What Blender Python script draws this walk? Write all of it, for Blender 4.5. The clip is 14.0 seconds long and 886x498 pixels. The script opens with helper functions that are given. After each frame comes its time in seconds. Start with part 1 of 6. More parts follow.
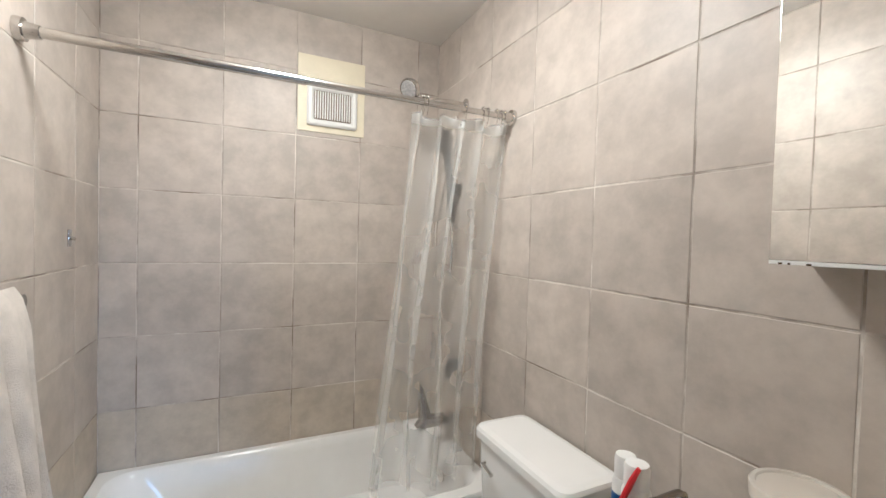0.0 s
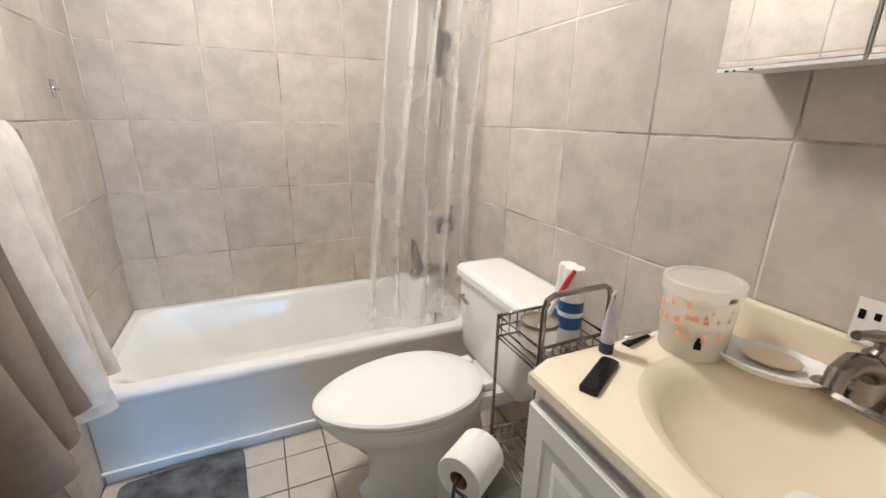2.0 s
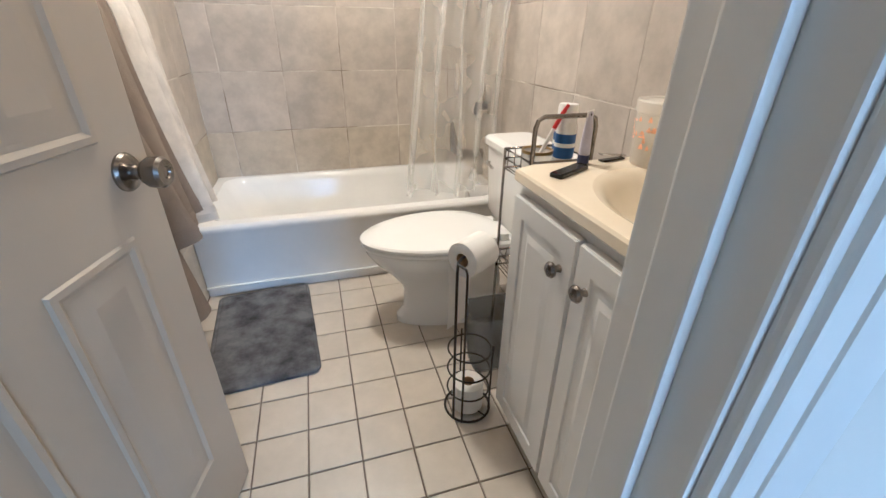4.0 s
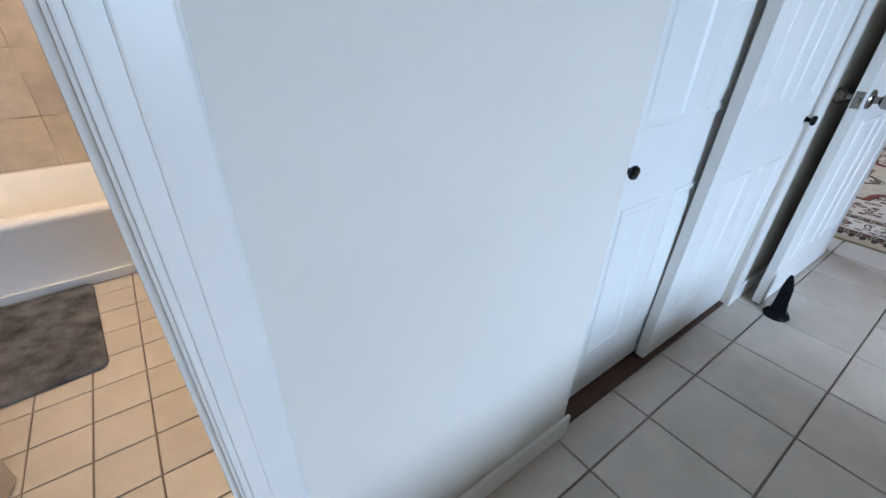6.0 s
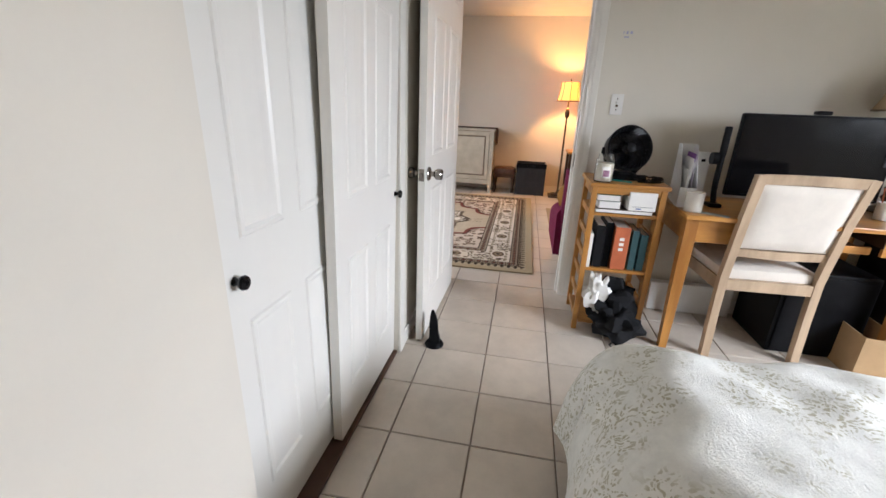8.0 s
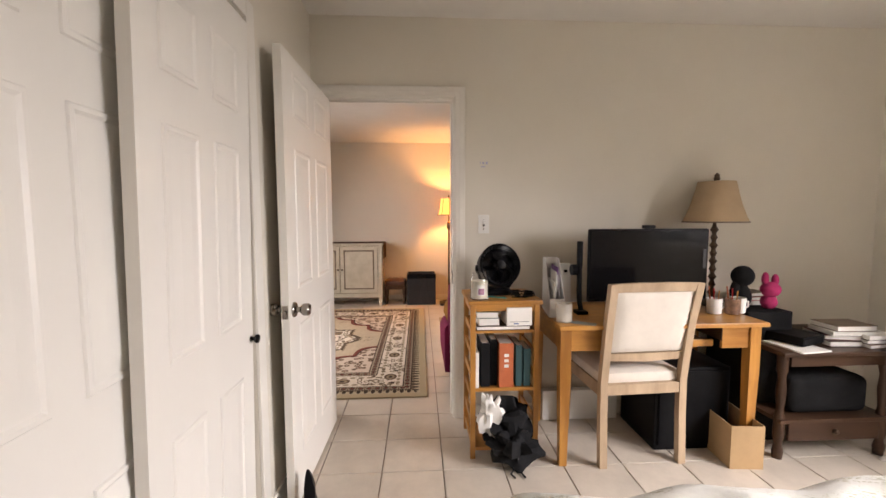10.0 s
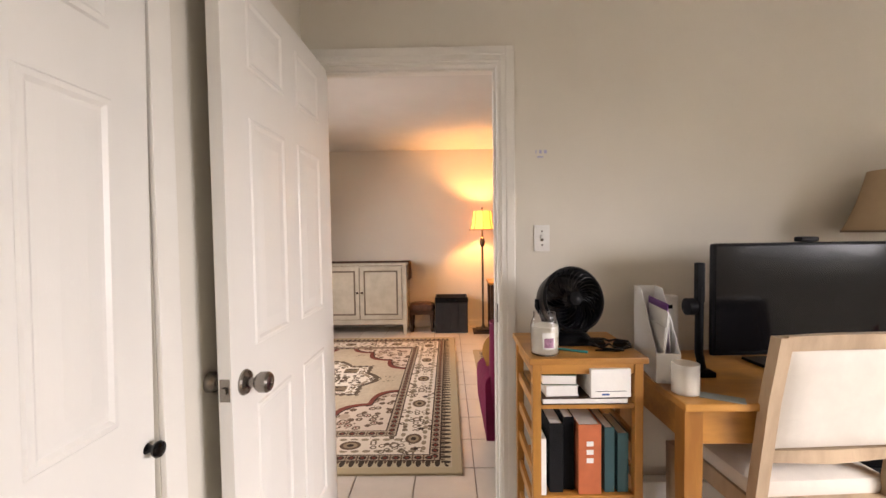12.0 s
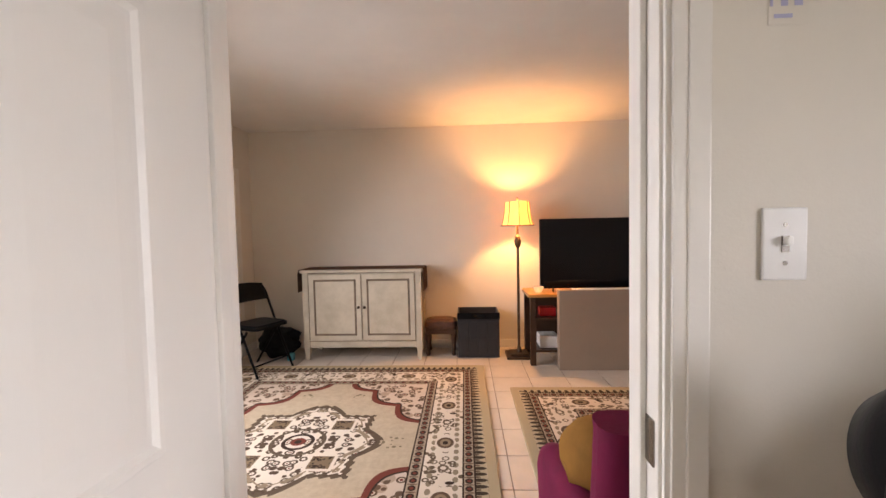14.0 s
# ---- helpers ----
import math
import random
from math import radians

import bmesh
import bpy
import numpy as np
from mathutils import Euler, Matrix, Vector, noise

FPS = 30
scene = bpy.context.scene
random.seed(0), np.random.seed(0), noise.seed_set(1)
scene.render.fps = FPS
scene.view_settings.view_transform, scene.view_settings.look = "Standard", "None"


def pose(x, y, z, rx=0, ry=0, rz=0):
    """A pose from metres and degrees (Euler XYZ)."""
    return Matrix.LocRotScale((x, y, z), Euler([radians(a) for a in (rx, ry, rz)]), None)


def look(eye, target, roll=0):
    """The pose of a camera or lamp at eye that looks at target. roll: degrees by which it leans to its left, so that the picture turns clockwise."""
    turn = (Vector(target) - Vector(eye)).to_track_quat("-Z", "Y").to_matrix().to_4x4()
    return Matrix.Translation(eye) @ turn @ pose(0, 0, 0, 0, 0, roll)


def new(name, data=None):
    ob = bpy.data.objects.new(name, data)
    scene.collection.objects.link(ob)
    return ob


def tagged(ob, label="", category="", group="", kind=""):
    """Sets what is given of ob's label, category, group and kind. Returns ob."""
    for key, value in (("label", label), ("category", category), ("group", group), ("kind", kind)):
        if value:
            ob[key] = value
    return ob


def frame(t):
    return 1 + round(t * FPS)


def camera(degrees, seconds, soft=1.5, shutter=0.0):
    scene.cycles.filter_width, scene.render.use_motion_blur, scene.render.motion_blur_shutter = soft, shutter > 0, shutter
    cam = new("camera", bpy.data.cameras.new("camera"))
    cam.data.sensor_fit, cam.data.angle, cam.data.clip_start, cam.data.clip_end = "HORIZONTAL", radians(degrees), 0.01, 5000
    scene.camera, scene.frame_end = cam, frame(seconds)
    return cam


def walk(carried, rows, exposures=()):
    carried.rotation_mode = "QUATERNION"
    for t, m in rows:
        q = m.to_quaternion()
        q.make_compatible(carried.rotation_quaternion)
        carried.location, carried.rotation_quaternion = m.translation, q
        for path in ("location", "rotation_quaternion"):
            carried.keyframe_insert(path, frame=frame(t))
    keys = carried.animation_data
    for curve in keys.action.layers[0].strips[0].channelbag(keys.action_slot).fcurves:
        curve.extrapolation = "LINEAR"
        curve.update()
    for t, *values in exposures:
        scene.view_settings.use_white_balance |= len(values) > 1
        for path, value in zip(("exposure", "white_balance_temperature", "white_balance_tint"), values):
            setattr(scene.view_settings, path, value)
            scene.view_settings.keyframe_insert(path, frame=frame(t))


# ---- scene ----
cam = camera(94.0, 14.0)
PATH = [
    (0, (-0.106, 0.995, 1.38), (0.752, 2.801, 1.327), 1.6),
    (0.5, (-0.091, 0.985, 1.359), (0.853, 2.742, 1.203), 1.6),
    (1, (-0.046, 0.956, 1.329), (0.913, 2.686, 1.034), 1.5),
    (1.5, (-0.024, 0.929, 1.297), (0.885, 2.652, 0.845), 1.3),
    (2, (-0.04, 0.876, 1.265), (0.742, 2.616, 0.666), 1.0),
    (2.5, (-0.067, 0.792, 1.242), (0.532, 2.554, 0.509), 0.4),
    (2.7, (-0.073, 0.755, 1.233), (0.457, 2.519, 0.455), 0.2),
    (4.8, (-0.052, 0.39, 1.08), (0.464, 2.04, 0.075), 0.9),
    (5, (-0.033, 0.347, 1.121), (0.569, 1.955, 0.094), 1.8),
    (5.5, (0.073, 0.279, 1.126), (0.895, 1.789, 0.105), 1.9),
    (6, (0.158, 0.224, 1.136), (1.189, 1.603, 0.119), 1.3),
    (6.5, (0.208, 0.179, 1.135), (1.498, 1.362, 0.167), 1.8),
    (7, (0.24, 0.171, 1.143), (1.775, 1.087, 0.247), 2.2),
    (7.5, (0.278, 0.154, 1.159), (2.003, 0.783, 0.368), 2.4),
    (8, (0.32, 0.122, 1.194), (2.178, 0.463, 0.535), 2.1),
    (8.5, (0.348, 0.092, 1.226), (2.282, 0.182, 0.727), 1.9),
    (9, (0.344, 0.062, 1.262), (2.316, -0.033, 0.941), 1.6),
    (9.2, (0.339, 0.051, 1.276), (2.318, -0.085, 1.02), 1.2),
    (11.3, (0.895, -0.003, 1.283), (2.894, -0.028, 1.234), -0.8),
    (11.5, (0.959, 0.004, 1.263), (2.959, -0.002, 1.212), -0.9),
    (12, (1.199, 0.03, 1.258), (3.197, 0.056, 1.182), -0.8),
    (12.5, (1.451, 0.077, 1.261), (3.448, 0.153, 1.171), -0.7),
    (13, (1.714, 0.108, 1.24), (3.708, 0.217, 1.133), -0.5),
    (13.5, (2.04, 0.112, 1.266), (4.034, 0.236, 1.169), -0.9),
    (14, (2.323, 0.124, 1.263), (4.319, 0.228, 1.174), -1.2),
]

EXPO = [(0, -0.34, 3900, 2), (0.5, -0.28, 3900, 2), (1.5, -0.08, 3950, 2), (2.7, 0.12, 4050, 2), (5.0, 0.08, 4300, 6), (5.5, 0.02, 4500, 8), (6.0, -0.06, 4900, 9),
        (6.5, -0.04, 5500, 10), (7.0, 0.02, 5850, 13), (8.0, 0.06, 6250, 16), (9.2, 0.04, 7300, 22), (11.3, 0.20, 7400, 24), (12.7, 0.28, 7200, 24), (14, 0.28, 6900, 23)]
walk(cam, [(t, look(eye, target, roll)) for t, eye, target, roll in PATH], EXPO)

# ---- world and lights ----
world = bpy.data.worlds.new("sky")
scene.world = world
world.use_nodes = True
wn = world.node_tree.nodes
sky = wn.new("ShaderNodeTexSky")
sky.sky_type, sky.sun_disc, sky.sun_elevation, sky.sun_rotation = "NISHITA", False, radians(40), radians(120)
wn["Background"].inputs[1].default_value = 0.075
world.node_tree.links.new(sky.outputs[0], wn["Background"].inputs[0])


def lamp(name, kind, m, watts, colour, **more):
    data = bpy.data.lights.new(name, kind)
    data.energy, data.color = watts, colour
    if kind == "AREA":
        data.shape, data.size, data.size_y, data.spread = "RECTANGLE", more["size"], more["size_y"], radians(more["spread"])
    elif kind == "POINT":
        data.shadow_soft_size = more["radius"]
    elif kind == "SUN":
        data.angle = more["angle"]
    ob = new(name, data)
    ob.matrix_world = m
    return ob


WARM, DAY = (1.0, 0.66, 0.36), (0.86, 0.94, 1.0)
lamp("sun", "SUN", look((-8, 3, 8), (0, 0, 0)), 0.8, (1, 0.96, 0.9), angle=radians(15))
lamp("bedroom_window_light", "AREA", look((0.8, -2.93, 1.38), (1.35, -0.95, -0.15)), 60, DAY, size=1.3, size_y=0.8, spread=100)
lamp("living_window_light", "AREA", look((4.4, 2.43, 1.45), (4.6, 0, 0.2)), 40, DAY, size=1.5, size_y=1.4, spread=130)
lamp("bath_ceiling_bulb", "POINT", pose(0.02, 2.12, 2.30), 30, WARM, radius=0.13)
lamp("bath_ceiling_dome", "AREA", look((0.02, 2.12, 2.35), (0.02, 2.121, 0)), 24, WARM, size=0.24, size_y=0.24, spread=180)
lamp("floor_lamp_bulb", "POINT", pose(6.42, -0.40, 1.44), 48, (1.0, 0.50, 0.16), radius=0.03)


# ---- materials ----
def mat(name, colour, rough=0.5, metal=0.0, vary=0.12, scale=6.0, fine=90.0, bump=0.15, second=None, piece=0.0, island=0.0, coat=0.0, stretch=(1, 1, 1), spec=0.5):
    """A painted, stone, cloth or metal surface: colour that drifts at two scales, with fine relief."""
    m = bpy.data.materials.new(name)
    m.use_nodes = True
    n, l = m.node_tree.nodes, m.node_tree.links
    p = n["Principled BSDF"]
    tc = n.new("ShaderNodeTexCoord")
    mp = n.new("ShaderNodeMapping")
    mp.inputs["Scale"].default_value = stretch
    l.new(tc.outputs["Object"], mp.inputs[0])
    info = n.new("ShaderNodeObjectInfo")
    shift = n.new("ShaderNodeVectorMath")
    shift.operation = "MULTIPLY_ADD"
    l.new(info.outputs["Random"], shift.inputs[0])
    shift.inputs[1].default_value = (37, 19, 53)
    l.new(mp.outputs[0], shift.inputs[2])
    big, small = n.new("ShaderNodeTexNoise"), n.new("ShaderNodeTexNoise")
    for t, s, d in ((big, scale, 8), (small, fine, 4)):
        t.inputs["Scale"].default_value, t.inputs["Detail"].default_value, t.inputs["Roughness"].default_value = s, d, 0.62
        l.new(shift.outputs[0], t.inputs["Vector"])
    ramp = n.new("ShaderNodeValToRGB")
    dark = [c * (1 - vary) for c in colour] if second is None else second
    light = [min(1, c * (1 + vary)) for c in colour]
    ramp.color_ramp.elements[0].position, ramp.color_ramp.elements[1].position = 0.36, 0.64
    ramp.color_ramp.elements[0].color, ramp.color_ramp.elements[1].color = (*dark, 1), (*light, 1)
    l.new(big.outputs["Fac"], ramp.inputs[0])
    hsv = n.new("ShaderNodeHueSaturation")
    l.new(ramp.outputs[0], hsv.inputs["Color"])
    val = n.new("ShaderNodeMath")
    val.operation = "MULTIPLY_ADD"
    l.new(small.outputs["Fac"], val.inputs[0])
    val.inputs[1].default_value, val.inputs[2].default_value = vary * 0.7, 1 - vary * 0.35
    last = val
    if piece or island:
        src = info.outputs["Random"]
        if island:
            geo = n.new("ShaderNodeNewGeometry")
            src = geo.outputs["Random Per Island"]
        more = n.new("ShaderNodeMath")
        more.operation = "MULTIPLY_ADD"
        l.new(src, more.inputs[0])
        k = piece or island
        more.inputs[1].default_value, more.inputs[2].default_value = k, 1 - k / 2
        both = n.new("ShaderNodeMath")
        both.operation = "MULTIPLY"
        l.new(val.outputs[0], both.inputs[0])
        l.new(more.outputs[0], both.inputs[1])
        last = both
    l.new(last.outputs[0], hsv.inputs["Value"])
    l.new(hsv.outputs[0], p.inputs["Base Color"])
    rr = n.new("ShaderNodeMath")
    rr.operation = "MULTIPLY_ADD"
    l.new(big.outputs["Fac"], rr.inputs[0])
    rr.inputs[1].default_value, rr.inputs[2].default_value = 0.25 * rough, 0.87 * rough
    l.new(rr.outputs[0], p.inputs["Roughness"])
    p.inputs["Metallic"].default_value = metal
    p.inputs["Coat Weight"].default_value = coat
    p.inputs["Specular IOR Level"].default_value = spec
    if bump:
        b = n.new("ShaderNodeBump")
        b.inputs["Strength"].default_value, b.inputs["Distance"].default_value = bump, 0.004
        l.new(small.outputs["Fac"], b.inputs["Height"])
        l.new(b.outputs[0], p.inputs["Normal"])
    return m


def glow(name, colour, strength):
    m = bpy.data.materials.new(name)
    m.use_nodes = True
    p = m.node_tree.nodes["Principled BSDF"]
    p.inputs["Base Color"].default_value = (*colour, 1)
    p.inputs["Emission Color"].default_value = (*colour, 1)
    p.inputs["Emission Strength"].default_value = strength
    return m


def clear(name, colour, rough, see, spec=0.5):
    """Thin clear stuff: partly see-through, partly milky."""
    m = bpy.data.materials.new(name)
    m.use_nodes = True
    n, l = m.node_tree.nodes, m.node_tree.links
    p = n["Principled BSDF"]
    p.inputs["Base Color"].default_value = (*colour, 1)
    p.inputs["Roughness"].default_value = rough
    p.inputs["Specular IOR Level"].default_value = spec
    t = n.new("ShaderNodeBsdfTransparent")
    mix = n.new("ShaderNodeMixShader")
    tr = n.new("ShaderNodeBsdfTranslucent")
    tr.inputs[0].default_value = (*colour, 1)
    milky = n.new("ShaderNodeMixShader")
    milky.inputs[0].default_value = 0.5
    l.new(p.outputs[0], milky.inputs[1])
    l.new(tr.outputs[0], milky.inputs[2])
    tc = n.new("ShaderNodeTexCoord")
    fr = n.new("ShaderNodeTexNoise")
    fr.inputs["Scale"].default_value = 6
    l.new(tc.outputs["Object"], fr.inputs["Vector"])
    ma = n.new("ShaderNodeMath")
    ma.operation = "MULTIPLY_ADD"
    l.new(fr.outputs["Fac"], ma.inputs[0])
    ma.inputs[1].default_value, ma.inputs[2].default_value = 0.06, 1 - see - 0.03
    l.new(ma.outputs[0], mix.inputs[0])
    l.new(t.outputs[0], mix.inputs[1])
    l.new(milky.outputs[0], mix.inputs[2])
    l.new(mix.outputs[0], n["Material Output"].inputs[0])
    return m


def glass(name, colour=(1, 1, 1), rough=0.0):
    m = bpy.data.materials.new(name)
    m.use_nodes = True
    p = m.node_tree.nodes["Principled BSDF"]
    p.inputs["Base Color"].default_value = (*colour, 1)
    p.inputs["Roughness"].default_value = rough
    p.inputs["Transmission Weight"].default_value = 1
    return m


PAINT = mat("wall_paint", (0.72, 0.675, 0.59), 0.6, vary=0.03, scale=1.2, fine=140, bump=0.10)
PAINT_LR = mat("living_wall_paint", (0.72, 0.66, 0.57), 0.6, vary=0.03, scale=1.2, fine=140, bump=0.10)
CEIL = mat("ceiling_paint", (0.76, 0.73, 0.68), 0.8, vary=0.03, scale=2, fine=160, bump=0.25)
CEIL_BATH = mat("bath_ceiling_paint", (0.72, 0.69, 0.64), 0.6, vary=0.05, scale=2, fine=120, bump=0.2)
TRIM = mat("trim_paint", (0.80, 0.77, 0.71), 0.35, vary=0.03, scale=3, fine=60, bump=0.05)
DOOR = mat("door_paint", (0.78, 0.76, 0.71), 0.38, vary=0.025, scale=2, fine=200, bump=0.06, stretch=(1, 1, 0.25))
# door paint darkened to beige: the bathroom door's shade is in its colour
DOOR_SHADED = mat("shaded_door_paint", (0.46, 0.395, 0.30), 0.38, vary=0.03, scale=2, fine=200, bump=0.06, stretch=(1, 1, 0.25))
WTILE = mat("wall_tile", (0.485, 0.438, 0.378), 0.46, vary=0.12, scale=9, fine=34, bump=0.10, piece=0.14, spec=0.4)
WTILE_LOW = mat("wall_tile_low", (0.50, 0.445, 0.355), 0.44, vary=0.13, scale=9, fine=38, bump=0.08, piece=0.12, spec=0.4)
GROUT = mat("wall_grout", (0.66, 0.62, 0.55), 0.8, second=(0.22, 0.18, 0.14), vary=0.05, scale=5, fine=120, bump=0.3)
BTILE = mat("bath_floor_tile", (0.57, 0.515, 0.43), 0.33, vary=0.06, scale=9, fine=60, bump=0.05, piece=0.09)
BGROUT = mat("bath_floor_grout", (0.17, 0.14, 0.11), 0.85, vary=0.25, scale=6, fine=90, bump=0.3)
FTILE = mat("floor_tile", (0.55, 0.485, 0.41), 0.30, vary=0.09, scale=5, fine=50, bump=0.05, piece=0.07)
FTILE_LR = mat("living_floor_tile", (0.55, 0.485, 0.41), 0.30, vary=0.06, scale=5, fine=50, bump=0.05, island=0.07)
FGROUT = mat("floor_grout", (0.26, 0.21, 0.165), 0.85, vary=0.2, scale=6, fine=90, bump=0.3)
PORC = mat("porcelain", (0.84, 0.83, 0.80), 0.10, vary=0.012, scale=3, fine=20, bump=0.0)
TUBM = mat("tub_enamel", (0.82, 0.81, 0.78), 0.16, vary=0.03, scale=4, fine=30, bump=0.01)
SEATP = mat("seat_plastic", (0.86, 0.85, 0.82), 0.22, vary=0.015, scale=3, fine=30, bump=0.0)
CHROME = mat("chrome", (0.62, 0.60, 0.57), 0.14, 1.0, vary=0.06, scale=20, fine=80, bump=0.02)
NICKEL = mat("brushed_nickel", (0.27, 0.245, 0.22), 0.24, 1.0, vary=0.08, scale=18, fine=140, bump=0.04)
BLACKW = mat("black_wire", (0.02, 0.018, 0.017), 0.4, 0.3, vary=0.2, scale=20, fine=90, bump=0.05)
BLACKP = mat("black_plastic", (0.007, 0.007, 0.008), 0.35, vary=0.15, scale=14, fine=150, bump=0.08, spec=0.08)
BLACKG = mat("black_gloss", (0.004, 0.004, 0.005), 0.12, vary=0.1, scale=6, fine=60, bump=0.0, spec=0.3)
GREYP = mat("grey_plastic", (0.028, 0.028, 0.031), 0.4, vary=0.1, scale=10, fine=90, bump=0.05, spec=0.35)
MARBLE = mat("cultured_marble", (0.86, 0.775, 0.60), 0.16, second=(0.82, 0.72, 0.54), vary=0.02, scale=4, fine=30, bump=0.0)
VANW = mat("vanity_white", (0.72, 0.71, 0.68), 0.32, vary=0.025, scale=3, fine=60, bump=0.03)
MIRROR = mat("mirror_silver", (0.90, 0.90, 0.88), 0.015, 1.0, vary=0.0, bump=0.0)
WHITEP = mat("white_plastic", (0.80, 0.79, 0.76), 0.35, vary=0.03, scale=8, fine=60, bump=0.03)
CREAMP = mat("cream_paint", (0.74, 0.68, 0.50), 0.45, vary=0.04, scale=8, fine=80, bump=0.08)
TOWELW = mat("white_terry", (0.70, 0.65, 0.58), 0.95, vary=0.10, scale=14, fine=300, bump=1.0, spec=0.1)
TOWELT = mat("taupe_terry", (0.27, 0.22, 0.175), 0.95, vary=0.10, scale=8, fine=420, bump=0.9, spec=0.1)
MATG = mat("grey_plush", (0.17, 0.17, 0.175), 0.95, second=(0.055, 0.055, 0.06), vary=0.14, scale=9, fine=380, bump=0.9, spec=0.1)
PAPER = mat("paper", (0.82, 0.80, 0.76), 0.9, vary=0.03, scale=20, fine=160, bump=0.15, spec=0.1)
OAK = mat("honey_oak", (0.50, 0.235, 0.055), 0.33, second=(0.31, 0.125, 0.026), vary=0.12, scale=9, fine=160, bump=0.08, stretch=(1, 0.15, 1))
OAKV = mat("honey_oak_upright", (0.50, 0.235, 0.055), 0.33, second=(0.31, 0.125, 0.026), vary=0.12, scale=9, fine=160, bump=0.08, stretch=(1, 1, 0.15))
DARKW = mat("dark_wood", (0.055, 0.027, 0.015), 0.4, vary=0.25, scale=9, fine=150, bump=0.08, stretch=(1, 0.15, 1), spec=0.3)
ASH = mat("weathered_ash", (0.46, 0.335, 0.22), 0.5, second=(0.35, 0.245, 0.155), vary=0.14, scale=9, fine=170, bump=0.15, stretch=(1, 1, 0.15))
LINEN = mat("cream_linen", (0.74, 0.68, 0.60), 0.9, vary=0.05, scale=8, fine=500, bump=0.5, spec=0.15)
CARDB = mat("cardboard", (0.44, 0.29, 0.155), 0.85, vary=0.07, scale=6, fine=160, bump=0.12, spec=0.2)
MAGENTA = mat("magenta_velvet", (0.135, 0.006, 0.036), 0.8, vary=0.22, scale=5, fine=300, bump=0.3, spec=0.2)
MUSTARD = mat("mustard_cloth", (0.26, 0.125, 0.028), 0.85, vary=0.15, scale=8, fine=350, bump=0.5, spec=0.15)
DRESS = mat("antique_cream_paint", (0.54, 0.475, 0.37), 0.5, second=(0.46, 0.40, 0.30), vary=0.07, scale=6, fine=120, bump=0.12)
GLAZE = mat("brown_glaze", (0.17, 0.12, 0.08), 0.6, vary=0.2, scale=10, fine=90, bump=0.1)
RUNNER = mat("brown_runner_cloth", (0.10, 0.055, 0.035), 0.9, vary=0.3, scale=18, fine=320, bump=0.5, spec=0.1)
LEATHER = mat("brown_leather", (0.075, 0.032, 0.02), 0.45, vary=0.3, scale=14, fine=120, bump=0.3)
BRONZE = mat("bronze", (0.085, 0.055, 0.035), 0.42, 0.7, vary=0.2, scale=18, fine=100, bump=0.08)
SHADE_OFF = mat("tan_lampshade", (0.45, 0.33, 0.21), 0.85, vary=0.06, scale=6, fine=360, bump=0.4, spec=0.1)
GREYB = mat("grey_brown_board", (0.30, 0.215, 0.155), 0.8, vary=0.05, scale=3, fine=120, bump=0.1)
TRACK = mat("brown_track", (0.07, 0.032, 0.018), 0.5, vary=0.2, scale=9, fine=90, bump=0.1)
# closet interior colour, darkened to hold the shade behind the sliding doors
CLOSET_SHADE = mat("closet_shade_paint", (0.30, 0.27, 0.24), 0.8, vary=0.05, scale=2, fine=60, bump=0.1)
BLUEL = mat("blue_print", (0.03, 0.10, 0.30), 0.4, vary=0.1, scale=20, fine=80, bump=0.02)
RED = mat("red_plastic", (0.50, 0.02, 0.02), 0.3, vary=0.08, scale=14, fine=60, bump=0.02)
PINK = mat("pink_plush", (0.48, 0.045, 0.15), 0.95, vary=0.12, scale=14, fine=300, bump=0.7, spec=0.1)
LAV = mat("lavender_print", (0.52, 0.50, 0.60), 0.4, vary=0.12, scale=26, fine=120, bump=0.03)
NAVY = mat("navy_plastic", (0.015, 0.02, 0.08), 0.35, vary=0.1, scale=14, fine=60, bump=0.02)
ORANGE = mat("orange_book", (0.50, 0.13, 0.05), 0.55, vary=0.08, scale=14, fine=120, bump=0.06)
TEAL = mat("teal_book", (0.035, 0.10, 0.11), 0.55, vary=0.1, scale=14, fine=120, bump=0.06)
PURPLE = mat("purple_folder", (0.16, 0.04, 0.22), 0.5, vary=0.08, scale=10, fine=80, bump=0.05)
CLOTHB = mat("black_cloth", (0.012, 0.012, 0.013), 0.9, vary=0.25, scale=12, fine=220, bump=0.7, spec=0.15)
WAX = mat("cream_wax", (0.78, 0.72, 0.60), 0.45, vary=0.03, scale=9, fine=40, bump=0.03)
FROST = clear("frosted_plastic", (0.97, 0.94, 0.88), 0.2, 0.50, 0.7)
VINYL = clear("clear_vinyl", (0.97, 0.97, 0.94), 0.10, 0.73, 0.9)
SMOKE = clear("grey_clear_plastic", (0.25, 0.26, 0.27), 0.25, 0.5)
GLASS = glass("clear_glass")
SOAP = mat("cream_soap", (0.72, 0.60, 0.42), 0.4, vary=0.04, scale=12, fine=50, bump=0.03)
PEACH = mat("peach_print", (0.75, 0.40, 0.22), 0.5, vary=0.3, scale=40, fine=120, bump=0.02)


# ---- mesh tools ----
def part(name, bm, material, parent=None, label="", flat=False, kind="", category=""):
    """Links a bmesh as one mesh object under a thing or a part."""
    if not flat:
        bm.normal_update()
        for f in bm.faces:
            f.smooth = max(abs(f.normal.x), abs(f.normal.y), abs(f.normal.z)) < 0.9999
        for e in bm.edges:
            e.smooth = len(e.link_faces) == 2 and e.calc_face_angle(0) < 0.6
    me = bpy.data.meshes.new(name)
    bm.to_mesh(me)
    bm.free()
    me.materials.append(material)
    ob = new(name, me)
    ob.parent = parent
    return tagged(ob, label, category, "", kind)


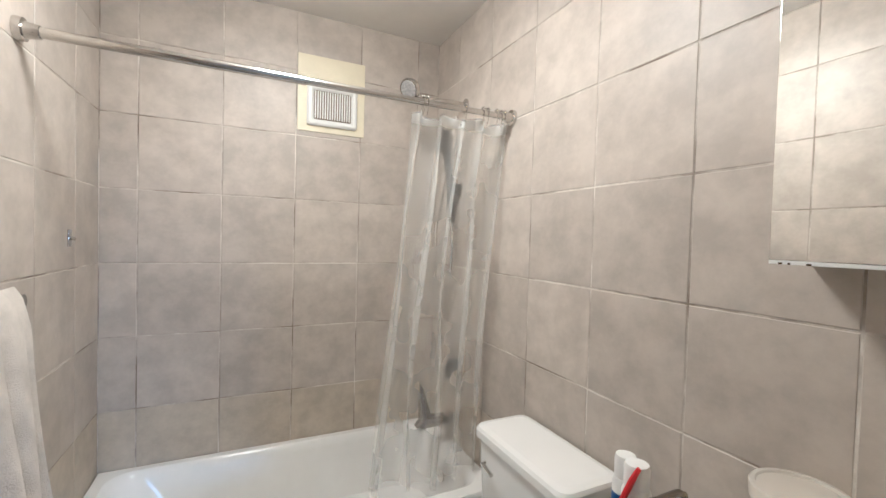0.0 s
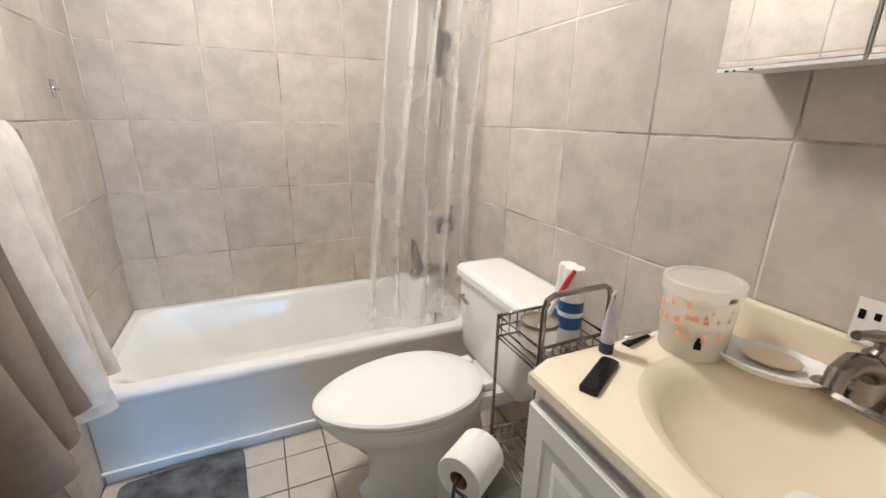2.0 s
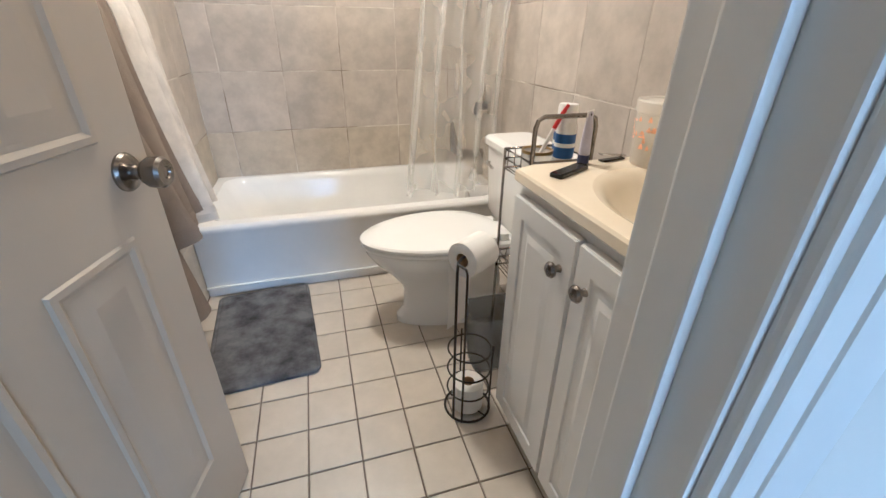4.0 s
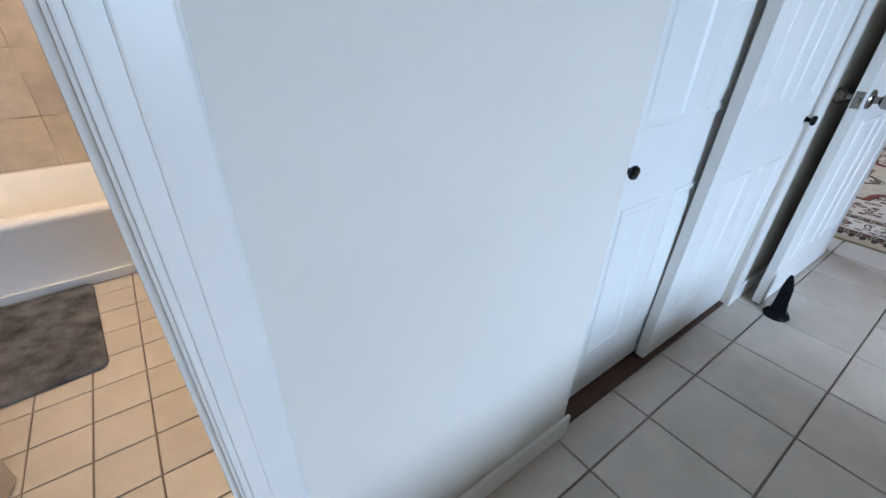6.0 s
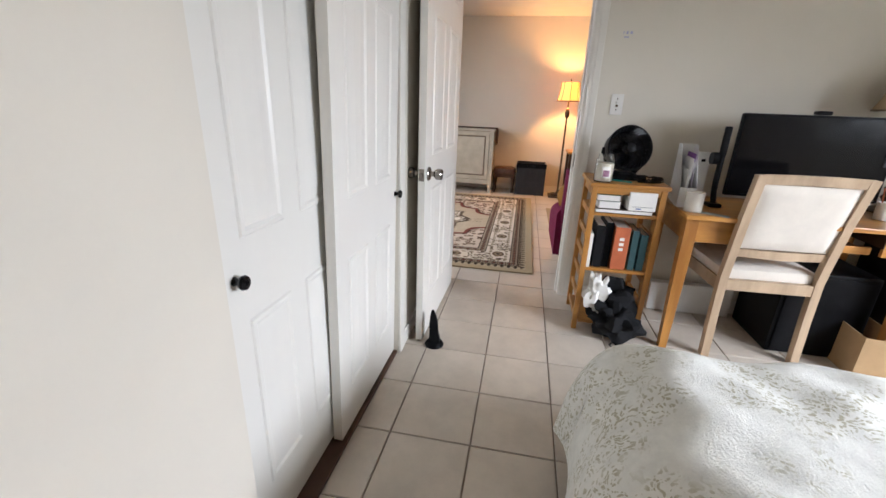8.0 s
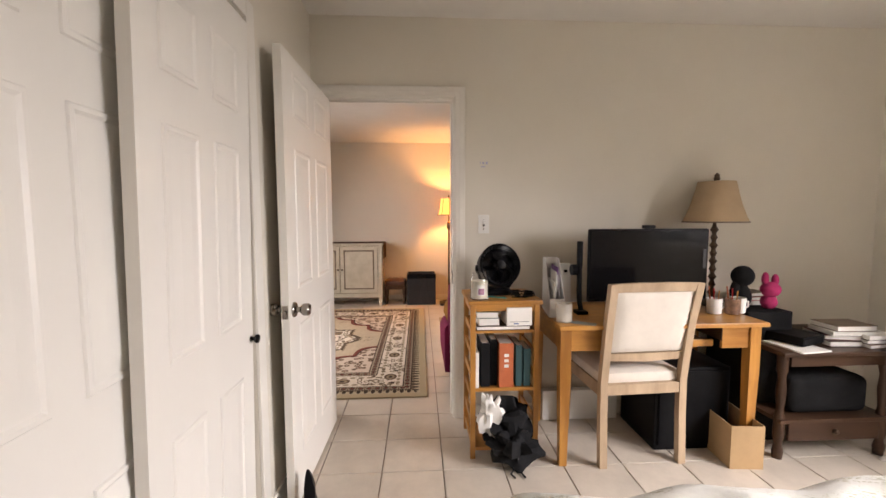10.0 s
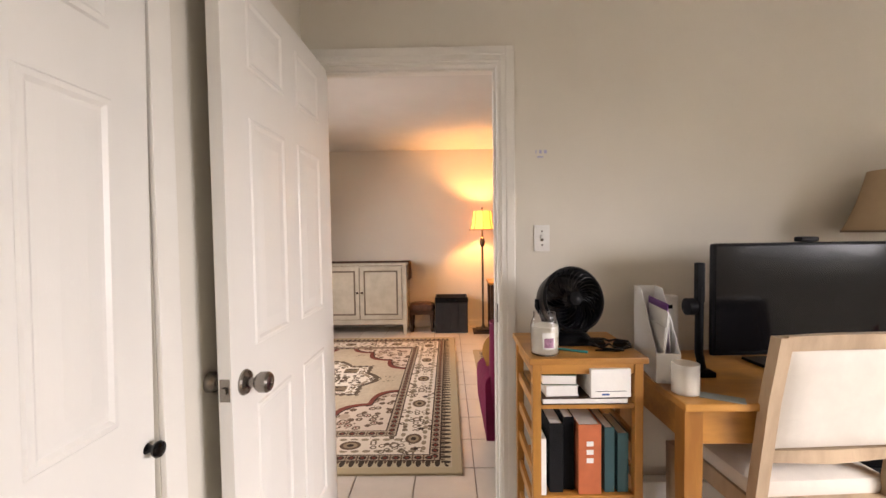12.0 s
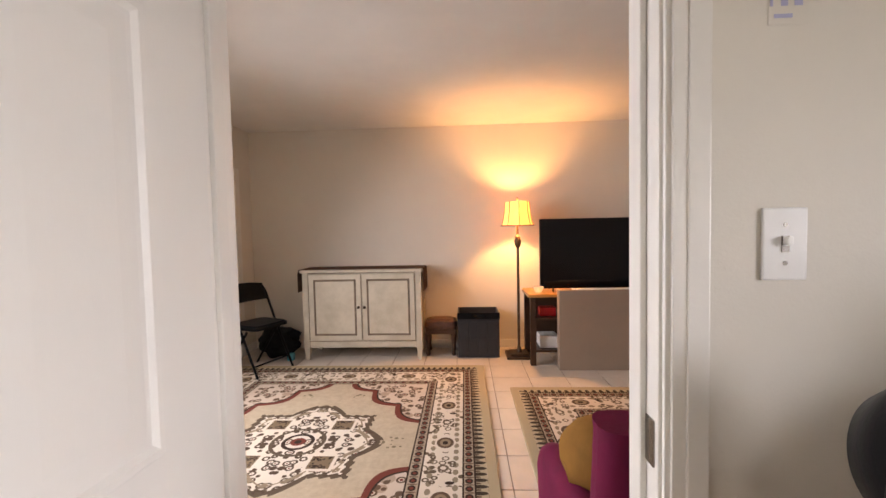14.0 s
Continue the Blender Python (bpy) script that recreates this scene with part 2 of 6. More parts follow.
def thing(name, label, category, at=(0, 0, 0), rz=0.0, group=""):
    ob = new(name)
    ob.empty_display_size = 0.1
    ob.matrix_world = pose(*at, 0, 0, rz)
    return tagged(ob, label, category, group)


def box(x0, x1, y0, y1, z0, z1, b=0.0, seg=2, bm=None):
    out = bm or bmesh.new()
    made = bmesh.ops.create_cube(out, size=1)["verts"]
    for v in made:
        v.co = Vector(((x0 + x1) / 2 + v.co.x * (x1 - x0), (y0 + y1) / 2 + v.co.y * (y1 - y0), (z0 + z1) / 2 + v.co.z * (z1 - z0)))
    if b:
        edges = {e for v in made for e in v.link_edges}
        bmesh.ops.bevel(out, geom=list(edges), offset=b, segments=seg, affect="EDGES", profile=0.6)
    return out


def loft(rings, cap0=True, cap1=True, bm=None, closed=True):
    out = bm or bmesh.new()
    rows = [[out.verts.new(p) for p in ring] for ring in rings]
    n = len(rows[0])
    for a, b in zip(rows, rows[1:]):
        for i in range(n if closed else n - 1):
            j = (i + 1) % n
            out.faces.new((a[i], a[j], b[j], b[i]))
    if cap0 and closed:
        out.faces.new(rows[0][::-1])
    if cap1 and closed:
        out.faces.new(rows[-1])
    bmesh.ops.recalc_face_normals(out, faces=out.faces[:]) if closed else None
    return out


def lathe(profile, at=(0, 0, 0), n=24, bm=None, cap0=True, cap1=True):
    rings = [[(at[0] + r * math.cos(2 * math.pi * i / n), at[1] + r * math.sin(2 * math.pi * i / n), at[2] + z) for i in range(n)] for r, z in profile]
    return loft(rings, cap0, cap1, bm)


def tube(pts, r, n=8, bm=None, loop=False):
    pts = [Vector(p) for p in pts]
    rings, up = [], None
    for i, p in enumerate(pts):
        a = pts[i - 1] if i or loop else p
        b = pts[(i + 1) % len(pts)] if i + 1 < len(pts) or loop else p
        d = (b - a).normalized()
        side = d.cross(Vector((0, 0, 1)) if abs(d.z) < 0.9 else Vector((1, 0, 0))) if up is None else up - d * up.dot(d)
        up = side.normalized()
        w = d.cross(up)
        rad = r[i] if isinstance(r, (list, tuple)) else r
        rings.append([p + rad * (math.cos(2 * math.pi * k / n) * up + math.sin(2 * math.pi * k / n) * w) for k in range(n)])
    if loop:
        rings.append(rings[0])
        out = loft(rings, False, False, bm)
        bmesh.ops.remove_doubles(out, verts=out.verts[:], dist=1e-5)
        return out
    return loft(rings, True, True, bm)


def sheet(f, nu, nv, thick=0.0):
    """A surface f(u, v) with a thickness."""
    bm = bmesh.new()
    g = [[bm.verts.new(f(i / nu, j / nv)) for j in range(nv + 1)] for i in range(nu + 1)]
    for i in range(nu):
        for j in range(nv):
            bm.faces.new((g[i][j], g[i + 1][j], g[i + 1][j + 1], g[i][j + 1]))
    if thick:
        bm.normal_update()
        bmesh.ops.solidify(bm, geom=bm.faces[:], thickness=thick)
    return bm


def arc(cx, cy, r, a0, a1, n):
    return [(cx + r * math.cos(radians(a0 + (a1 - a0) * i / n)), cy + r * math.sin(radians(a0 + (a1 - a0) * i / n))) for i in range(n + 1)]


def rrect(x0, x1, y0, y1, r, n=5):
    return arc(x1 - r, y1 - r, r, 0, 90, n) + arc(x0 + r, y1 - r, r, 90, 180, n) + arc(x0 + r, y0 + r, r, 180, 270, n) + arc(x1 - r, y0 + r, r, 270, 360, n)


def blob(at, size, n=16, m=10, wobble=0.0, seed=0):
    bm = bmesh.new()
    bmesh.ops.create_uvsphere(bm, u_segments=n, v_segments=m, radius=1)
    for v in bm.verts:
        k = 1 + wobble * noise.noise(v.co * 2.2 + Vector((seed, seed * 2, 0)))
        v.co = Vector((at[0] + v.co.x * size[0] * k, at[1] + v.co.y * size[1] * k, at[2] + v.co.z * size[2] * k))
    return bm


def wall(name, boxes, material, label=""):
    bm = bmesh.new()
    for b in boxes:
        box(*b, bm=bm)
    return part(name, bm, material, None, label, flat=True, kind="structure")


# ---- the shell: bathroom, bedroom, closet, living room ----
XR, XL, YB, YW = 0.85, -0.655, 3.125, 0.75     # bathroom: faucet wall, towel wall, back wall, door wall
YF = 0.652                                      # bedroom face of the closet wall
XD = 3.0                                        # bedroom face of the wall with the open door
DB = (-0.59, 0.128)                             # bathroom doorway along x
DR = (-0.186, 0.575)                            # bedroom doorway along y
CL = (0.965, 2.055)                              # closet opening along x
HD, HR = 2.03, 1.978
XF, YL, YR = 6.75, 2.45, -3.2                   # living room
floor_bath = wall("floor_bath", [(XL - 0.1, XR + 0.1, YF + 0.06, YB + 0.1, -0.1, -0.006)], BGROUT, "small square cream tiled bathroom floor")
floor_bed = wall("floor_bedroom", [(-0.9, XD + 0.06, -3.1, YF + 0.06, -0.1, -0.006), (CL[0] - 0.1, CL[1] + 0.2, YF + 0.06, 1.45, -0.1, -0.006)], FGROUT, "large square beige tiled bedroom floor")
floor_living = wall("floor_living", [(XD + 0.06, XF + 0.1, YR - 0.1, YL + 0.1, -0.1, -0.006)], FGROUT, "large square beige tiled living room floor")
wall("ceiling_bath", [(XL - 0.1, XR + 0.1, YF + 0.06, YB + 0.1, 2.45, 2.55)], CEIL_BATH)
wall("ceiling_bedroom", [(-0.9, XD + 0.06, -3.1, YF + 0.06, 2.45, 2.55), (CL[0] - 0.1, CL[1] + 0.2, YF + 0.06, 1.45, 2.45, 2.55)], CEIL)
wall("ceiling_living", [(XD + 0.06, XF + 0.1, YR - 0.1, YL + 0.1, 2.37, 2.55)], CEIL)
wall_back = wall("wall_bath_back", [(XL - 0.1, XR + 0.1, YB + 0.0016, YB + 0.1, 0, 2.45)], GROUT, "grey-beige tiled bathroom back wall")
wall_right = wall("wall_bath_faucet", [(XR + 0.0016, CL[0] - 0.02, YW - 0.06, YB + 0.0016, 0, 2.45)], GROUT, "grey-beige tiled bathroom side wall")
wall_left = wall("wall_bath_towel", [(XL - 0.1, XL - 0.0016, YW - 0.06, YB + 0.0016, 0, 2.45)], GROUT, "grey-beige tiled bathroom side wall")
wall("wall_closet_side", [(-0.9, DB[0] - 0.02, YF, YW, 0, 2.45), (DB[1] + 0.02, CL[0] - 0.02, YF, YW - 0.06, 0, 2.45), (DB[1] + 0.02, XR + 0.0016, YW - 0.06, YW, 0, 2.45),
                       (DB[0] - 0.02, DB[1] + 0.02, YF, YW, HD + 0.02, 2.45), (CL[0] - 0.02, CL[1], YF, YW - 0.06, 2.0, 2.45), (CL[1], XD, YF, YW - 0.06, 0, 2.45)], PAINT, "off-white painted bedroom wall with a bathroom doorway")
wall("wall_closet_inner", [(CL[0] - 0.02, CL[0] - 0.004, YW - 0.06, 1.4, 0, 2.45), (CL[0] - 0.02, CL[1] + 0.1, 1.4, 1.45, 0, 2.45), (CL[1] + 0.02, CL[1] + 0.1, YW - 0.06, 1.4, 0, 2.45)], CLOSET_SHADE)
wall("wall_bedroom_door", [(XD, XD + 0.12, -3.1, DR[0] - 0.02, 0, 2.45), (XD, XD + 0.12, DR[1] + 0.02, YL + 0.1, 0, 2.45), (XD, XD + 0.12, DR[0] - 0.02, DR[1] + 0.02, HR + 0.02, 2.45)], PAINT, "off-white painted bedroom wall with the open doorway")
wall("wall_bedroom_window", [(-0.9, 0.1, -3.1, -2.95, 0, 2.45), (1.5, XD, -3.1, -2.95, 0, 2.45), (0.1, 1.5, -3.1, -2.95, 0, 0.95), (0.1, 1.5, -3.1, -2.95, 2.15, 2.45)], PAINT)
wall("wall_bedroom_head", [(-0.9, -0.77, -2.95, YF, 0, 2.45)], PAINT)
wall("wall_living_far", [(XF, XF + 0.1, YR - 0.1, YL + 0.1, 0, 2.45)], PAINT_LR, "warm off-white living room wall")
wall("wall_living_window", [(XD + 0.12, 3.6, YL, YL + 0.1, 0, 2.45), (5.2, XF, YL, YL + 0.1, 0, 2.45), (3.6, 5.2, YL, YL + 0.1, 2.15, 2.45), (3.6, 5.2, YL, YL + 0.1, 0, 0.55)], PAINT_LR)
wall("wall_living_right", [(XD + 0.12, XF, YR - 0.1, YR, 0, 2.45)], PAINT_LR)


def window(name, label, along, a0, a1, at, z0, z1, out):
    """A framed window in a wall; along: the axis that it runs along, out: the way to the open."""
    w = new(name)
    tagged(w, label, "window", "", "structure")
    lo, hi = (at, at + out * 0.06) if out > 0 else (at + out * 0.06, at)
    def bar(nm, p0, p1, q0, q1, mt, d0=lo, d1=hi, b=0.004):
        r = (p0, p1, d0, d1, q0, q1) if along == "x" else (d0, d1, p0, p1, q0, q1)
        return part(nm, box(*r, b=b), mt, w)
    bar("window_frame", a0, a0 + 0.05, z0, z1, TRIM)
    bar("window_frame", a1 - 0.05, a1, z0, z1, TRIM)
    bar("window_frame", a0 + 0.05, a1 - 0.05, z1 - 0.05, z1, TRIM)
    bar("window_sill", a0 + 0.05, a1 - 0.05, z0, z0 + 0.05, TRIM)
    mid = (a0 + a1) / 2
    bar("mullion", mid - 0.025, mid + 0.025, z0 + 0.05, z1 - 0.05, TRIM)
    for p0, p1 in ((a0 + 0.05, mid - 0.025), (mid + 0.025, a1 - 0.05)):
        pane = bar("pane", p0, p1, z0 + 0.05, z1 - 0.05, GLASS, lo + 0.027, lo + 0.033, 0)
        pane.visible_shadow = False


window("window_1", "white framed bedroom window", "x", 0.1, 1.5, -3.0, 0.95, 2.15, -1)
window("window_2", "white framed living room window", "x", 3.6, 5.2, YL + 0.01, 0.55, 2.15, 1)
part("ground", box(-60, 60, -60, 60, -0.5, -0.2), mat("lawn", (0.07, 0.10, 0.04), 0.9, vary=0.3, scale=0.6, fine=20, bump=0.4), None, "distant grass outside", flat=True, kind="structure")


def casing(name, label, along, a0, a1, face, way, h=HD, wide=0.065, jamb=(0, 0), faces=2, tight=0.0):
    """Doorway lining and the moulded trim round it on one or both wall faces."""
    c = new(name)
    tagged(c, label, "door frame", "", "structure")
    def bar(nm, p0, p1, d0, d1, z0, z1, b=0.003):
        d0, d1 = min(d0, d1), max(d0, d1)
        r = (p0, p1, d0, d1, z0, z1) if along == "x" else (d0, d1, p0, p1, z0, z1)
        return part(nm, box(*r, b=b), TRIM, c)
    j0, j1 = jamb
    bar("jamb", a0 - 0.018, a0, j0, j1, 0, h + 0.018)
    bar("jamb", a1, a1 + 0.018, j0, j1, 0, h + 0.018)
    bar("head_jamb", a0, a1, j0, j1, h, h + 0.018)
    js = (j0 + j1) / 2
    bar("door_stop", a0, a0 + 0.011, js - 0.017, js + 0.017, 0, h)
    bar("door_stop", a1 - 0.011, a1, js - 0.017, js + 0.017, 0, h)
    bar("door_stop", a0 + 0.011, a1 - 0.011, js - 0.017, js + 0.017, h - 0.011, h)
    for f, w in ((face, way),) if faces == 1 else ((face, way), (j0 if abs(face - j1) < abs(face - j0) else j1, -way)):
        for d, u0, u1 in ((0.010, 0.005, wide), (0.016, 0.014, wide - 0.012), (0.019, 0.036, wide - 0.004)):
            bar("casing", a0 - u1, a0 - u0, f, f + w * d, 0, h + u1)
            v1 = min(u1, tight) if tight and w == way else u1
            bar("casing", a1 + u0, a1 + v1, f, f + w * d, 0, h + u1) if v1 > u0 else None
            bar("casing", a0 - u0, a1 + min(u0, v1), f, f + w * d, h + u0, h + u1)
    return c


frame_bath = casing("door_frame_bath", "white moulded trim round the bathroom doorway", "x", *DB, YF, -1, jamb=(YF, YW), faces=1, wide=0.085)
frame_bed = casing("door_frame_bedroom", "white moulded trim round the bedroom doorway", "y", *DR, XD, -1, jamb=(XD, XD + 0.12), h=HR, wide=0.075, tight=0.055)
part("strike_plate", box(DB[1] - 0.003, DB[1] + 0.001, 0.685, 0.715, 0.85, 0.93, 0.001), NICKEL, frame_bath, "brushed metal strike plate")
part("strike_plate", box(XD + 0.012, XD + 0.042, DR[0] - 0.001, DR[0] + 0.003, 0.86, 0.94, 0.001), NICKEL, frame_bed, "brushed metal strike plate")


def skirting(name, runs, h=0.085):
    bm = bmesh.new()
    for x0, x1, y0, y1 in runs:
        box(x0, x1, y0, y1, 0, h, 0.004, bm=bm)
    part(name, bm, TRIM, None, "white painted baseboard", kind="structure")


skirting("baseboard_bedroom", [(DB[1] + 0.086, CL[0] - 0.002, YF - 0.012, YF - 0.0005), (CL[1] + 0.075, XD - 0.001, YF - 0.012, YF - 0.0005), (XD - 0.012, XD - 0.0005, -2.94, DR[0] - 0.066), (-0.75, DB[0] - 0.086, YF - 0.012, YF - 0.0005)])
skirting("baseboard_living", [(XF - 0.012, XF - 0.0005, YR, YL - 0.001), (5.3, XF - 0.013, YL - 0.012, YL - 0.0005)])


def panel_door(name, label, w, h, material, m, thick=0.034, knob=None, face_knob=None, kind="", kz=0.90, rows=((0.20, 0.79), (0.95, 1.56), (1.69, 1.88))):
    """A moulded six-panel door; local x from the hinge, y across, z up. knob: its x on both faces."""
    d = new(name)
    d.matrix_world = m
    tagged(d, label, "door", "", kind)
    part("slab", box(0, w, -thick / 2, thick / 2, 0, h, 0.002), material, d)
    cols = [(0.115 * w / 0.76, w / 2 - 0.05 * w / 0.76), (w / 2 + 0.05 * w / 0.76, w - 0.115 * w / 0.76)]
    for z0, z1 in rows:
        for x0, x1 in cols:
            for s in (-1, 1):
                bm = bmesh.new()
                f = s * thick / 2
                prof = ((0.0, 0.0005), (0.004, 0.005), (0.014, 0.006), (0.022, 0.001), (0.030, 0.001), (0.062, 0.006), (0.066, 0.006))
                rings = []
                for inset, up in prof:
                    inset = min(inset, (x1 - x0) * 0.42)
                    c = [(x0 + inset, f + s * up, z0 + inset), (x1 - inset, f + s * up, z0 + inset), (x1 - inset, f + s * up, z1 - inset), (x0 + inset, f + s * up, z1 - inset)]
                    rings.append(c)
                loft(rings, False, True, bm)
                part("panel", bm, material, d)
    if knob:
        for s in (-1, 1):
            k = part("rosette", loft([[(knob + r * math.cos(a), s * (thick / 2 + y), kz + r * math.sin(a)) for a in [2 * math.pi * i / 20 for i in range(20)]] for r, y in ((0.033, 0), (0.033, 0.004), (0.029, 0.009), (0.016, 0.013))]), NICKEL, d, "brushed nickel rosette")
            part("knob", loft([[(knob + r * math.cos(a), s * (thick / 2 + y), kz + r * math.sin(a)) for a in [2 * math.pi * i / 20 for i in range(20)]] for r, y in ((0.012, 0.01), (0.012, 0.028), (0.020, 0.033), (0.026, 0.042), (0.0265, 0.062), (0.022, 0.068), (0.011, 0.069), (0.009, 0.066))]), NICKEL, d, "brushed nickel door knob")
        part("latch_plate", box(w - 0.0005, w + 0.0015, -0.0125, 0.0125, kz - 0.028, kz + 0.028, 0.0005), NICKEL, d, "metal latch plate")
        part("latch_bolt", box(w, w + 0.009, -0.006, 0.006, kz - 0.008, kz + 0.008, 0.002), NICKEL, d)
    if face_knob:
        x, z = face_knob
        part("pull_knob", loft([[(x + r * math.cos(a), -thick / 2 - y, z + r * math.sin(a)) for a in [2 * math.pi * i / 16 for i in range(16)]] for r, y in ((0.011, 0), (0.008, 0.006), (0.007, 0.014), (0.015, 0.018), (0.0175, 0.024), (0.015, 0.030), (0.006, 0.032))]), BLACKG, d, "small black round knob")
    for z in (0.22, 1.0, 1.8):
        part("hinge", tube([(-0.004, -thick / 2 - 0.004, z - 0.045), (-0.004, -thick / 2 - 0.004, z + 0.045)], 0.006), NICKEL, d) if knob else None
    return d


panel_door("door_1", "open six-panel bathroom door, darkened to beige for shade, with a nickel knob", 0.678, 2.01, DOOR_SHADED, pose(DB[0] + 0.03, YW + 0.01, 0.012, 0, 0, 75.4), knob=0.612, kz=0.893, kind="structure")
panel_door("door_2", "white six-panel bedroom door standing wide open", 0.805, 1.95, DOOR, pose(XD - 0.014, 0.560, 0.012, 0, 0, 178.8), kz=0.871, knob=0.745, kind="structure")
panel_door("closet_door_1", "white six-panel sliding closet door with a small black knob", 0.62, 1.955, DOOR, pose(0.985, 0.731, 0.022), face_knob=(0.06, 0.793), rows=((0.18, 0.68), (0.88, 1.49), (1.615, 1.83)), kind="structure")
panel_door("closet_door_2", "white six-panel sliding closet door with a small black knob", 0.62, 1.955, DOOR, pose(1.43, 0.690, 0.022, 1.1, 0, 0), face_knob=(0.598, 0.80), rows=((0.18, 0.68), (0.88, 1.49), (1.615, 1.83)), kind="structure")
part("closet_track", box(CL[0], CL[1], YF + 0.005, YF + 0.10, 0.001, 0.015, 0.003), TRACK, None, "dark brown floor track of the sliding closet", kind="structure")
part("closet_header", box(CL[0] + 0.001, CL[1] - 0.001, YF + 0.002, YF + 0.11, 1.983, 2.0, 0.002), TRIM, None, kind="structure")
part("closet_trim", box(CL[1], CL[1] + 0.07, YF - 0.014, YF - 0.0005, 0, 2.07, 0.004), TRIM, None, "white closet trim", kind="structure")
part("closet_trim_top", box(CL[0], CL[1] - 0.001, YF - 0.014, YF - 0.0005, 2.002, 2.07, 0.004), TRIM, None, kind="structure")


# ---- bathroom ----
def tub():
    t = thing("bathtub", "white enamelled alcove bathtub with a plain apron", "bathtub", (0, 0, 0))
    x0, x1, y0, y1, h = XL + 0.002, XR - 0.002, 2.385, YB - 0.002, 0.365
    def ring(ix0, ix1, iy0, iy1, r, z):
        return [(x, y, z) for x, y in rrect(x0 + ix0, x1 - ix1, y0 + iy0, y1 - iy1, r, 6)]
    rings = [ring(0, 0, 0.030, 0, 0.004, 0.0), ring(0, 0, 0.030, 0, 0.004, 0.045), ring(0, 0, 0.022, 0, 0.004, 0.055), ring(0, 0, 0.016, 0, 0.004, 0.30), ring(0, 0, 0.004, 0, 0.004, h - 0.035), ring(0, 0, 0.0, 0, 0.004, h - 0.022),
             ring(0.002, 0.002, 0.003, 0.002, 0.006, h - 0.009), ring(0.004, 0.004, 0.012, 0.004, 0.008, h), ring(0.045, 0.05, 0.062, 0.035, 0.09, h), ring(0.055, 0.06, 0.076, 0.045, 0.10, h - 0.008), ring(0.075, 0.07, 0.09, 0.055, 0.12, h - 0.04),
             ring(0.16, 0.09, 0.115, 0.08, 0.15, 0.16), ring(0.24, 0.12, 0.15, 0.11, 0.16, 0.08), ring(0.33, 0.20, 0.21, 0.17, 0.14, 0.06)]
    part("shell", loft(rings, True, True), TUBM, t)
    part("apron_lip", box(x0, x1, y0 + 0.008, y0 + 0.021, 0.046, 0.058, 0.004), TUBM, t)
    part("overflow_plate", tube([(x1 - 0.098, 2.75, 0.25), (x1 - 0.104, 2.75, 0.25)], 0.035, 18), CHROME, t, "round chrome overflow plate")
    part("drain", lathe([(0.03, 0.060), (0.03, 0.063), (0.02, 0.064)], (0.52, 2.75, 0)), CHROME, t)


def toilet():
    t = thing("toilet", "white two-piece toilet with its lid closed", "toilet", (0.85, 2.01, 0))
    def egg(cx, a, b, z, sharp=0.12, n=32):
        out = []
        for i in range(n):
            th = 2 * math.pi * i / n
            c, s = math.cos(th), math.sin(th)
            out.append((cx + a * c * (1.0 if c > 0 else 1.08), b * s * (1 + sharp * c), z * 0.92))
        return out
    bowl = [egg(-0.43, 0.235, 0.105, 0.0), egg(-0.43, 0.235, 0.107, 0.03), egg(-0.42, 0.215, 0.098, 0.07), egg(-0.42, 0.21, 0.095, 0.18), egg(-0.45, 0.225, 0.115, 0.25), egg(-0.48, 0.255, 0.155, 0.32), egg(-0.50, 0.27, 0.18, 0.375), egg(-0.50, 0.272, 0.182, 0.398), egg(-0.50, 0.262, 0.172, 0.405)]
    part("bowl", loft(bowl), PORC, t)
    part("deck", box(-0.31, -0.02, -0.11, 0.11, 0.30, 0.374, 0.025, 3), PORC, t)
    seat = [egg(-0.515, 0.268, 0.186, 0.406), egg(-0.515, 0.274, 0.190, 0.411), egg(-0.515, 0.274, 0.190, 0.421), egg(-0.515, 0.266, 0.184, 0.425)]
    part("seat", loft(seat), SEATP, t)
    lid = [egg(-0.513, 0.270, 0.188, 0.427), egg(-0.513, 0.277, 0.193, 0.431), egg(-0.513, 0.278, 0.193, 0.442), egg(-0.513, 0.268, 0.186, 0.450), egg(-0.513, 0.22, 0.15, 0.455), egg(-0.513, 0.09, 0.06, 0.457)]
    part("lid", loft(lid), SEATP, t, "closed white toilet lid")
    for y in (-0.075, 0.075):
        part("lid_hinge", box(-0.262, -0.222, y - 0.022, y + 0.022, 0.374, 0.405, 0.008), SEATP, t)
    def rr(x0, x1, y0, y1, r, z):
        return [(x, y, z) for x, y in rrect(x0, x1, y0, y1, r, 5)]
    part("tank", loft([rr(-0.19, -0.02, -0.19, 0.19, 0.03, 0.3745), rr(-0.205, -0.016, -0.205, 0.205, 0.035, 0.41), rr(-0.215, -0.012, -0.216, 0.216, 0.035, 0.60), rr(-0.218, -0.012, -0.218, 0.218, 0.035, 0.692)]), PORC, t)
    part("tank_lid", loft([rr(-0.220, -0.010, -0.220, 0.220, 0.03, 0.694), rr(-0.230, -0.008, -0.230, 0.230, 0.035, 0.700), rr(-0.230, -0.008, -0.230, 0.230, 0.035, 0.724), rr(-0.224, -0.012, -0.224, 0.224, 0.035, 0.734), rr(-0.205, -0.03, -0.205, 0.205, 0.03, 0.738)]), PORC, t)
    part("flush_lever", tube([(-0.222, 0.15, 0.63), (-0.235, 0.15, 0.63), (-0.237, 0.09, 0.622)], 0.007), CHROME, t, "chrome flush lever")
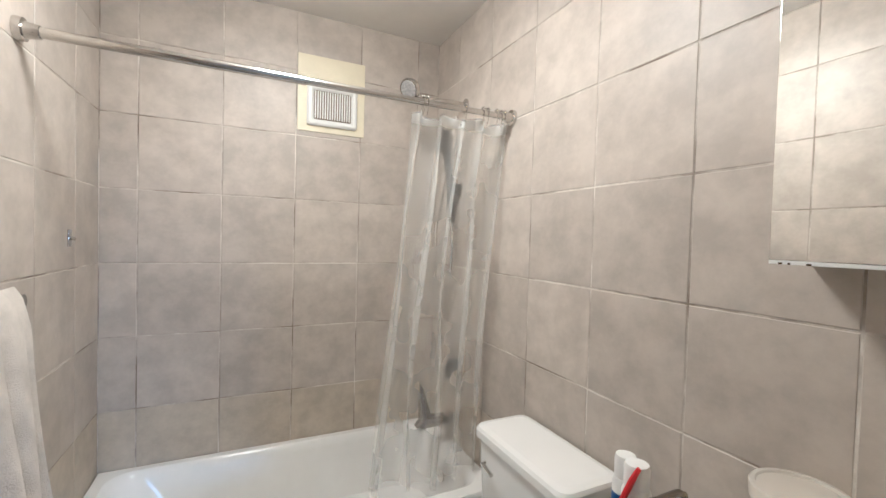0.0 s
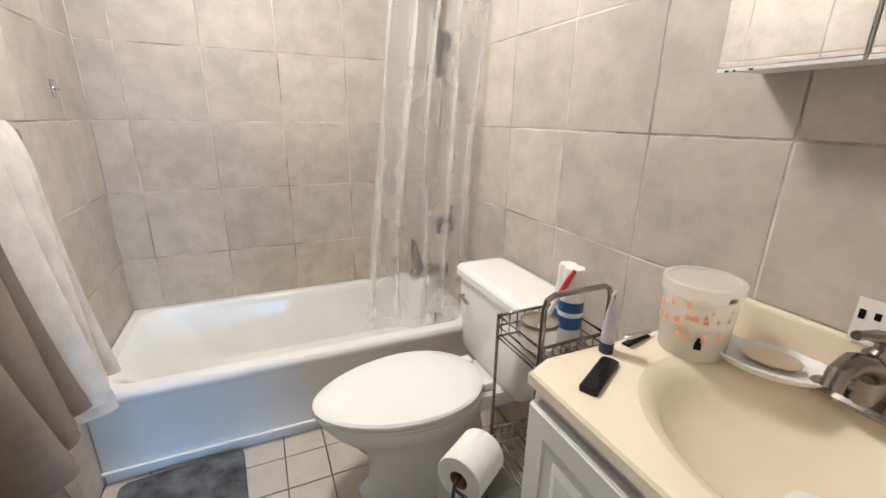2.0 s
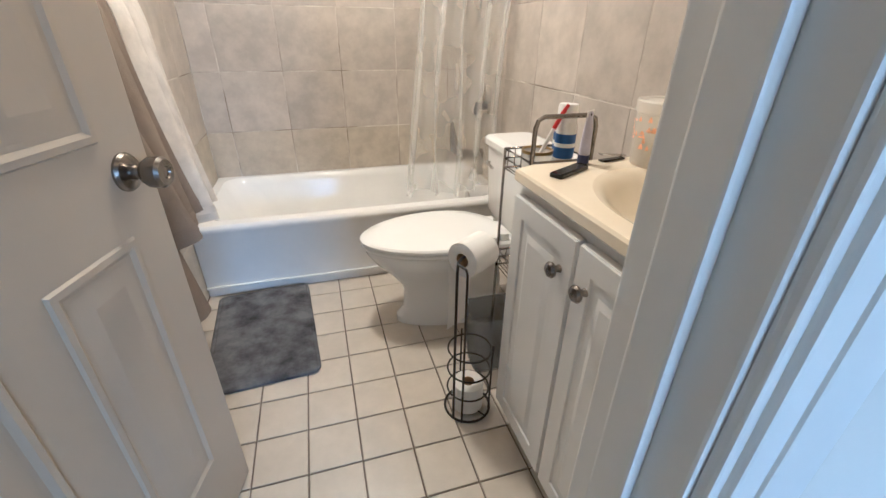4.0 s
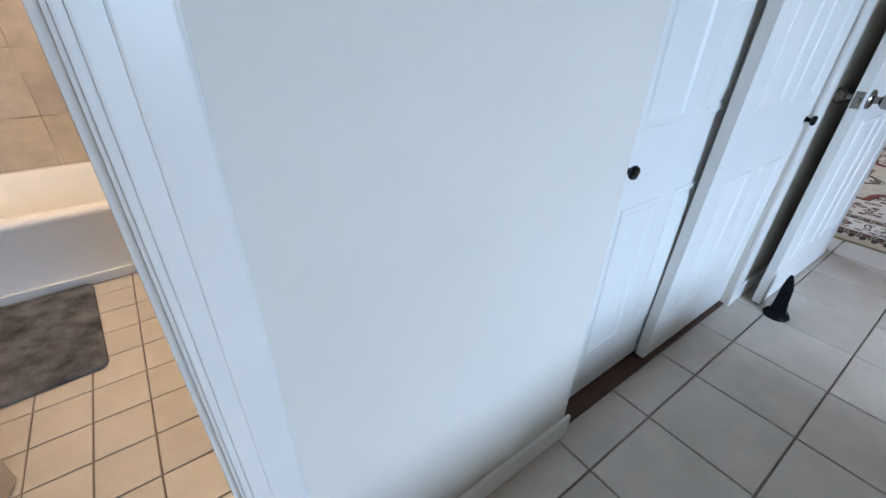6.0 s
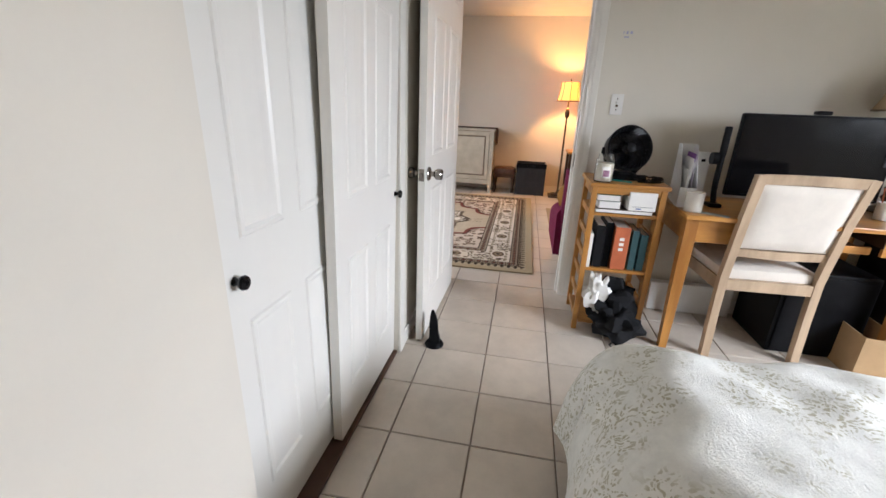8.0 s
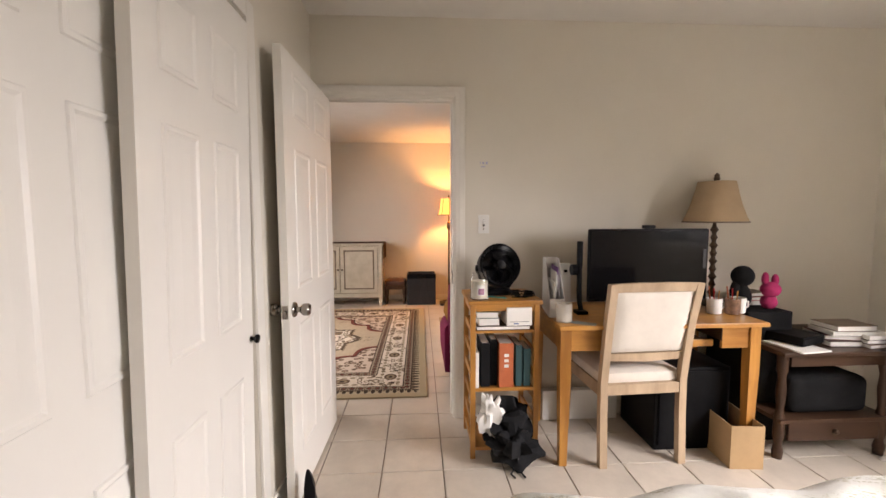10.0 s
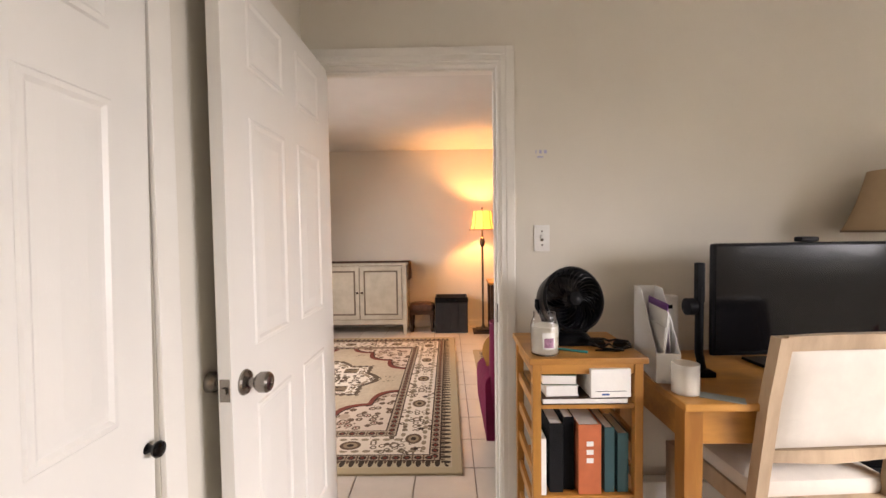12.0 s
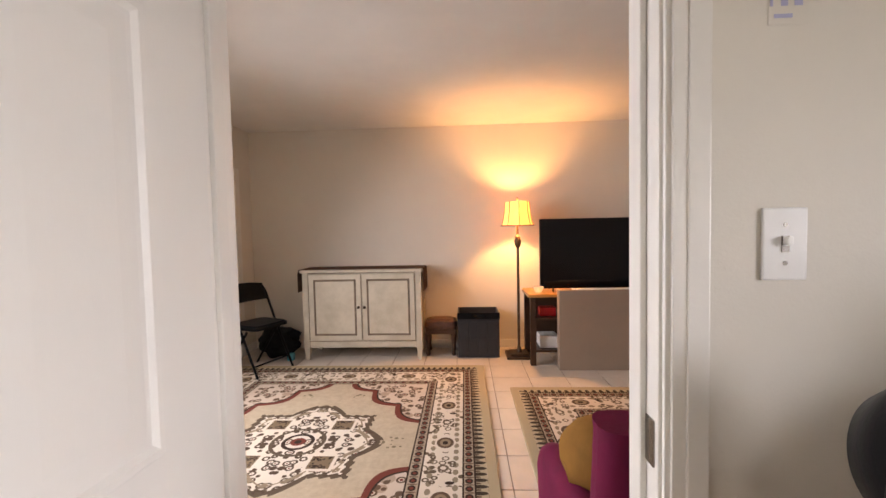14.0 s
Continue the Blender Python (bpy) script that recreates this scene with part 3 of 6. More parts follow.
    part("water_line", tube([(-0.03, 0.19, 0.02), (-0.035, 0.19, 0.15), (-0.06, 0.16, 0.28), (-0.08, 0.15, 0.39)], 0.006), CHROME, t)


def vanity():
    v = thing("vanity_cabinet", "white vanity cabinet with two raised-panel doors", "cabinet", (0, 0, 0))
    x0, y0, y1 = 0.385, 0.80, 1.395
    part("body", box(x0, XR - 0.002, y0, y1, 0.09, 0.70, 0.003), VANW, v)
    part("front_rail", box(x0, x0 + 0.018, y0, y1, 0.7005, 0.812, 0.002), VANW, v)
    for ya in (y0, y1 - 0.016):
        part("side_panel", box(x0 + 0.0185, XR - 0.002, ya, ya + 0.016, 0.7005, 0.812, 0.001), VANW, v)
    part("plinth", box(x0 + 0.055, XR - 0.002, y0 + 0.01, y1 - 0.004, 0, 0.0895, 0.002), VANW, v)
    mid = 1.115
    for a, b, ky in ((mid + 0.004, y1 - 0.012, mid + 0.045), (y0 + 0.02, mid - 0.004, mid - 0.045)):
        d = part("door", box(x0 - 0.019, x0 - 0.0005, a, b, 0.115, 0.785, 0.003), VANW, v)
        f = x0 - 0.019
        rings = []
        for inset, up in ((0.0, 0.0), (0.001, 0.004), (0.045, 0.004), (0.05, -0.003), (0.062, -0.003), (0.085, 0.005), (0.09, 0.005)):
            rings.append([(f - up, a + inset + 0.002, 0.117 + inset), (f - up, b - inset - 0.002, 0.117 + inset), (f - up, b - inset - 0.002, 0.783 - inset), (f - up, a + inset + 0.002, 0.783 - inset)])
        part("raised_panel", loft(rings, False, True), VANW, d)
        part("knob", loft([[(f - 0.004 - y, ky + r * math.cos(q), 0.705 + r * math.sin(q)) for q in [2 * math.pi * i / 18 for i in range(18)]] for r, y in ((0.009, 0), (0.007, 0.006), (0.007, 0.012), (0.016, 0.016), (0.0175, 0.021), (0.014, 0.026), (0.005, 0.028))]), NICKEL, d, "brushed nickel cabinet knob")


def vanity_top():
    t = thing("bathroom_sink", "cream cultured marble vanity top with an oval basin", "sink", (0, 0, 0))
    X0, X1, Y0, Y1 = 0.362, XR - 0.002, 0.785, 1.412
    cx, cy, n = 0.615, 1.062, 48
    def outer(i, ins):
        th = 2 * math.pi * i / n
        c, s = math.cos(th), math.sin(th)
        kx = ((X1 - ins - cx) if c > 0 else (cx - X0 - ins)) / max(abs(c), 1e-6)
        ky = ((Y1 - ins - cy) if s > 0 else (cy - Y0 - ins)) / max(abs(s), 1e-6)
        k = min(kx, ky)
        return cx + k * c, cy + k * s
    def oval(a, b, z, dx=0.0):
        return [(cx + dx + a * math.cos(2 * math.pi * i / n), cy + b * math.sin(2 * math.pi * i / n), z) for i in range(n)]
    def rect(ins, z):
        return [(*outer(i, ins), z) for i in range(n)]
    rings = [rect(0.004, 0.814), rect(0.0, 0.818), rect(0.0, 0.838), rect(0.004, 0.844), rect(0.012, 0.845), oval(0.205, 0.262, 0.845), oval(0.198, 0.253, 0.842), oval(0.182, 0.236, 0.834), oval(0.170, 0.222, 0.815), oval(0.150, 0.20, 0.785), oval(0.115, 0.155, 0.752), oval(0.06, 0.08, 0.735), oval(0.024, 0.024, 0.730)]
    part("basin_top", loft(rings, False, True), MARBLE, t)
    part("backsplash", box(XR - 0.022, XR - 0.002, Y0, Y1, 0.846, 0.93, 0.006), MARBLE, t)
    part("drain_ring", lathe([(0.024, 0.730), (0.026, 0.734), (0.020, 0.735), (0.017, 0.731)], (cx, cy, 0)), CHROME, t)
    part("stopper", lathe([(0.005, 0.732), (0.03, 0.748), (0.034, 0.752), (0.033, 0.757), (0.015, 0.759)], (cx, cy, 0)), WHITEP, t, "white pop-up drain stopper")


def faucet():
    f = thing("faucet", "worn brushed metal single-lever basin faucet", "faucet", (0.79, 1.105, 0.846))
    part("base_plate", loft([[(x, y, z) for x, y in rrect(-0.028 + i, 0.028 - i, -0.075 + i, 0.075 - i, 0.026 - i, 5)] for i, z in ((0, 0), (0, 0.006), (0.006, 0.012))]), NICKEL, f)
    part("body", lathe([(0.024, 0.01), (0.022, 0.03), (0.020, 0.075), (0.022, 0.09), (0.012, 0.10)], n=20), NICKEL, f)
    part("spout", tube([(0.0, 0, 0.055), (-0.04, 0, 0.085), (-0.085, 0, 0.098), (-0.12, 0, 0.09), (-0.13, 0, 0.068)], [0.019, 0.018, 0.016, 0.014, 0.013], 14), NICKEL, f)
    part("lever", tube([(0, 0, 0.098), (0.0, 0.0, 0.118), (-0.02, 0.004, 0.125), (-0.075, 0.01, 0.135)], [0.012, 0.012, 0.010, 0.007], 10), NICKEL, f)


def mirror_cabinet():
    c = thing("medicine_cabinet", "mirrored medicine cabinet with worn white lower edges", "cabinet", (0, 0, 0))
    X, y0, y1, z0, z1 = 0.728, 0.80, 1.408, 1.352, 2.02
    part("body", box(X + 0.016, XR - 0.001, y0 + 0.004, y1 - 0.004, z0 + 0.004, z1, 0.002), WHITEP, c)
    for a, b in ((1.2045, y1), (1.003, 1.2005), (y0, 0.999)):
        d = part("door", box(X + 0.004, X + 0.0155, a, b, z0, z1, 0.001), WHITEP, c)
        part("mirror", box(X, X + 0.0039, a + 0.001, b - 0.001, z0 + 0.006, z1 - 0.001, 0.0008), MIRROR, d, "mirror pane")
        part("edge_strip", box(X - 0.0015, X + 0.0035, a + 0.001, b - 0.001, z0 - 0.001, z0 + 0.0055, 0.001), WHITEP, d)
    for y, k in ((1.392, 0.006), (1.378, 0.004), (1.352, 0.007)):
        part("worn_spot", box(X - 0.0022, X - 0.0016, y - k, y, z0 - 0.001, z0 + 0.0022), BRONZE, c, "dark chipped spot")


def curtain():
    r = thing("shower_rod", "chrome tension shower rod with end cups", "shower rod", (0, 0, 0))
    ya, za, yb, zb = 2.455, 1.892, 2.39, 1.868
    part("tube_wide", tube([(XL + 0.03, ya, za), (0.06, (ya + yb) / 2, (za + zb) / 2)], 0.0145, 14), CHROME, r)
    part("tube_narrow", tube([(0.055, (ya + yb) / 2, (za + zb) / 2), (XR - 0.03, yb, zb)], 0.012, 14), CHROME, r)
    part("end_cup", tube([(XL + 0.001, ya, za), (XL + 0.018, ya, za), (XL + 0.02, ya, za), (XL + 0.05, ya, za)], [0.032, 0.030, 0.022, 0.018], 18), CHROME, r)
    part("end_cup", tube([(XR - 0.001, yb, zb), (XR - 0.012, yb, zb), (XR - 0.014, yb, zb), (XR - 0.04, yb, zb)], [0.032, 0.030, 0.020, 0.016], 18), CHROME, r)
    xs = [0.470, 0.485, 0.640, 0.715, 0.735, 0.775, 0.795, 0.81]
    for x in xs:
        y, z = ya + (yb - ya) * (x - XL) / (XR - XL), za + (zb - za) * (x - XL) / (XR - XL)
        ring = thing("curtain_ring", "chrome roller shower curtain ring on the rod", "curtain ring", (x, y, z), group="shower curtain rings")
        part("hook", tube([(0, 0.016 * math.cos(a), 0.002 + 0.018 * math.sin(a)) for a in [radians(-60 + 300 * i / 14) for i in range(15)]] + [(0, -0.006, -0.03), (0, 0.004, -0.045)], 0.0018, 6), CHROME, ring)
        for k in range(4):
            part("bead", blob((0, 0.017 * math.cos(radians(40 + 34 * k)), 0.002 + 0.019 * math.sin(radians(40 + 34 * k))), (0.0045, 0.0045, 0.0045), 8, 6), CHROME, ring)
    c = thing("shower_curtain", "clear vinyl shower curtain bunched at the faucet end", "shower curtain", (0.6, 2.43, 1.83))
    def f(u, v):
        # gathered folds that double back on themselves, looser towards the hem
        a = u * 31 + 1.3 * math.sin(v * 2.3 + u * 4) + 0.5 * math.sin(v * 7 + u * 11)
        w = 0.86 - 0.42 * (1 - u) - 0.125 * v * (1 - u) - 0.035 * math.sin(v * 3.0) * u - 0.03 * v * u
        w += (0.016 + 0.010 * v) * math.sin(a) + 0.006 * math.sin(u * 67 + v * 5)
        fold = math.cos(a) * (0.016 + 0.020 * v) + 0.012 * math.sin(u * 9 + v * 6) + 0.004 * math.sin(u * 53 + v * 9)
        y = 2.43 + 0.085 * v + fold + 0.02 * math.sin(v * 2.2)
        z = 1.845 - v * 1.475 + 0.012 * math.sin(u * 23) * (v < 0.02) + 0.012 * math.sin(u * 9) * v
        return (min(w, 0.842) - 0.6, y - 2.43, z - 1.83)
    part("vinyl_sheet", sheet(f, 260, 44), VINYL, c)
    part("hem", sheet(lambda u, v: tuple(Vector(f(u, 0.005 + v * 0.022)) + Vector((0, -0.0015, 0))), 260, 2), clear("vinyl_hem", (0.92, 0.92, 0.90), 0.3, 0.15), c)


def disc_stack(at, axis, rings):
    """A turned shape about a slanting axis: (distance along it, radius) pairs."""
    q = Vector(axis).normalized().to_track_quat("Z", "Y")
    return loft([[tuple(Vector(at) + q @ Vector((r * math.cos(2 * math.pi * i / 22), r * math.sin(2 * math.pi * i / 22), k))) for i in range(22)] for k, r in rings])


def shower():
    s = thing("wall_shower", "chrome shower arm with a round grey spray head", "shower", (XR, 2.79, 2.03))
    part("flange", tube([(-0.001, 0, 0), (-0.008, 0, 0)], 0.03, 16), CHROME, s)
    part("arm", tube([(0, 0, 0), (-0.08, 0, 0.005), (-0.17, 0, -0.005), (-0.24, 0, 0.0), (-0.27, 0, 0.012)], 0.010, 10), CHROME, s)
    head = part("spray_head", disc_stack((-0.285, 0, 0.03), (-0.75, -0.45, -0.5), ((-0.03, 0.016), (-0.012, 0.030), (0.0, 0.046), (0.018, 0.050), (0.026, 0.046))), CHROME, s, "round chrome spray head")
    part("nozzle_plate", disc_stack((-0.285, 0, 0.03), (-0.75, -0.45, -0.5), ((0.0262, 0.041), (0.029, 0.038))), mat("grey_nozzles", (0.30, 0.29, 0.28), 0.45, vary=0.3, scale=120, bump=0.2), head)
    h = thing("hand_shower", "grey hand shower on a wall bracket with its hose", "hand shower", (XR, 2.83, 1.62))
    part("bracket", box(-0.05, -0.001, -0.025, 0.025, -0.03, 0.03, 0.008), GREYP, h)
    part("handle", tube([(-0.04, 0, -0.16), (-0.055, 0, 0.0), (-0.07, 0, 0.12), (-0.085, 0, 0.20)], [0.015, 0.017, 0.016, 0.02], 12), GREYP, h)
    part("face", loft([[(-0.08 - 0.8 * k, r * math.cos(q), 0.235 + r * math.sin(q) * 0.95 - 0.2 * k) for q in [2 * math.pi * i / 20 for i in range(20)]] for r, k in ((0.03, -0.01), (0.052, 0.01), (0.055, 0.03), (0.045, 0.035))]), GREYP, h)
    part("hose", tube([(-0.04, 0.0, -0.16), (-0.045, -0.02, -0.30), (-0.06, -0.03, -0.44), (-0.08, 0.0, -0.50), (-0.10, 0.05, -0.44), (-0.09, 0.08, -0.2), (-0.05, 0.06, 0.1), (-0.03, 0.0, 0.36)], 0.0075, 8), CHROME, h)
    v = thing("shower_valve", "round chrome shower valve with a lever", "tap", (XR, 2.79, 0.765))
    part("plate", tube([(-0.001, 0, 0), (-0.008, 0, 0), (-0.012, 0, 0)], [0.075, 0.075, 0.06], 24), CHROME, v)
    part("handle", tube([(-0.01, 0, 0), (-0.05, 0, 0), (-0.055, 0, -0.02), (-0.06, 0, -0.07)], [0.024, 0.022, 0.016, 0.010], 12), GREYP, v)
    t = thing("tub_spout", "dark chrome tub spout with a tall diverter", "tap", (XR, 2.81, 0.49))
    part("spout", tube([(-0.001, 0, 0), (-0.08, 0, 0), (-0.17, 0, 0.0), (-0.20, 0, -0.03)], [0.03, 0.03, 0.034, 0.026], 14), NICKEL, t)
    part("diverter", tube([(-0.165, 0, 0.02), (-0.18, 0, 0.10), (-0.19, 0, 0.19)], [0.032, 0.022, 0.008], 12), NICKEL, t)


def vent():
    v = thing("exhaust_vent", "white louvred exhaust fan grille on a cream plate", "vent", (0, YB, 0))
    part("plate", box(0.105, 0.432, -0.006, -0.0005, 1.885, 2.255, 0.002), CREAMP, v, "cream painted backing plate")
    part("frame", loft([[(x, y, z) for x, z in rrect(0.148 + i, 0.392 - i, 1.915 + i, 2.115 - i, 0.012, 3)] for i, y in ((0, -0.006), (0, -0.018), (0.008, -0.026), (0.02, -0.026), (0.028, -0.018), (0.03, -0.012))]), WHITEP, v)
    # thin dark sheet added to stand in for the shade between the slats
    part("dark_duct", box(0.180, 0.361, -0.0136, -0.0122, 1.946, 2.086), GLAZE, v, "dark backing sheet for the shaded gaps between the slats")
    for i in range(15):
        x = 0.187 + i * 0.0118
        part("slat", box(x - 0.003, x + 0.003, -0.022, -0.0138, 1.950, 2.082, 0.001), WHITEP, v)


def towel(name, label, material, y0, y1, zb, xo, seed, wide=0.0, lean=0.0, zback=None):
    t = thing(name, label, "towel", (XL + 0.085, (y0 + y1) / 2, 1.21))
    w = y1 - y0
    def f(u, v):
        s = v * 2 - 1
        y = -w / 2 + u * w
        drop = abs(s)
        x = 0.017 * math.cos(min(drop * 6, 1.57)) * 0 + (0.019 if s > 0 else -0.019) * min(1, drop * 9)
        full = (zb if s > 0 else (zback or zb + 0.14)) - 1.21
        z = 0.018 * (1 - min(1, drop * 9) ** 2) + full * max(0.0, drop - 0.02)
        k = drop ** 0.8
        rip = (abs(math.sin(u * 8.5 + seed + 1.4 * v)) ** 0.7 - 0.6) * 0.092 * k + math.sin(u * 6 + seed * 2 + v * 4) * 0.022 * k + math.sin(u * 29 + v * 5) * 0.006 * k
        x += rip * (1 if s > 0 else 0.4) + xo * (drop ** 1.4) * (1 if s > 0 else 0.25)
        if s < 0 and zback:
            x += 0.045 * max(0.0, drop - 0.62) / 0.38
        y = y * (1 + wide * drop) + lean * drop
        return (max(x, -0.077), y, z + 0.006 * math.sin(u * 9 + seed) * drop)
    part("cloth", sheet(f, 40, 60, 0.009), material, t)
    part("woven_band", sheet(lambda u, v: tuple(Vector(f(0.005 + 0.99 * u, 0.962 + v * 0.018)) + Vector((0.0035, 0, 0))), 40, 2, 0.008), material, t)
    return t


def towel_bar():
    b = thing("towel_bar", "chrome towel bar on the tiled wall", "towel bar", (XL, 2.0, 1.21))
    part("bar", tube([(0.085, -0.48, 0), (0.085, 0.24, 0)], 0.009, 12), CHROME, b)
    for y in (-0.47, 0.235):
        part("post", tube([(0.001, y, 0), (0.01, y, 0), (0.012, y, 0), (0.07, y, 0), (0.097, y, 0)], [0.026, 0.026, 0.014, 0.013, 0.017], 16), CHROME, b)
    h = thing("wall_hook", "small chrome hook stub on the wall tile", "hook", (XL, 2.81, 1.345))
    part("plate", box(0.0005, 0.006, -0.012, 0.012, -0.03, 0.03, 0.002), CHROME, h)
    part("pin", tube([(0.005, 0, 0), (0.02, 0, -0.004)], 0.006), CHROME, h)


def bath_mat():
    m = thing("bath_mat", "dark grey mottled plush bath mat with stitched edges", "bath mat", (-0.382, 2.07, 0.0), rz=4)
    def rr(i, z):
        return [(x, y, z) for x, y in rrect(-0.20 + i, 0.20 - i, -0.32 + i, 0.32 - i, 0.035 - min(i, 0.02), 6)]
    part("plush_pad", loft([rr(0.004, 0.0005), rr(0.0, 0.006), rr(0.002, 0.014), rr(0.010, 0.019), rr(0.016, 0.0175), rr(0.024, 0.021), rr(0.10, 0.022)]), MATG, m)


def caddy():
    c = thing("wire_caddy", "grey metal wire shelf caddy beside the vanity", "shelf", (0.525, 1.54, 0))
    w, d = 0.085, 0.08
    for sy in (-1,):
        part("frame_hoop", tube([(-w, sy * d, 0.0), (-w, sy * d, 0.915), (-w + 0.006, sy * d, 0.935), (-w + 0.022, sy * d, 0.943), (w - 0.022, sy * d, 0.943), (w - 0.006, sy * d, 0.935), (w, sy * d, 0.915), (w, sy * d, 0.0)], 0.006, 8), NICKEL, c)
    for z in (0.12, 0.45, 0.775):
        b = part("basket_rim", tube([(-w, -d, z + 0.055), (w, -d, z + 0.055), (w, d, z + 0.055), (-w, d, z + 0.055)], 0.004, 6, loop=True), NICKEL, c)
        part("basket_rail", tube([(-w, -d, z + 0.028), (w, -d, z + 0.028), (w, d, z + 0.028), (-w, d, z + 0.028)], 0.0025, 6, loop=True), NICKEL, b)
        part("basket_rail", tube([(-w, -d, z), (w, -d, z), (w, d, z), (-w, d, z)], 0.003, 6, loop=True), NICKEL, b)
        for x in (-w, w):
            part("corner_post", tube([(x, d, max(0.0, z - 0.33)), (x, d, z + 0.055)], 0.004, 6), NICKEL, b)
        for i in range(8):
            x = -w + (i + 0.5) * 2 * w / 8
            part("wire", tube([(x, -d, z + 0.05), (x, -d, z), (x, d, z), (x, d, z + 0.05)], 0.0018, 5), NICKEL, b)


def can(name, label, at, r, h, cap_h, body, cap, band=None, category="bottle"):
    c = thing(name, label, category, at)
    part("body", lathe([(r * 0.92, 0), (r, 0.004), (r, h - 0.012), (r * 0.86, h)], n=24), body, c)
    if band:
        part("label_band", lathe([(r + 0.0006, h * 0.30), (r + 0.0006, h * 0.78)], n=24, cap0=False, cap1=False), band, c)
        part("print_bar", lathe([(r + 0.0011, h * 0.52), (r + 0.0011, h * 0.60)], n=24, cap0=False, cap1=False), PAPER, c)
    part("cap", lathe([(r * 0.86, h + 0.0005), (r * 0.88, h + cap_h * 0.8), (r * 0.78, h + cap_h), (r * 0.3, h + cap_h + 0.001)], n=24), cap, c)
    return c


def bath_clutter():
    base = 0.7795
    can("aerosol_can", "white capped aerosol can with a blue label", (0.575, 1.535, base), 0.027, 0.135, 0.045, PAPER, WHITEP, BLUEL)
    can("aerosol_can", "white capped aerosol can standing behind another", (0.590, 1.574, base), 0.024, 0.13, 0.045, WHITEP, WHITEP, BLUEL)
    g = thing("tumbler", "frosted glass tumbler with a gold rim", "cup", (0.500, 1.545, base))
    part("glass", lathe([(0.034, 0), (0.038, 0.004), (0.042, 0.062), (0.0395, 0.062), (0.0355, 0.008), (0.002, 0.007)], n=28), FROST, g)
    part("gold_rim", lathe([(0.0425, 0.055), (0.0427, 0.0635), (0.0392, 0.0635), (0.0392, 0.057)], n=28, cap0=False, cap1=False), mat("gold", (0.45, 0.33, 0.14), 0.3, 1.0, vary=0.05, bump=0), g)
    b = thing("toothbrush", "red and white toothbrush leaning in a tumbler", "toothbrush", (0.505, 1.545, base + 0.009))
    part("handle", tube([(-0.01, 0.012, 0.0), (0.012, -0.002, 0.06), (0.030, -0.012, 0.11)], [0.004, 0.0055, 0.005], 8), WHITEP, b)
    part("grip", tube([(0.030, -0.012, 0.11), (0.046, -0.02, 0.15), (0.056, -0.026, 0.172)], [0.0062, 0.006, 0.0045], 8), RED, b, "red rubber grip")
    z = 0.8455
    t = thing("deli_tub", "translucent round plastic tub with a peach print and lid", "container", (0.70, 1.332, z))
    part("bucket", lathe([(0.056, 0), (0.058, 0.003), (0.064, 0.118), (0.062, 0.118), (0.056, 0.006), (0.002, 0.005)], n=32), FROST, t)
    part("lid", lathe([(0.064, 0.112), (0.0675, 0.114), (0.0685, 0.136), (0.066, 0.139), (0.060, 0.139), (0.058, 0.135), (0.004, 0.135)], n=32), FROST, t)
    part("contents", lathe([(0.04, 0.008), (0.05, 0.012), (0.053, 0.06), (0.03, 0.064)], n=20), WAX, t, "cream contents")
    rnd = random.Random(12)
    marks = [(rnd.uniform(140, 265), 0.038 + 0.062 * rnd.random(), rnd.uniform(0.03, 0.11), rnd.uniform(0.004, 0.012), PEACH) for k in range(34)] + [(222, 0.026, 0.10, 0.024, BLACKP), (258, 0.116, 0.14, 0.010, BLACKP)]
    for a, zz, ww, hh, mm in marks:
        r = 0.0594 + 0.051 * zz
        tip = rnd.uniform(-0.25, 0.25) if mm is PEACH else 0.0
        part("printed_mark", sheet(lambda u, v: ((r + 0.0012) * math.cos(radians(a) + (u - 0.5) * ww * 2), (r + 0.0012) * math.sin(radians(a) + (u - 0.5) * ww * 2), zz + v * hh * math.sin(math.pi * (0.12 + 0.76 * u)) + tip * ww * 0.06 * u), 8, 1), mm, t)
    t.scale = (1.0, 1.0, 1.06)
    d = thing("soap_dish", "white oval soap dish holding a worn soap", "soap dish", (0.762, 1.225, z), rz=25)
    part("dish", loft([[(a * math.cos(q), b * math.sin(q), zz) for q in [2 * math.pi * i / 32 for i in range(32)]] for a, b, zz in ((0.035, 0.055, 0), (0.05, 0.075, 0.006), (0.064, 0.094, 0.022), (0.061, 0.091, 0.024), (0.048, 0.072, 0.012), (0.01, 0.02, 0.010))]), WHITEP, d)
    s = thing("soap_bar", "worn cream bar of soap in the dish", "soap", (0.762, 1.225, z + 0.021), rz=25)
    part("bar", blob((0, 0, 0.003), (0.030, 0.045, 0.011), 18, 10), SOAP, s)
    p = thing("lotion_tube", "lavender lotion tube standing on a navy cap", "tube", (0.535, 1.385, z), rz=30)
    p.scale = (0.78, 0.78, 1.05)
    part("cap", lathe([(0.017, 0), (0.0175, 0.002), (0.0175, 0.018), (0.016, 0.02)], n=20), NAVY, p, "navy screw cap")
    part("sleeve", loft([[(a * math.cos(q), b * math.sin(q), zz) for q in [2 * math.pi * i / 20 for i in range(20)]] for a, b, zz in ((0.0165, 0.0165, 0.0205), (0.0175, 0.0165, 0.03), (0.0185, 0.012, 0.075), (0.019, 0.0035, 0.105), (0.019, 0.0012, 0.115))]), LAV, p)
    part("crimp", box(-0.0192, 0.0192, -0.0014, 0.0014, 0.102, 0.116, 0.0005), PAPER, p)
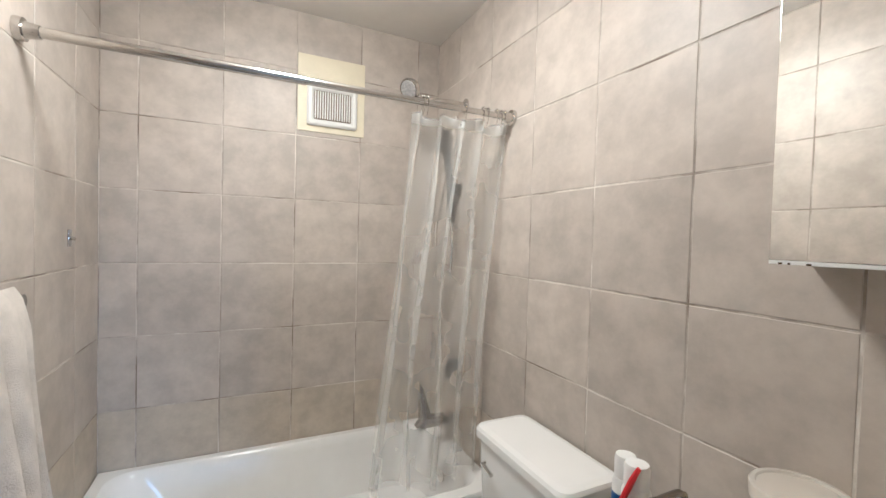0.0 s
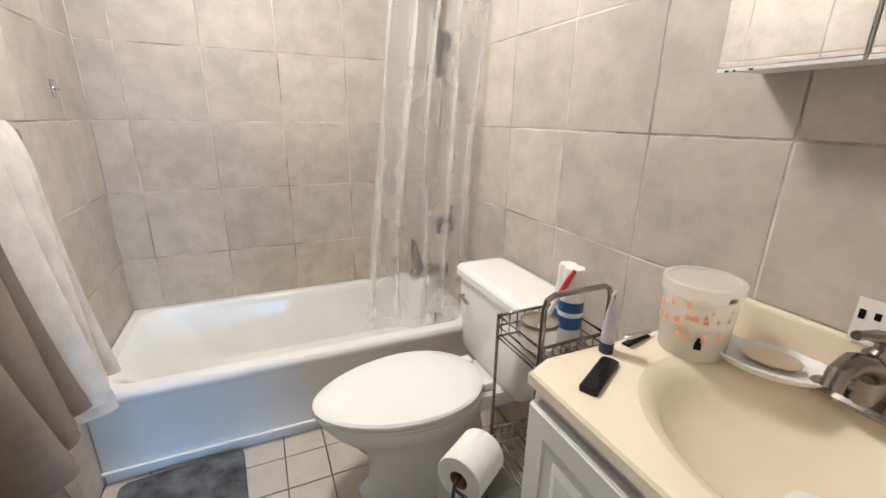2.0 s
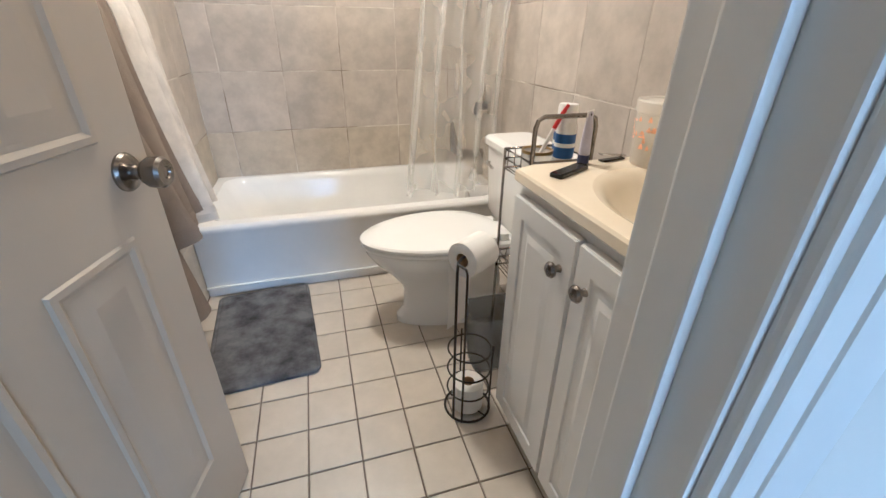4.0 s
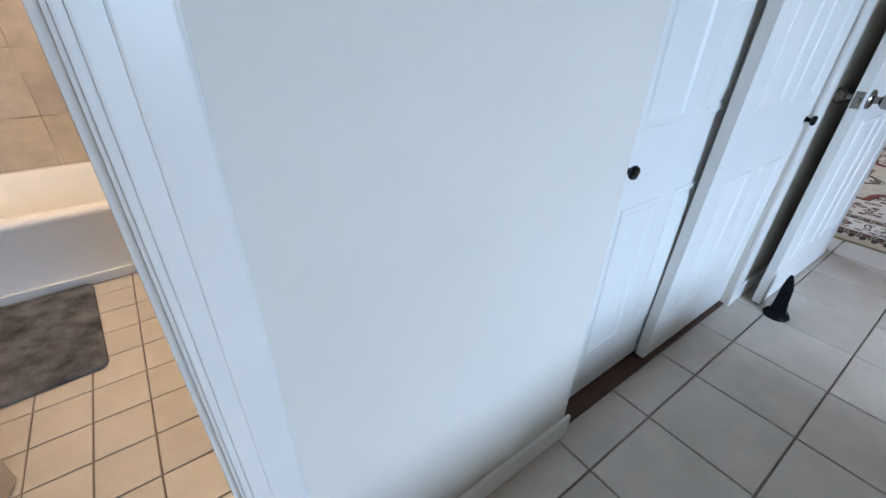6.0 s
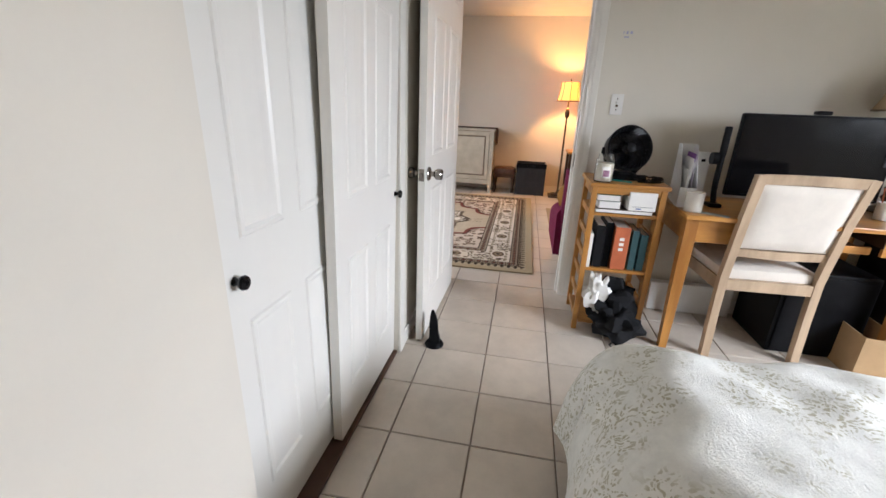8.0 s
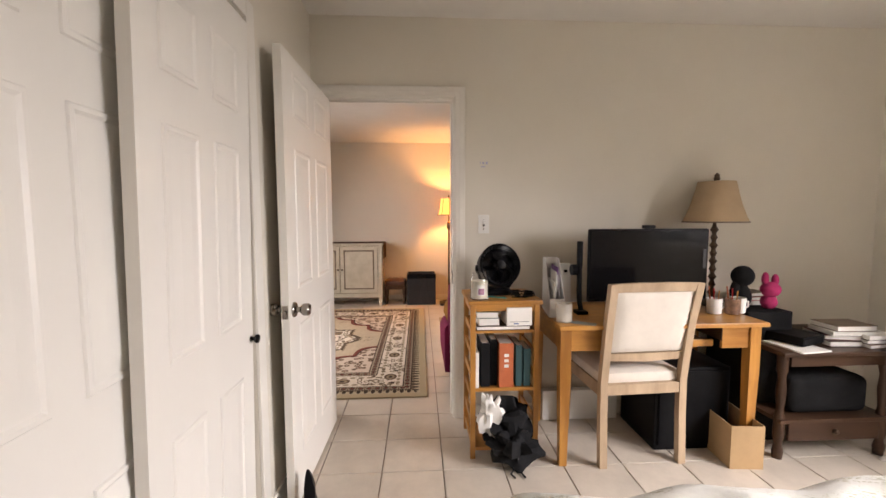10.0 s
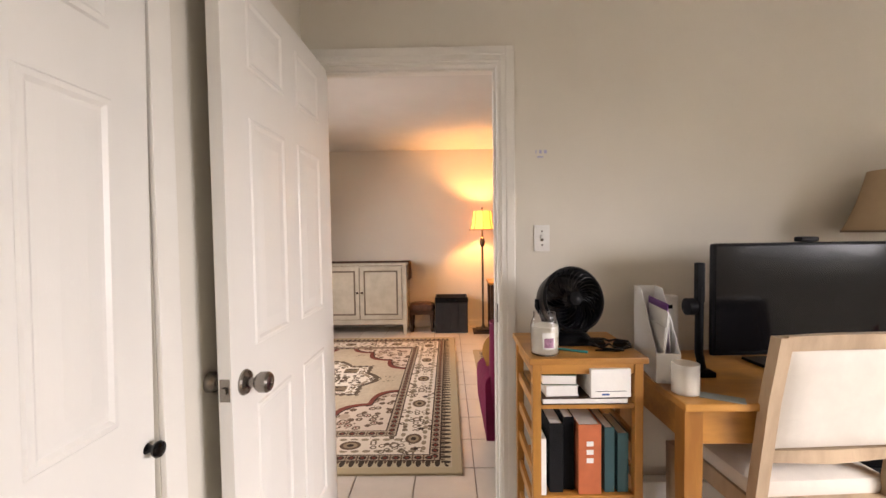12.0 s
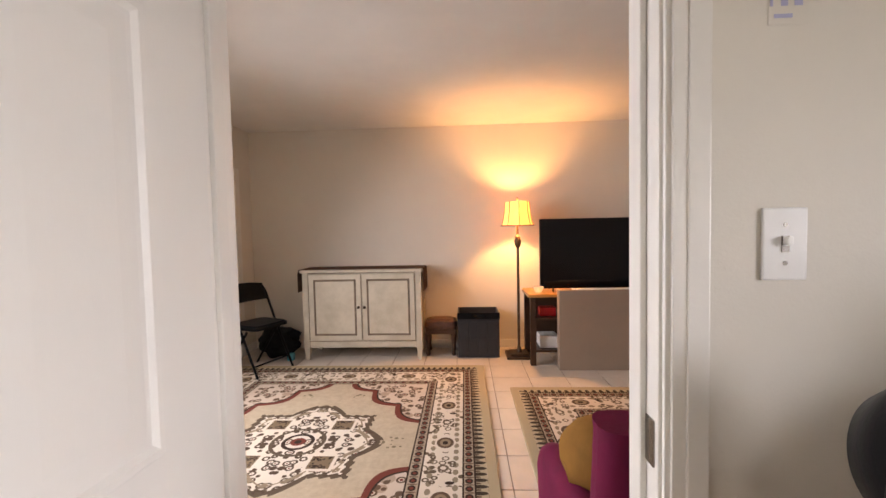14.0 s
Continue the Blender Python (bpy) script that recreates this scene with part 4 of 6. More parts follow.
    part("print_bar", box(-0.003, 0.003, -0.0035, -0.002, 0.096, 0.110), BLACKP, p)
    n = thing("nail_clipper", "steel nail clipper lying on the vanity top", "nail clipper", (0.625, 1.392, z), rz=10)
    part("lower_blade", box(-0.04, 0.035, -0.008, 0.008, 0.0, 0.004, 0.001), BLACKG, n)
    part("lever", loft([[(-0.045, -0.008, 0.018), (-0.045, 0.008, 0.018), (-0.045, 0.008, 0.020), (-0.045, -0.008, 0.020)], [(0.04, -0.006, 0.007), (0.04, 0.006, 0.007), (0.04, 0.006, 0.009), (0.04, -0.006, 0.009)]]), CHROME, n)
    part("post", tube([(0.03, 0, 0.0), (0.03, 0, 0.012)], 0.003), CHROME, n)
    k = thing("folding_comb", "flat black plastic comb case on the vanity top", "comb", (0.462, 1.325, z), rz=-62)
    part("case", loft([[(x, y + 0.004 * math.sin((x + 0.02) * 60) * 0, zz) for x, y in rrect(-0.016 + i, 0.016 - i, -0.060 + i, 0.060 - i, 0.006, 4)] for i, zz in ((0, 0), (0, 0.007), (0.003, 0.010))]), BLACKG, k)
    tp = thing("toothpaste_tube", "red and white toothpaste tube lying on the vanity top", "tube", (0.462, 0.905, z + 0.014), rz=-80)
    part("sleeve", loft([[(x, a * math.cos(q), b * math.sin(q)) for q in [2 * math.pi * i / 18 for i in range(18)]] for x, a, b in ((-0.075, 0.026, 0.002), (-0.05, 0.024, 0.010), (0.03, 0.019, 0.0135), (0.06, 0.013, 0.012))]), PAPER, tp)
    part("print_band", loft([[(x, a * math.cos(q), b * math.sin(q)) for q in [2 * math.pi * i / 18 for i in range(18)]] for x, a, b in ((-0.030, 0.0233, 0.0115), (-0.005, 0.0217, 0.0126), (0.018, 0.0202, 0.0136))], False, False), RED, tp, "red printed band")
    part("cap", tube([(0.060, 0, 0), (0.085, 0, 0)], 0.012, 14), WHITEP, tp)
    card = thing("wall_card", "small white card with dark marks on the backsplash", "card", (XR - 0.027, 1.115, 0.931))
    part("card", box(-0.001, 0.001, -0.045, 0.045, 0.0, 0.075), PAPER, card)
    for i in range(4):
        part("mark", box(-0.0018, -0.0011, 0.032 - i * 0.019, 0.040 - i * 0.019, 0.040 + 0.004 * (i % 2), 0.056), BLACKP, card)
    part("mark", box(-0.0018, -0.0011, -0.01, 0.035, 0.012, 0.02), NICKEL, card)


def tp_stand():
    t = thing("toilet_paper_stand", "black wire toilet paper stand with a roll on its arm", "toilet paper stand", (0.305, 1.475, 0), rz=-58)
    part("base_ring", tube([(0.075 * math.cos(a), 0.075 * math.sin(a), 0.005) for a in [2 * math.pi * i / 24 for i in range(24)]], 0.004, 8, loop=True), BLACKW, t)
    for z in (0.09, 0.17, 0.25):
        part("cage_ring", tube([(0.068 * math.cos(a), 0.068 * math.sin(a), z) for a in [2 * math.pi * i / 24 for i in range(24)]], 0.003, 6, loop=True), BLACKW, t)
    for k in range(3):
        a = radians(120 * k + 30)
        part("cage_upright", tube([(0.072 * math.cos(a), 0.072 * math.sin(a), 0.005), (0.072 * math.cos(a), 0.072 * math.sin(a), 0.27)], 0.003, 6), BLACKW, t)
    part("base_cross", tube([(-0.072, 0, 0.006), (0.072, 0, 0.006)], 0.003, 6), BLACKW, t)
    part("stem", tube([(0.0, -0.072, 0.006), (0.0, -0.074, 0.30), (0.0, -0.074, 0.56), (0.0, -0.07, 0.585), (0.0, -0.055, 0.592), (0.0, 0.07, 0.592), (0, 0.085, 0.60)], 0.004, 8), BLACKW, t)
    part("stem", tube([(0.035, -0.072, 0.006), (0.035, -0.074, 0.56), (0.03, -0.074, 0.575), (0.0, -0.074, 0.582)], 0.0035, 8), BLACKW, t)
    def roll(name, label, m):
        r = thing(name, label, "toilet paper", (0, 0, 0))
        r.matrix_world = m
        part("paper", lathe([(0.02, -0.05), (0.049, -0.05), (0.051, -0.047), (0.051, 0.047), (0.049, 0.05), (0.02, 0.05)], n=30, cap0=False, cap1=False), PAPER, r)
        part("core", lathe([(0.0198, -0.0495), (0.0215, -0.0495), (0.0215, 0.0495), (0.0198, 0.0495)], n=20, cap0=False, cap1=False), CARDB, r, "cardboard core")
        return r
    m = t.matrix_world
    r = roll("toilet_roll", "white toilet roll with a loose hanging sheet", m @ pose(0.0, -0.005, 0.584, 90, 0, 0))
    part("loose_sheet", sheet(lambda u, v: (-0.0515 + 0.006 * math.sin(v * 3), -v * 0.26, -0.048 + u * 0.096), 2, 12, 0.0008), PAPER, r)
    roll("toilet_roll", "spare toilet roll standing in the wire stand", m @ pose(0, 0, 0.06, 0, 0, 0))
    bin_ = thing("plastic_bin", "grey see-through plastic waste bin", "waste bin", (0.46, 1.66, 0))
    part("bucket", loft([[(x, y, z) for x, y in rrect(-s, s, -s * 0.8, s * 0.8, 0.03, 4)] for s, z in ((0.075, 0), (0.095, 0.24), (0.098, 0.245), (0.092, 0.243), (0.072, 0.006))], True, True), SMOKE, bin_)


def ceiling_lamp():
    c = thing("ceiling_light", "round frosted glass flush ceiling light", "ceiling light", (0.02, 2.12, 2.45))
    part("pan", lathe([(0.15, -0.0005), (0.15, -0.02), (0.14, -0.025)], n=32), WHITEP, c)
    d = part("diffuser", lathe([(0.14, -0.026), (0.135, -0.05), (0.11, -0.075), (0.06, -0.09), (0.01, -0.093)], n=32), glow("lit_glass", (1.0, 0.75, 0.5), 2.2), c)
    d.visible_shadow = False


tub(); toilet(); vanity(); vanity_top(); faucet(); mirror_cabinet(); curtain(); shower(); vent(); towel_bar()
towel("towel", "white terry towel hanging over a towel bar", TOWELW, 1.965, 2.225, 0.525, 0.045, 1.0, 0.06, 0.0)
towel("towel", "taupe terry towel hanging unevenly over a towel bar", TOWELT, 1.56, 1.96, 0.585, 0.065, 4.0, -0.16, 0.04, 0.22)
bath_mat(); caddy(); bath_clutter(); tp_stand(); ceiling_lamp()


# ---- bedroom ----
def comforter_material():
    m = mat("leafy_quilt", (0.80, 0.79, 0.74), 0.95, vary=0.06, scale=24, fine=160, bump=1.0, spec=0.1)
    n, l = m.node_tree.nodes, m.node_tree.links
    p = n["Principled BSDF"]
    base = p.inputs["Base Color"].links[0].from_socket
    tc = n.new("ShaderNodeTexCoord")
    warp = n.new("ShaderNodeTexNoise")
    warp.inputs["Scale"].default_value = 16
    add = n.new("ShaderNodeMixRGB")
    add.inputs[0].default_value = 0.10
    l.new(tc.outputs["Object"], warp.inputs["Vector"])
    l.new(tc.outputs["Object"], add.inputs[1])
    l.new(warp.outputs["Color"], add.inputs[2])
    v = n.new("ShaderNodeTexVoronoi")
    v.inputs["Scale"].default_value = 84
    l.new(add.outputs[0], v.inputs["Vector"])
    big = n.new("ShaderNodeTexNoise")
    big.inputs["Scale"].default_value, big.inputs["Detail"].default_value = 7, 3
    l.new(tc.outputs["Object"], big.inputs["Vector"])
    r1, r2 = n.new("ShaderNodeValToRGB"), n.new("ShaderNodeValToRGB")
    r1.color_ramp.elements[0].position, r1.color_ramp.elements[1].position = 0.34, 0.46
    r1.color_ramp.elements[0].color, r1.color_ramp.elements[1].color = (1, 1, 1, 1), (0, 0, 0, 1)
    r2.color_ramp.elements[0].position, r2.color_ramp.elements[1].position = 0.44, 0.54
    l.new(v.outputs["Distance"], r1.inputs[0])
    l.new(big.outputs["Fac"], r2.inputs[0])
    mul = n.new("ShaderNodeMath")
    mul.operation = "MULTIPLY"
    l.new(r1.outputs[0], mul.inputs[0])
    l.new(r2.outputs[0], mul.inputs[1])
    mix = n.new("ShaderNodeMixRGB")
    l.new(mul.outputs[0], mix.inputs[0])
    l.new(base, mix.inputs[1])
    mix.inputs[2].default_value = (0.50, 0.47, 0.36, 1)
    l.new(mix.outputs[0], p.inputs["Base Color"])
    return m


def bed():
    b = thing("bed", "low bed with a dark metal frame and thick mattress", "bed", (0.4, -0.9, 0))
    part("mattress", box(-1.1, 1.10, -0.70, 0.70, 0.23, 0.42, 0.08, 3), LINEN, b)
    part("bed_frame", box(-1.1, 1.10, -0.71, 0.71, 0.19, 0.229, 0.01), BLACKP, b)
    for x in (-1.0, 1.0):
        for y in (-0.66, 0.66):
            part("leg", box(x - 0.03, x + 0.03, y - 0.03, y + 0.03, 0, 0.1895, 0.004), BLACKP, b)
    c = thing("quilt", "cream quilt with a sage leaf print over the bed", "quilt", (0.4, -0.9, 0.5))
    X0, X1, Y0, Y1, R = -1.12, 1.24, -0.76, 0.80, 0.26
    def f(u, v):
        # spread the sheet over the mattress and let it drop past the edges
        sx, sy = -1.12 + u * 2.58, -1.0 + v * 2.02
        cx, cy = min(sx, X1 - 0.25), max(Y0 + 0.25, min(sy, Y1 - 0.25))
        ox, oy = sx - cx, sy - cy
        o = math.hypot(ox, oy)
        x, y, z = cx, cy, 0.042
        if o > 1e-6:
            out = R * 0.85 * math.sin(min(o / R, 1.5)) + 0.11 * o
            x, y = cx + ox / o * out, cy + oy / o * out
            z -= (1 - math.cos(o / R)) * R if o < R else (1 - math.cos(1.0)) * R + (o - R) * 0.95
        hang = min(1, o / 0.15)
        wob = noise.noise(Vector((sx * 2.3, sy * 2.3, 1))) * 0.028 + noise.noise(Vector((sx * 7, sy * 7, 5))) * 0.014
        y += hang * 0.022 * math.sin(sx * 11 + 1) * (abs(oy) > 0)
        x += hang * 0.022 * math.sin(sy * 12) * (abs(ox) > 0)
        return (x, y, z + (wob + 0.006 * math.sin(sx * 26) * math.sin(sy * 26)) * (1 - 0.6 * hang))
    quilt = comforter_material()
    part("cover", sheet(f, 130, 110, -0.012), quilt, c)
    part("piping", tube([Vector(f(1.0, v / 60)) + Vector((0, 0, 0.004)) for v in range(61)], 0.008, 8), LINEN, c, "cream piping along the quilt edge")


def bookcase():
    s = thing("bookcase", "small honey oak bookcase with slatted sides", "bookcase", (2.538, -0.602, 0))
    W, D = 0.362, 0.34
    for x in (0.0, D - 0.028):
        for y in (0.0, W - 0.028):
            part("post", box(x, x + 0.028, y, y + 0.028, 0, 0.825, 0.003), OAKV, s)
    part("top", box(-0.012, D + 0.006, -0.012, W + 0.012, 0.8255, 0.847, 0.004), OAK, s)
    for z in (0.675, 0.365, 0.045):
        part("shelf", box(0.003, D - 0.003, 0.0285, W - 0.0285, z, z + 0.018, 0.002), OAK, s)
    for y in (0.006, W - 0.022):
        for z in (0.775, 0.66, 0.54, 0.42, 0.30, 0.17, 0.05):
            part("side_slat", box(0.0285, D - 0.0285, y, y + 0.015, z, z + 0.035, 0.002), OAK, s)
    part("front_rail", box(0.004, 0.022, 0.0285, W - 0.0285, 0.79, 0.825, 0.002), OAK, s)


def book(name, label, at, size, cover, rz=0.0, spine=True, lying=False, group="books"):
    """A book with its covers and paper block; size: thickness, depth, height."""
    b = thing(name, label, "book", at, rz, group)
    w, d, h = size
    if lying:
        part("cover", box(-d / 2, d / 2, -h / 2, h / 2, 0, 0.003, 0.001), cover, b)
        part("cover", box(-d / 2, d / 2, -h / 2, h / 2, w - 0.003, w, 0.001), cover, b)
        part("page_block", box(-d / 2 + 0.003, d / 2 - 0.003, -h / 2 + 0.003, h / 2 - 0.003, 0.0032, w - 0.0032), PAPER, b)
    else:
        part("page_block", box(0.004, d - 0.004, 0.003, w - 0.003, 0.003, h - 0.003), PAPER, b)
        part("cover", box(0, d, 0, 0.0025, 0, h, 0.0008), cover, b)
        part("cover", box(0, d, w - 0.0025, w, 0, h, 0.0008), cover, b)
        part("spine", box(-0.002, 0.002, 0, w, 0, h, 0.001), cover, b)
        if spine:
            for k in range(3):
                part("spine_print", box(-0.0028, -0.0021, w * 0.35, w * 0.65, h * (0.45 + 0.12 * k), h * (0.52 + 0.12 * k)), PAPER, b)
    return b


def shelf_things():
    top = 0.8475
    f = thing("desk_fan", "black round desk fan tilted upwards", "fan", (2.74, -0.415, top), rz=0)
    part("base", loft([[(x, y, z) for x, y in rrect(-0.07 + i, 0.07 - i, -0.08 + i, 0.08 - i, 0.04, 5)] for i, z in ((0, 0), (0, 0.012), (0.012, 0.03), (0.035, 0.038))]), BLACKP, f)
    for s in (-1, 1):
        part("yoke", tube([(0.02, s * 0.05, 0.02), (0.015, s * 0.085, 0.07), (0.0, s * 0.112, 0.135), (0.0, s * 0.112, 0.16)], [0.016, 0.015, 0.014, 0.012], 10), BLACKP, f)
    tilt = pose(0, 0, 0.155, 0, 14, 12)
    def turn(bm):
        bm.transform(tilt)
        return bm
    def round_x(profile, n=40, cap0=True, cap1=True):
        return turn(loft([[(x, r * math.cos(a), r * math.sin(a)) for a in [2 * math.pi * i / n for i in range(n)]] for r, x in profile], cap0, cap1))
    part("housing", round_x(((0.045, 0.115), (0.075, 0.10), (0.105, 0.05), (0.118, -0.02), (0.120, -0.045), (0.113, -0.052), (0.108, -0.048), (0.104, -0.02), (0.08, 0.05), (0.03, 0.07))), BLACKP, f)
    part("motor_hub", round_x(((0.0, 0.0), (0.03, 0.0), (0.032, -0.02), (0.02, -0.03)), 20), BLACKG, f)
    g = part("front_grille", round_x(((0.020, -0.056), (0.024, -0.060), (0.010, -0.066)), 24), BLACKP, f)
    for k in range(30):
        a = 2 * math.pi * k / 30
        pts = [(-0.058 + 0.01 * (r / 0.11) ** 2, r * math.cos(a + 1.1 * r / 0.11), r * math.sin(a + 1.1 * r / 0.11)) for r in (0.018, 0.04, 0.065, 0.09, 0.111)]
        part("grille_bar", turn(tube(pts, 0.0014, 5)), BLACKG, g)
    for k in range(5):
        a0 = 2 * math.pi * k / 5
        def bl(u, v):
            r = 0.028 + 0.068 * u
            a = a0 + (v - 0.5) * (1.0 + 0.25 * u) + 0.5 * u
            return (0.012 - 0.036 * v, r * math.cos(a), r * math.sin(a))
        part("blade", turn(sheet(bl, 6, 5, 0.0015)), BLACKG, f)
    c = thing("jar_candle", "cream jar candle with a small printed label", "candle", (2.588, -0.292, top))
    part("jar", lathe([(0.043, 0), (0.047, 0.004), (0.047, 0.105), (0.04, 0.122), (0.038, 0.126), (0.038, 0.14), (0.0365, 0.14), (0.0365, 0.126), (0.0385, 0.12), (0.045, 0.104), (0.045, 0.006), (0.002, 0.005)], n=32), GLASS, c)
    part("wax", lathe([(0.043, 0.007), (0.0445, 0.009), (0.0445, 0.096), (0.003, 0.097)], n=28), WAX, c)
    part("label", sheet(lambda u, v: (0.0474 * math.cos(radians(158 + 52 * u)), 0.0474 * math.sin(radians(158 + 52 * u)), 0.025 + 0.055 * v), 10, 1), PAPER, c)
    part("label_picture", sheet(lambda u, v: (0.0477 * math.cos(radians(165 + 38 * u)), 0.0477 * math.sin(radians(165 + 38 * u)), 0.03 + 0.032 * v), 8, 1), mat("plum_print", (0.32, 0.16, 0.24), 0.5, vary=0.4, scale=90, fine=200, bump=0), c)
    p = thing("pen", "turquoise pen lying on the bookcase", "pen", (2.605, -0.385, top + 0.0045), rz=62)
    part("barrel", tube([(-0.055, 0, 0), (0.05, 0, 0), (0.06, 0, 0)], [0.0042, 0.0042, 0.001], 8), mat("turquoise", (0.02, 0.35, 0.38), 0.35, vary=0.05, bump=0), p)
    g = thing("sunglasses", "black sunglasses lying folded on the bookcase", "glasses", (2.63, -0.525, top), rz=70)
    part("front_frame", tube([(-0.07, 0, 0.012), (-0.06, -0.006, 0.030), (-0.02, -0.01, 0.032), (0, -0.01, 0.026), (0.02, -0.01, 0.032), (0.06, -0.006, 0.030), (0.07, 0, 0.012), (0.05, -0.008, 0.005), (0.015, -0.01, 0.006), (0, -0.01, 0.016), (-0.015, -0.01, 0.006), (-0.05, -0.008, 0.005)], 0.0045, 8, loop=True), BLACKG, g)
    for s in (-1, 1):
        part("temple", tube([(s * 0.068, 0.0, 0.024), (s * 0.03, 0.045, 0.008 + 0.006 * (s > 0)), (-s * 0.045, 0.05, 0.006 + 0.006 * (s > 0))], 0.0035, 6), BLACKG, g)
        part("lens", blob((s * 0.036, -0.008, 0.018), (0.026, 0.0015, 0.013), 14, 8), BLACKG, g)
    z = 0.6935
    book("book", "large dark book lying flat on the shelf", (2.63, -0.41, z), (0.022, 0.20, 0.28), DARKW, lying=True)
    book("book", "thick white paperback lying on other books", (2.62, -0.335, z + 0.0225), (0.035, 0.15, 0.11), PAPER, 3, lying=True)
    book("book", "white paperback with a green cover lying on top", (2.625, -0.335, z + 0.058), (0.035, 0.155, 0.115), mat("green_cover", (0.05, 0.09, 0.05), 0.5, vary=0.15, bump=0.03), -4, lying=True)
    w = thing("small_box", "plain white cardboard box on the shelf", "box", (2.60, -0.49, z + 0.0225), rz=2)
    part("carton", box(-0.07, 0.07, -0.066, 0.066, 0, 0.094, 0.003), PAPER, w)
    part("flap_seam", box(-0.0707, -0.0702, -0.05, 0.05, 0.02, 0.022), GREYP, w)
    part("print_bar", box(-0.0708, -0.0702, 0.005, 0.03, 0.008, 0.014), BLUEL, w)
    z = 0.3835
    book("book", "slim white book standing on the shelf", (2.545, -0.285, z), (0.018, 0.16, 0.19), PAPER, spine=False)
    book("book", "black hardback standing on the shelf", (2.56, -0.345, z), (0.045, 0.18, 0.235), CLOTHB, spine=False)
    book("book", "black binder standing on the shelf", (2.575, -0.385, z), (0.035, 0.2, 0.25), BLACKP, spine=False)
    book("book", "thick orange hardback with white lettering bars", (2.55, -0.468, z), (0.075, 0.17, 0.235), ORANGE)
    book("book", "dark green hardback standing on the shelf", (2.56, -0.515, z), (0.032, 0.17, 0.22), TEAL, spine=False)
    book("book", "teal hardback standing on the shelf", (2.56, -0.562, z), (0.036, 0.16, 0.20), TEAL, spine=False)
    b = thing("backpack", "slumped black fabric bag with dangling straps", "bag", (2.55, -0.44, 0.0))
    part("body", blob((0.02, 0.01, 0.19), (0.10, 0.125, 0.12), 28, 18, 0.55, 3), CLOTHB, b)
    part("pocket", blob((-0.07, -0.02, 0.095), (0.085, 0.125, 0.09), 28, 18, 0.6, 7), CLOTHB, b)
    part("strap", tube([(-0.1, 0.0, 0.05), (-0.15, 0.0, 0.02), (-0.16, 0.015, 0.008), (-0.19, 0.0, 0.006)], 0.005, 6), CLOTHB, b)
    part("strap", tube([(-0.1, -0.03, 0.05), (-0.15, -0.035, 0.01), (-0.19, -0.05, 0.006)], 0.005, 6), CLOTHB, b)
    w = thing("plastic_bag", "crumpled white plastic bag tucked in the bookcase", "bag", (2.515, -0.345, 0.20))
    part("film", blob((0, 0, 0.045), (0.03, 0.055, 0.09), 22, 16, 1.0, 11), PAPER, w)
    part("twist", tube([(0, 0.0, 0.1), (0.0, 0.012, 0.135), (0.01, 0.02, 0.16)], [0.025, 0.014, 0.004], 8), PAPER, w)


def desk():
    d = thing("desk", "honey oak writing desk with a keyboard drawer", "desk", (2.43, -1.725, 0))
    L, D, H = 1.045, 0.545, 0.742
    part("desktop", box(-0.02, D, -0.02, L + 0.015, H - 0.024, H, 0.006), OAK, d)
    for x in (0.01, D - 0.065):
        for y in (0.0, L - 0.055):
            part("leg", loft([[(x + i, y + i, z), (x + 0.055 - i, y + i, z), (x + 0.055 - i, y + 0.055 - i, z), (x + i, y + 0.055 - i, z)] for i, z in ((0.009, 0), (0.0, 0.5), (0.0, H - 0.0245))]), OAKV, d)
    part("back_apron", box(D - 0.05, D - 0.03, 0.056, L - 0.056, H - 0.14, H - 0.0245, 0.002), OAK, d)
    for y in (0.012, L - 0.03):
        part("side_apron", box(0.066, D - 0.066, y, y + 0.018, H - 0.14, H - 0.0245, 0.002), OAK, d)
    part("front_apron", box(0.02, 0.038, 0.056, 0.20, H - 0.14, H - 0.0245, 0.002), OAK, d)
    part("front_apron", box(0.02, 0.038, L - 0.32, L - 0.056, H - 0.14, H - 0.0245, 0.002), OAK, d)
    t = part("keyboard_tray", box(0.09, 0.40, 0.205, L - 0.325, H - 0.145, H - 0.128, 0.003), OAK, d)
    part("tray_lip", box(0.082, 0.098, 0.20, L - 0.32, H - 0.15, H - 0.112, 0.003), OAK, t)
    part("keyboard", box(0.11, 0.24, 0.30, L - 0.40, H - 0.127, H - 0.108, 0.004), BLACKP, t, "black keyboard on the tray")
    part("tray_rail", box(0.02, 0.3, 0.201, 0.2045, H - 0.10, H - 0.03), DARKW, d)
    return H


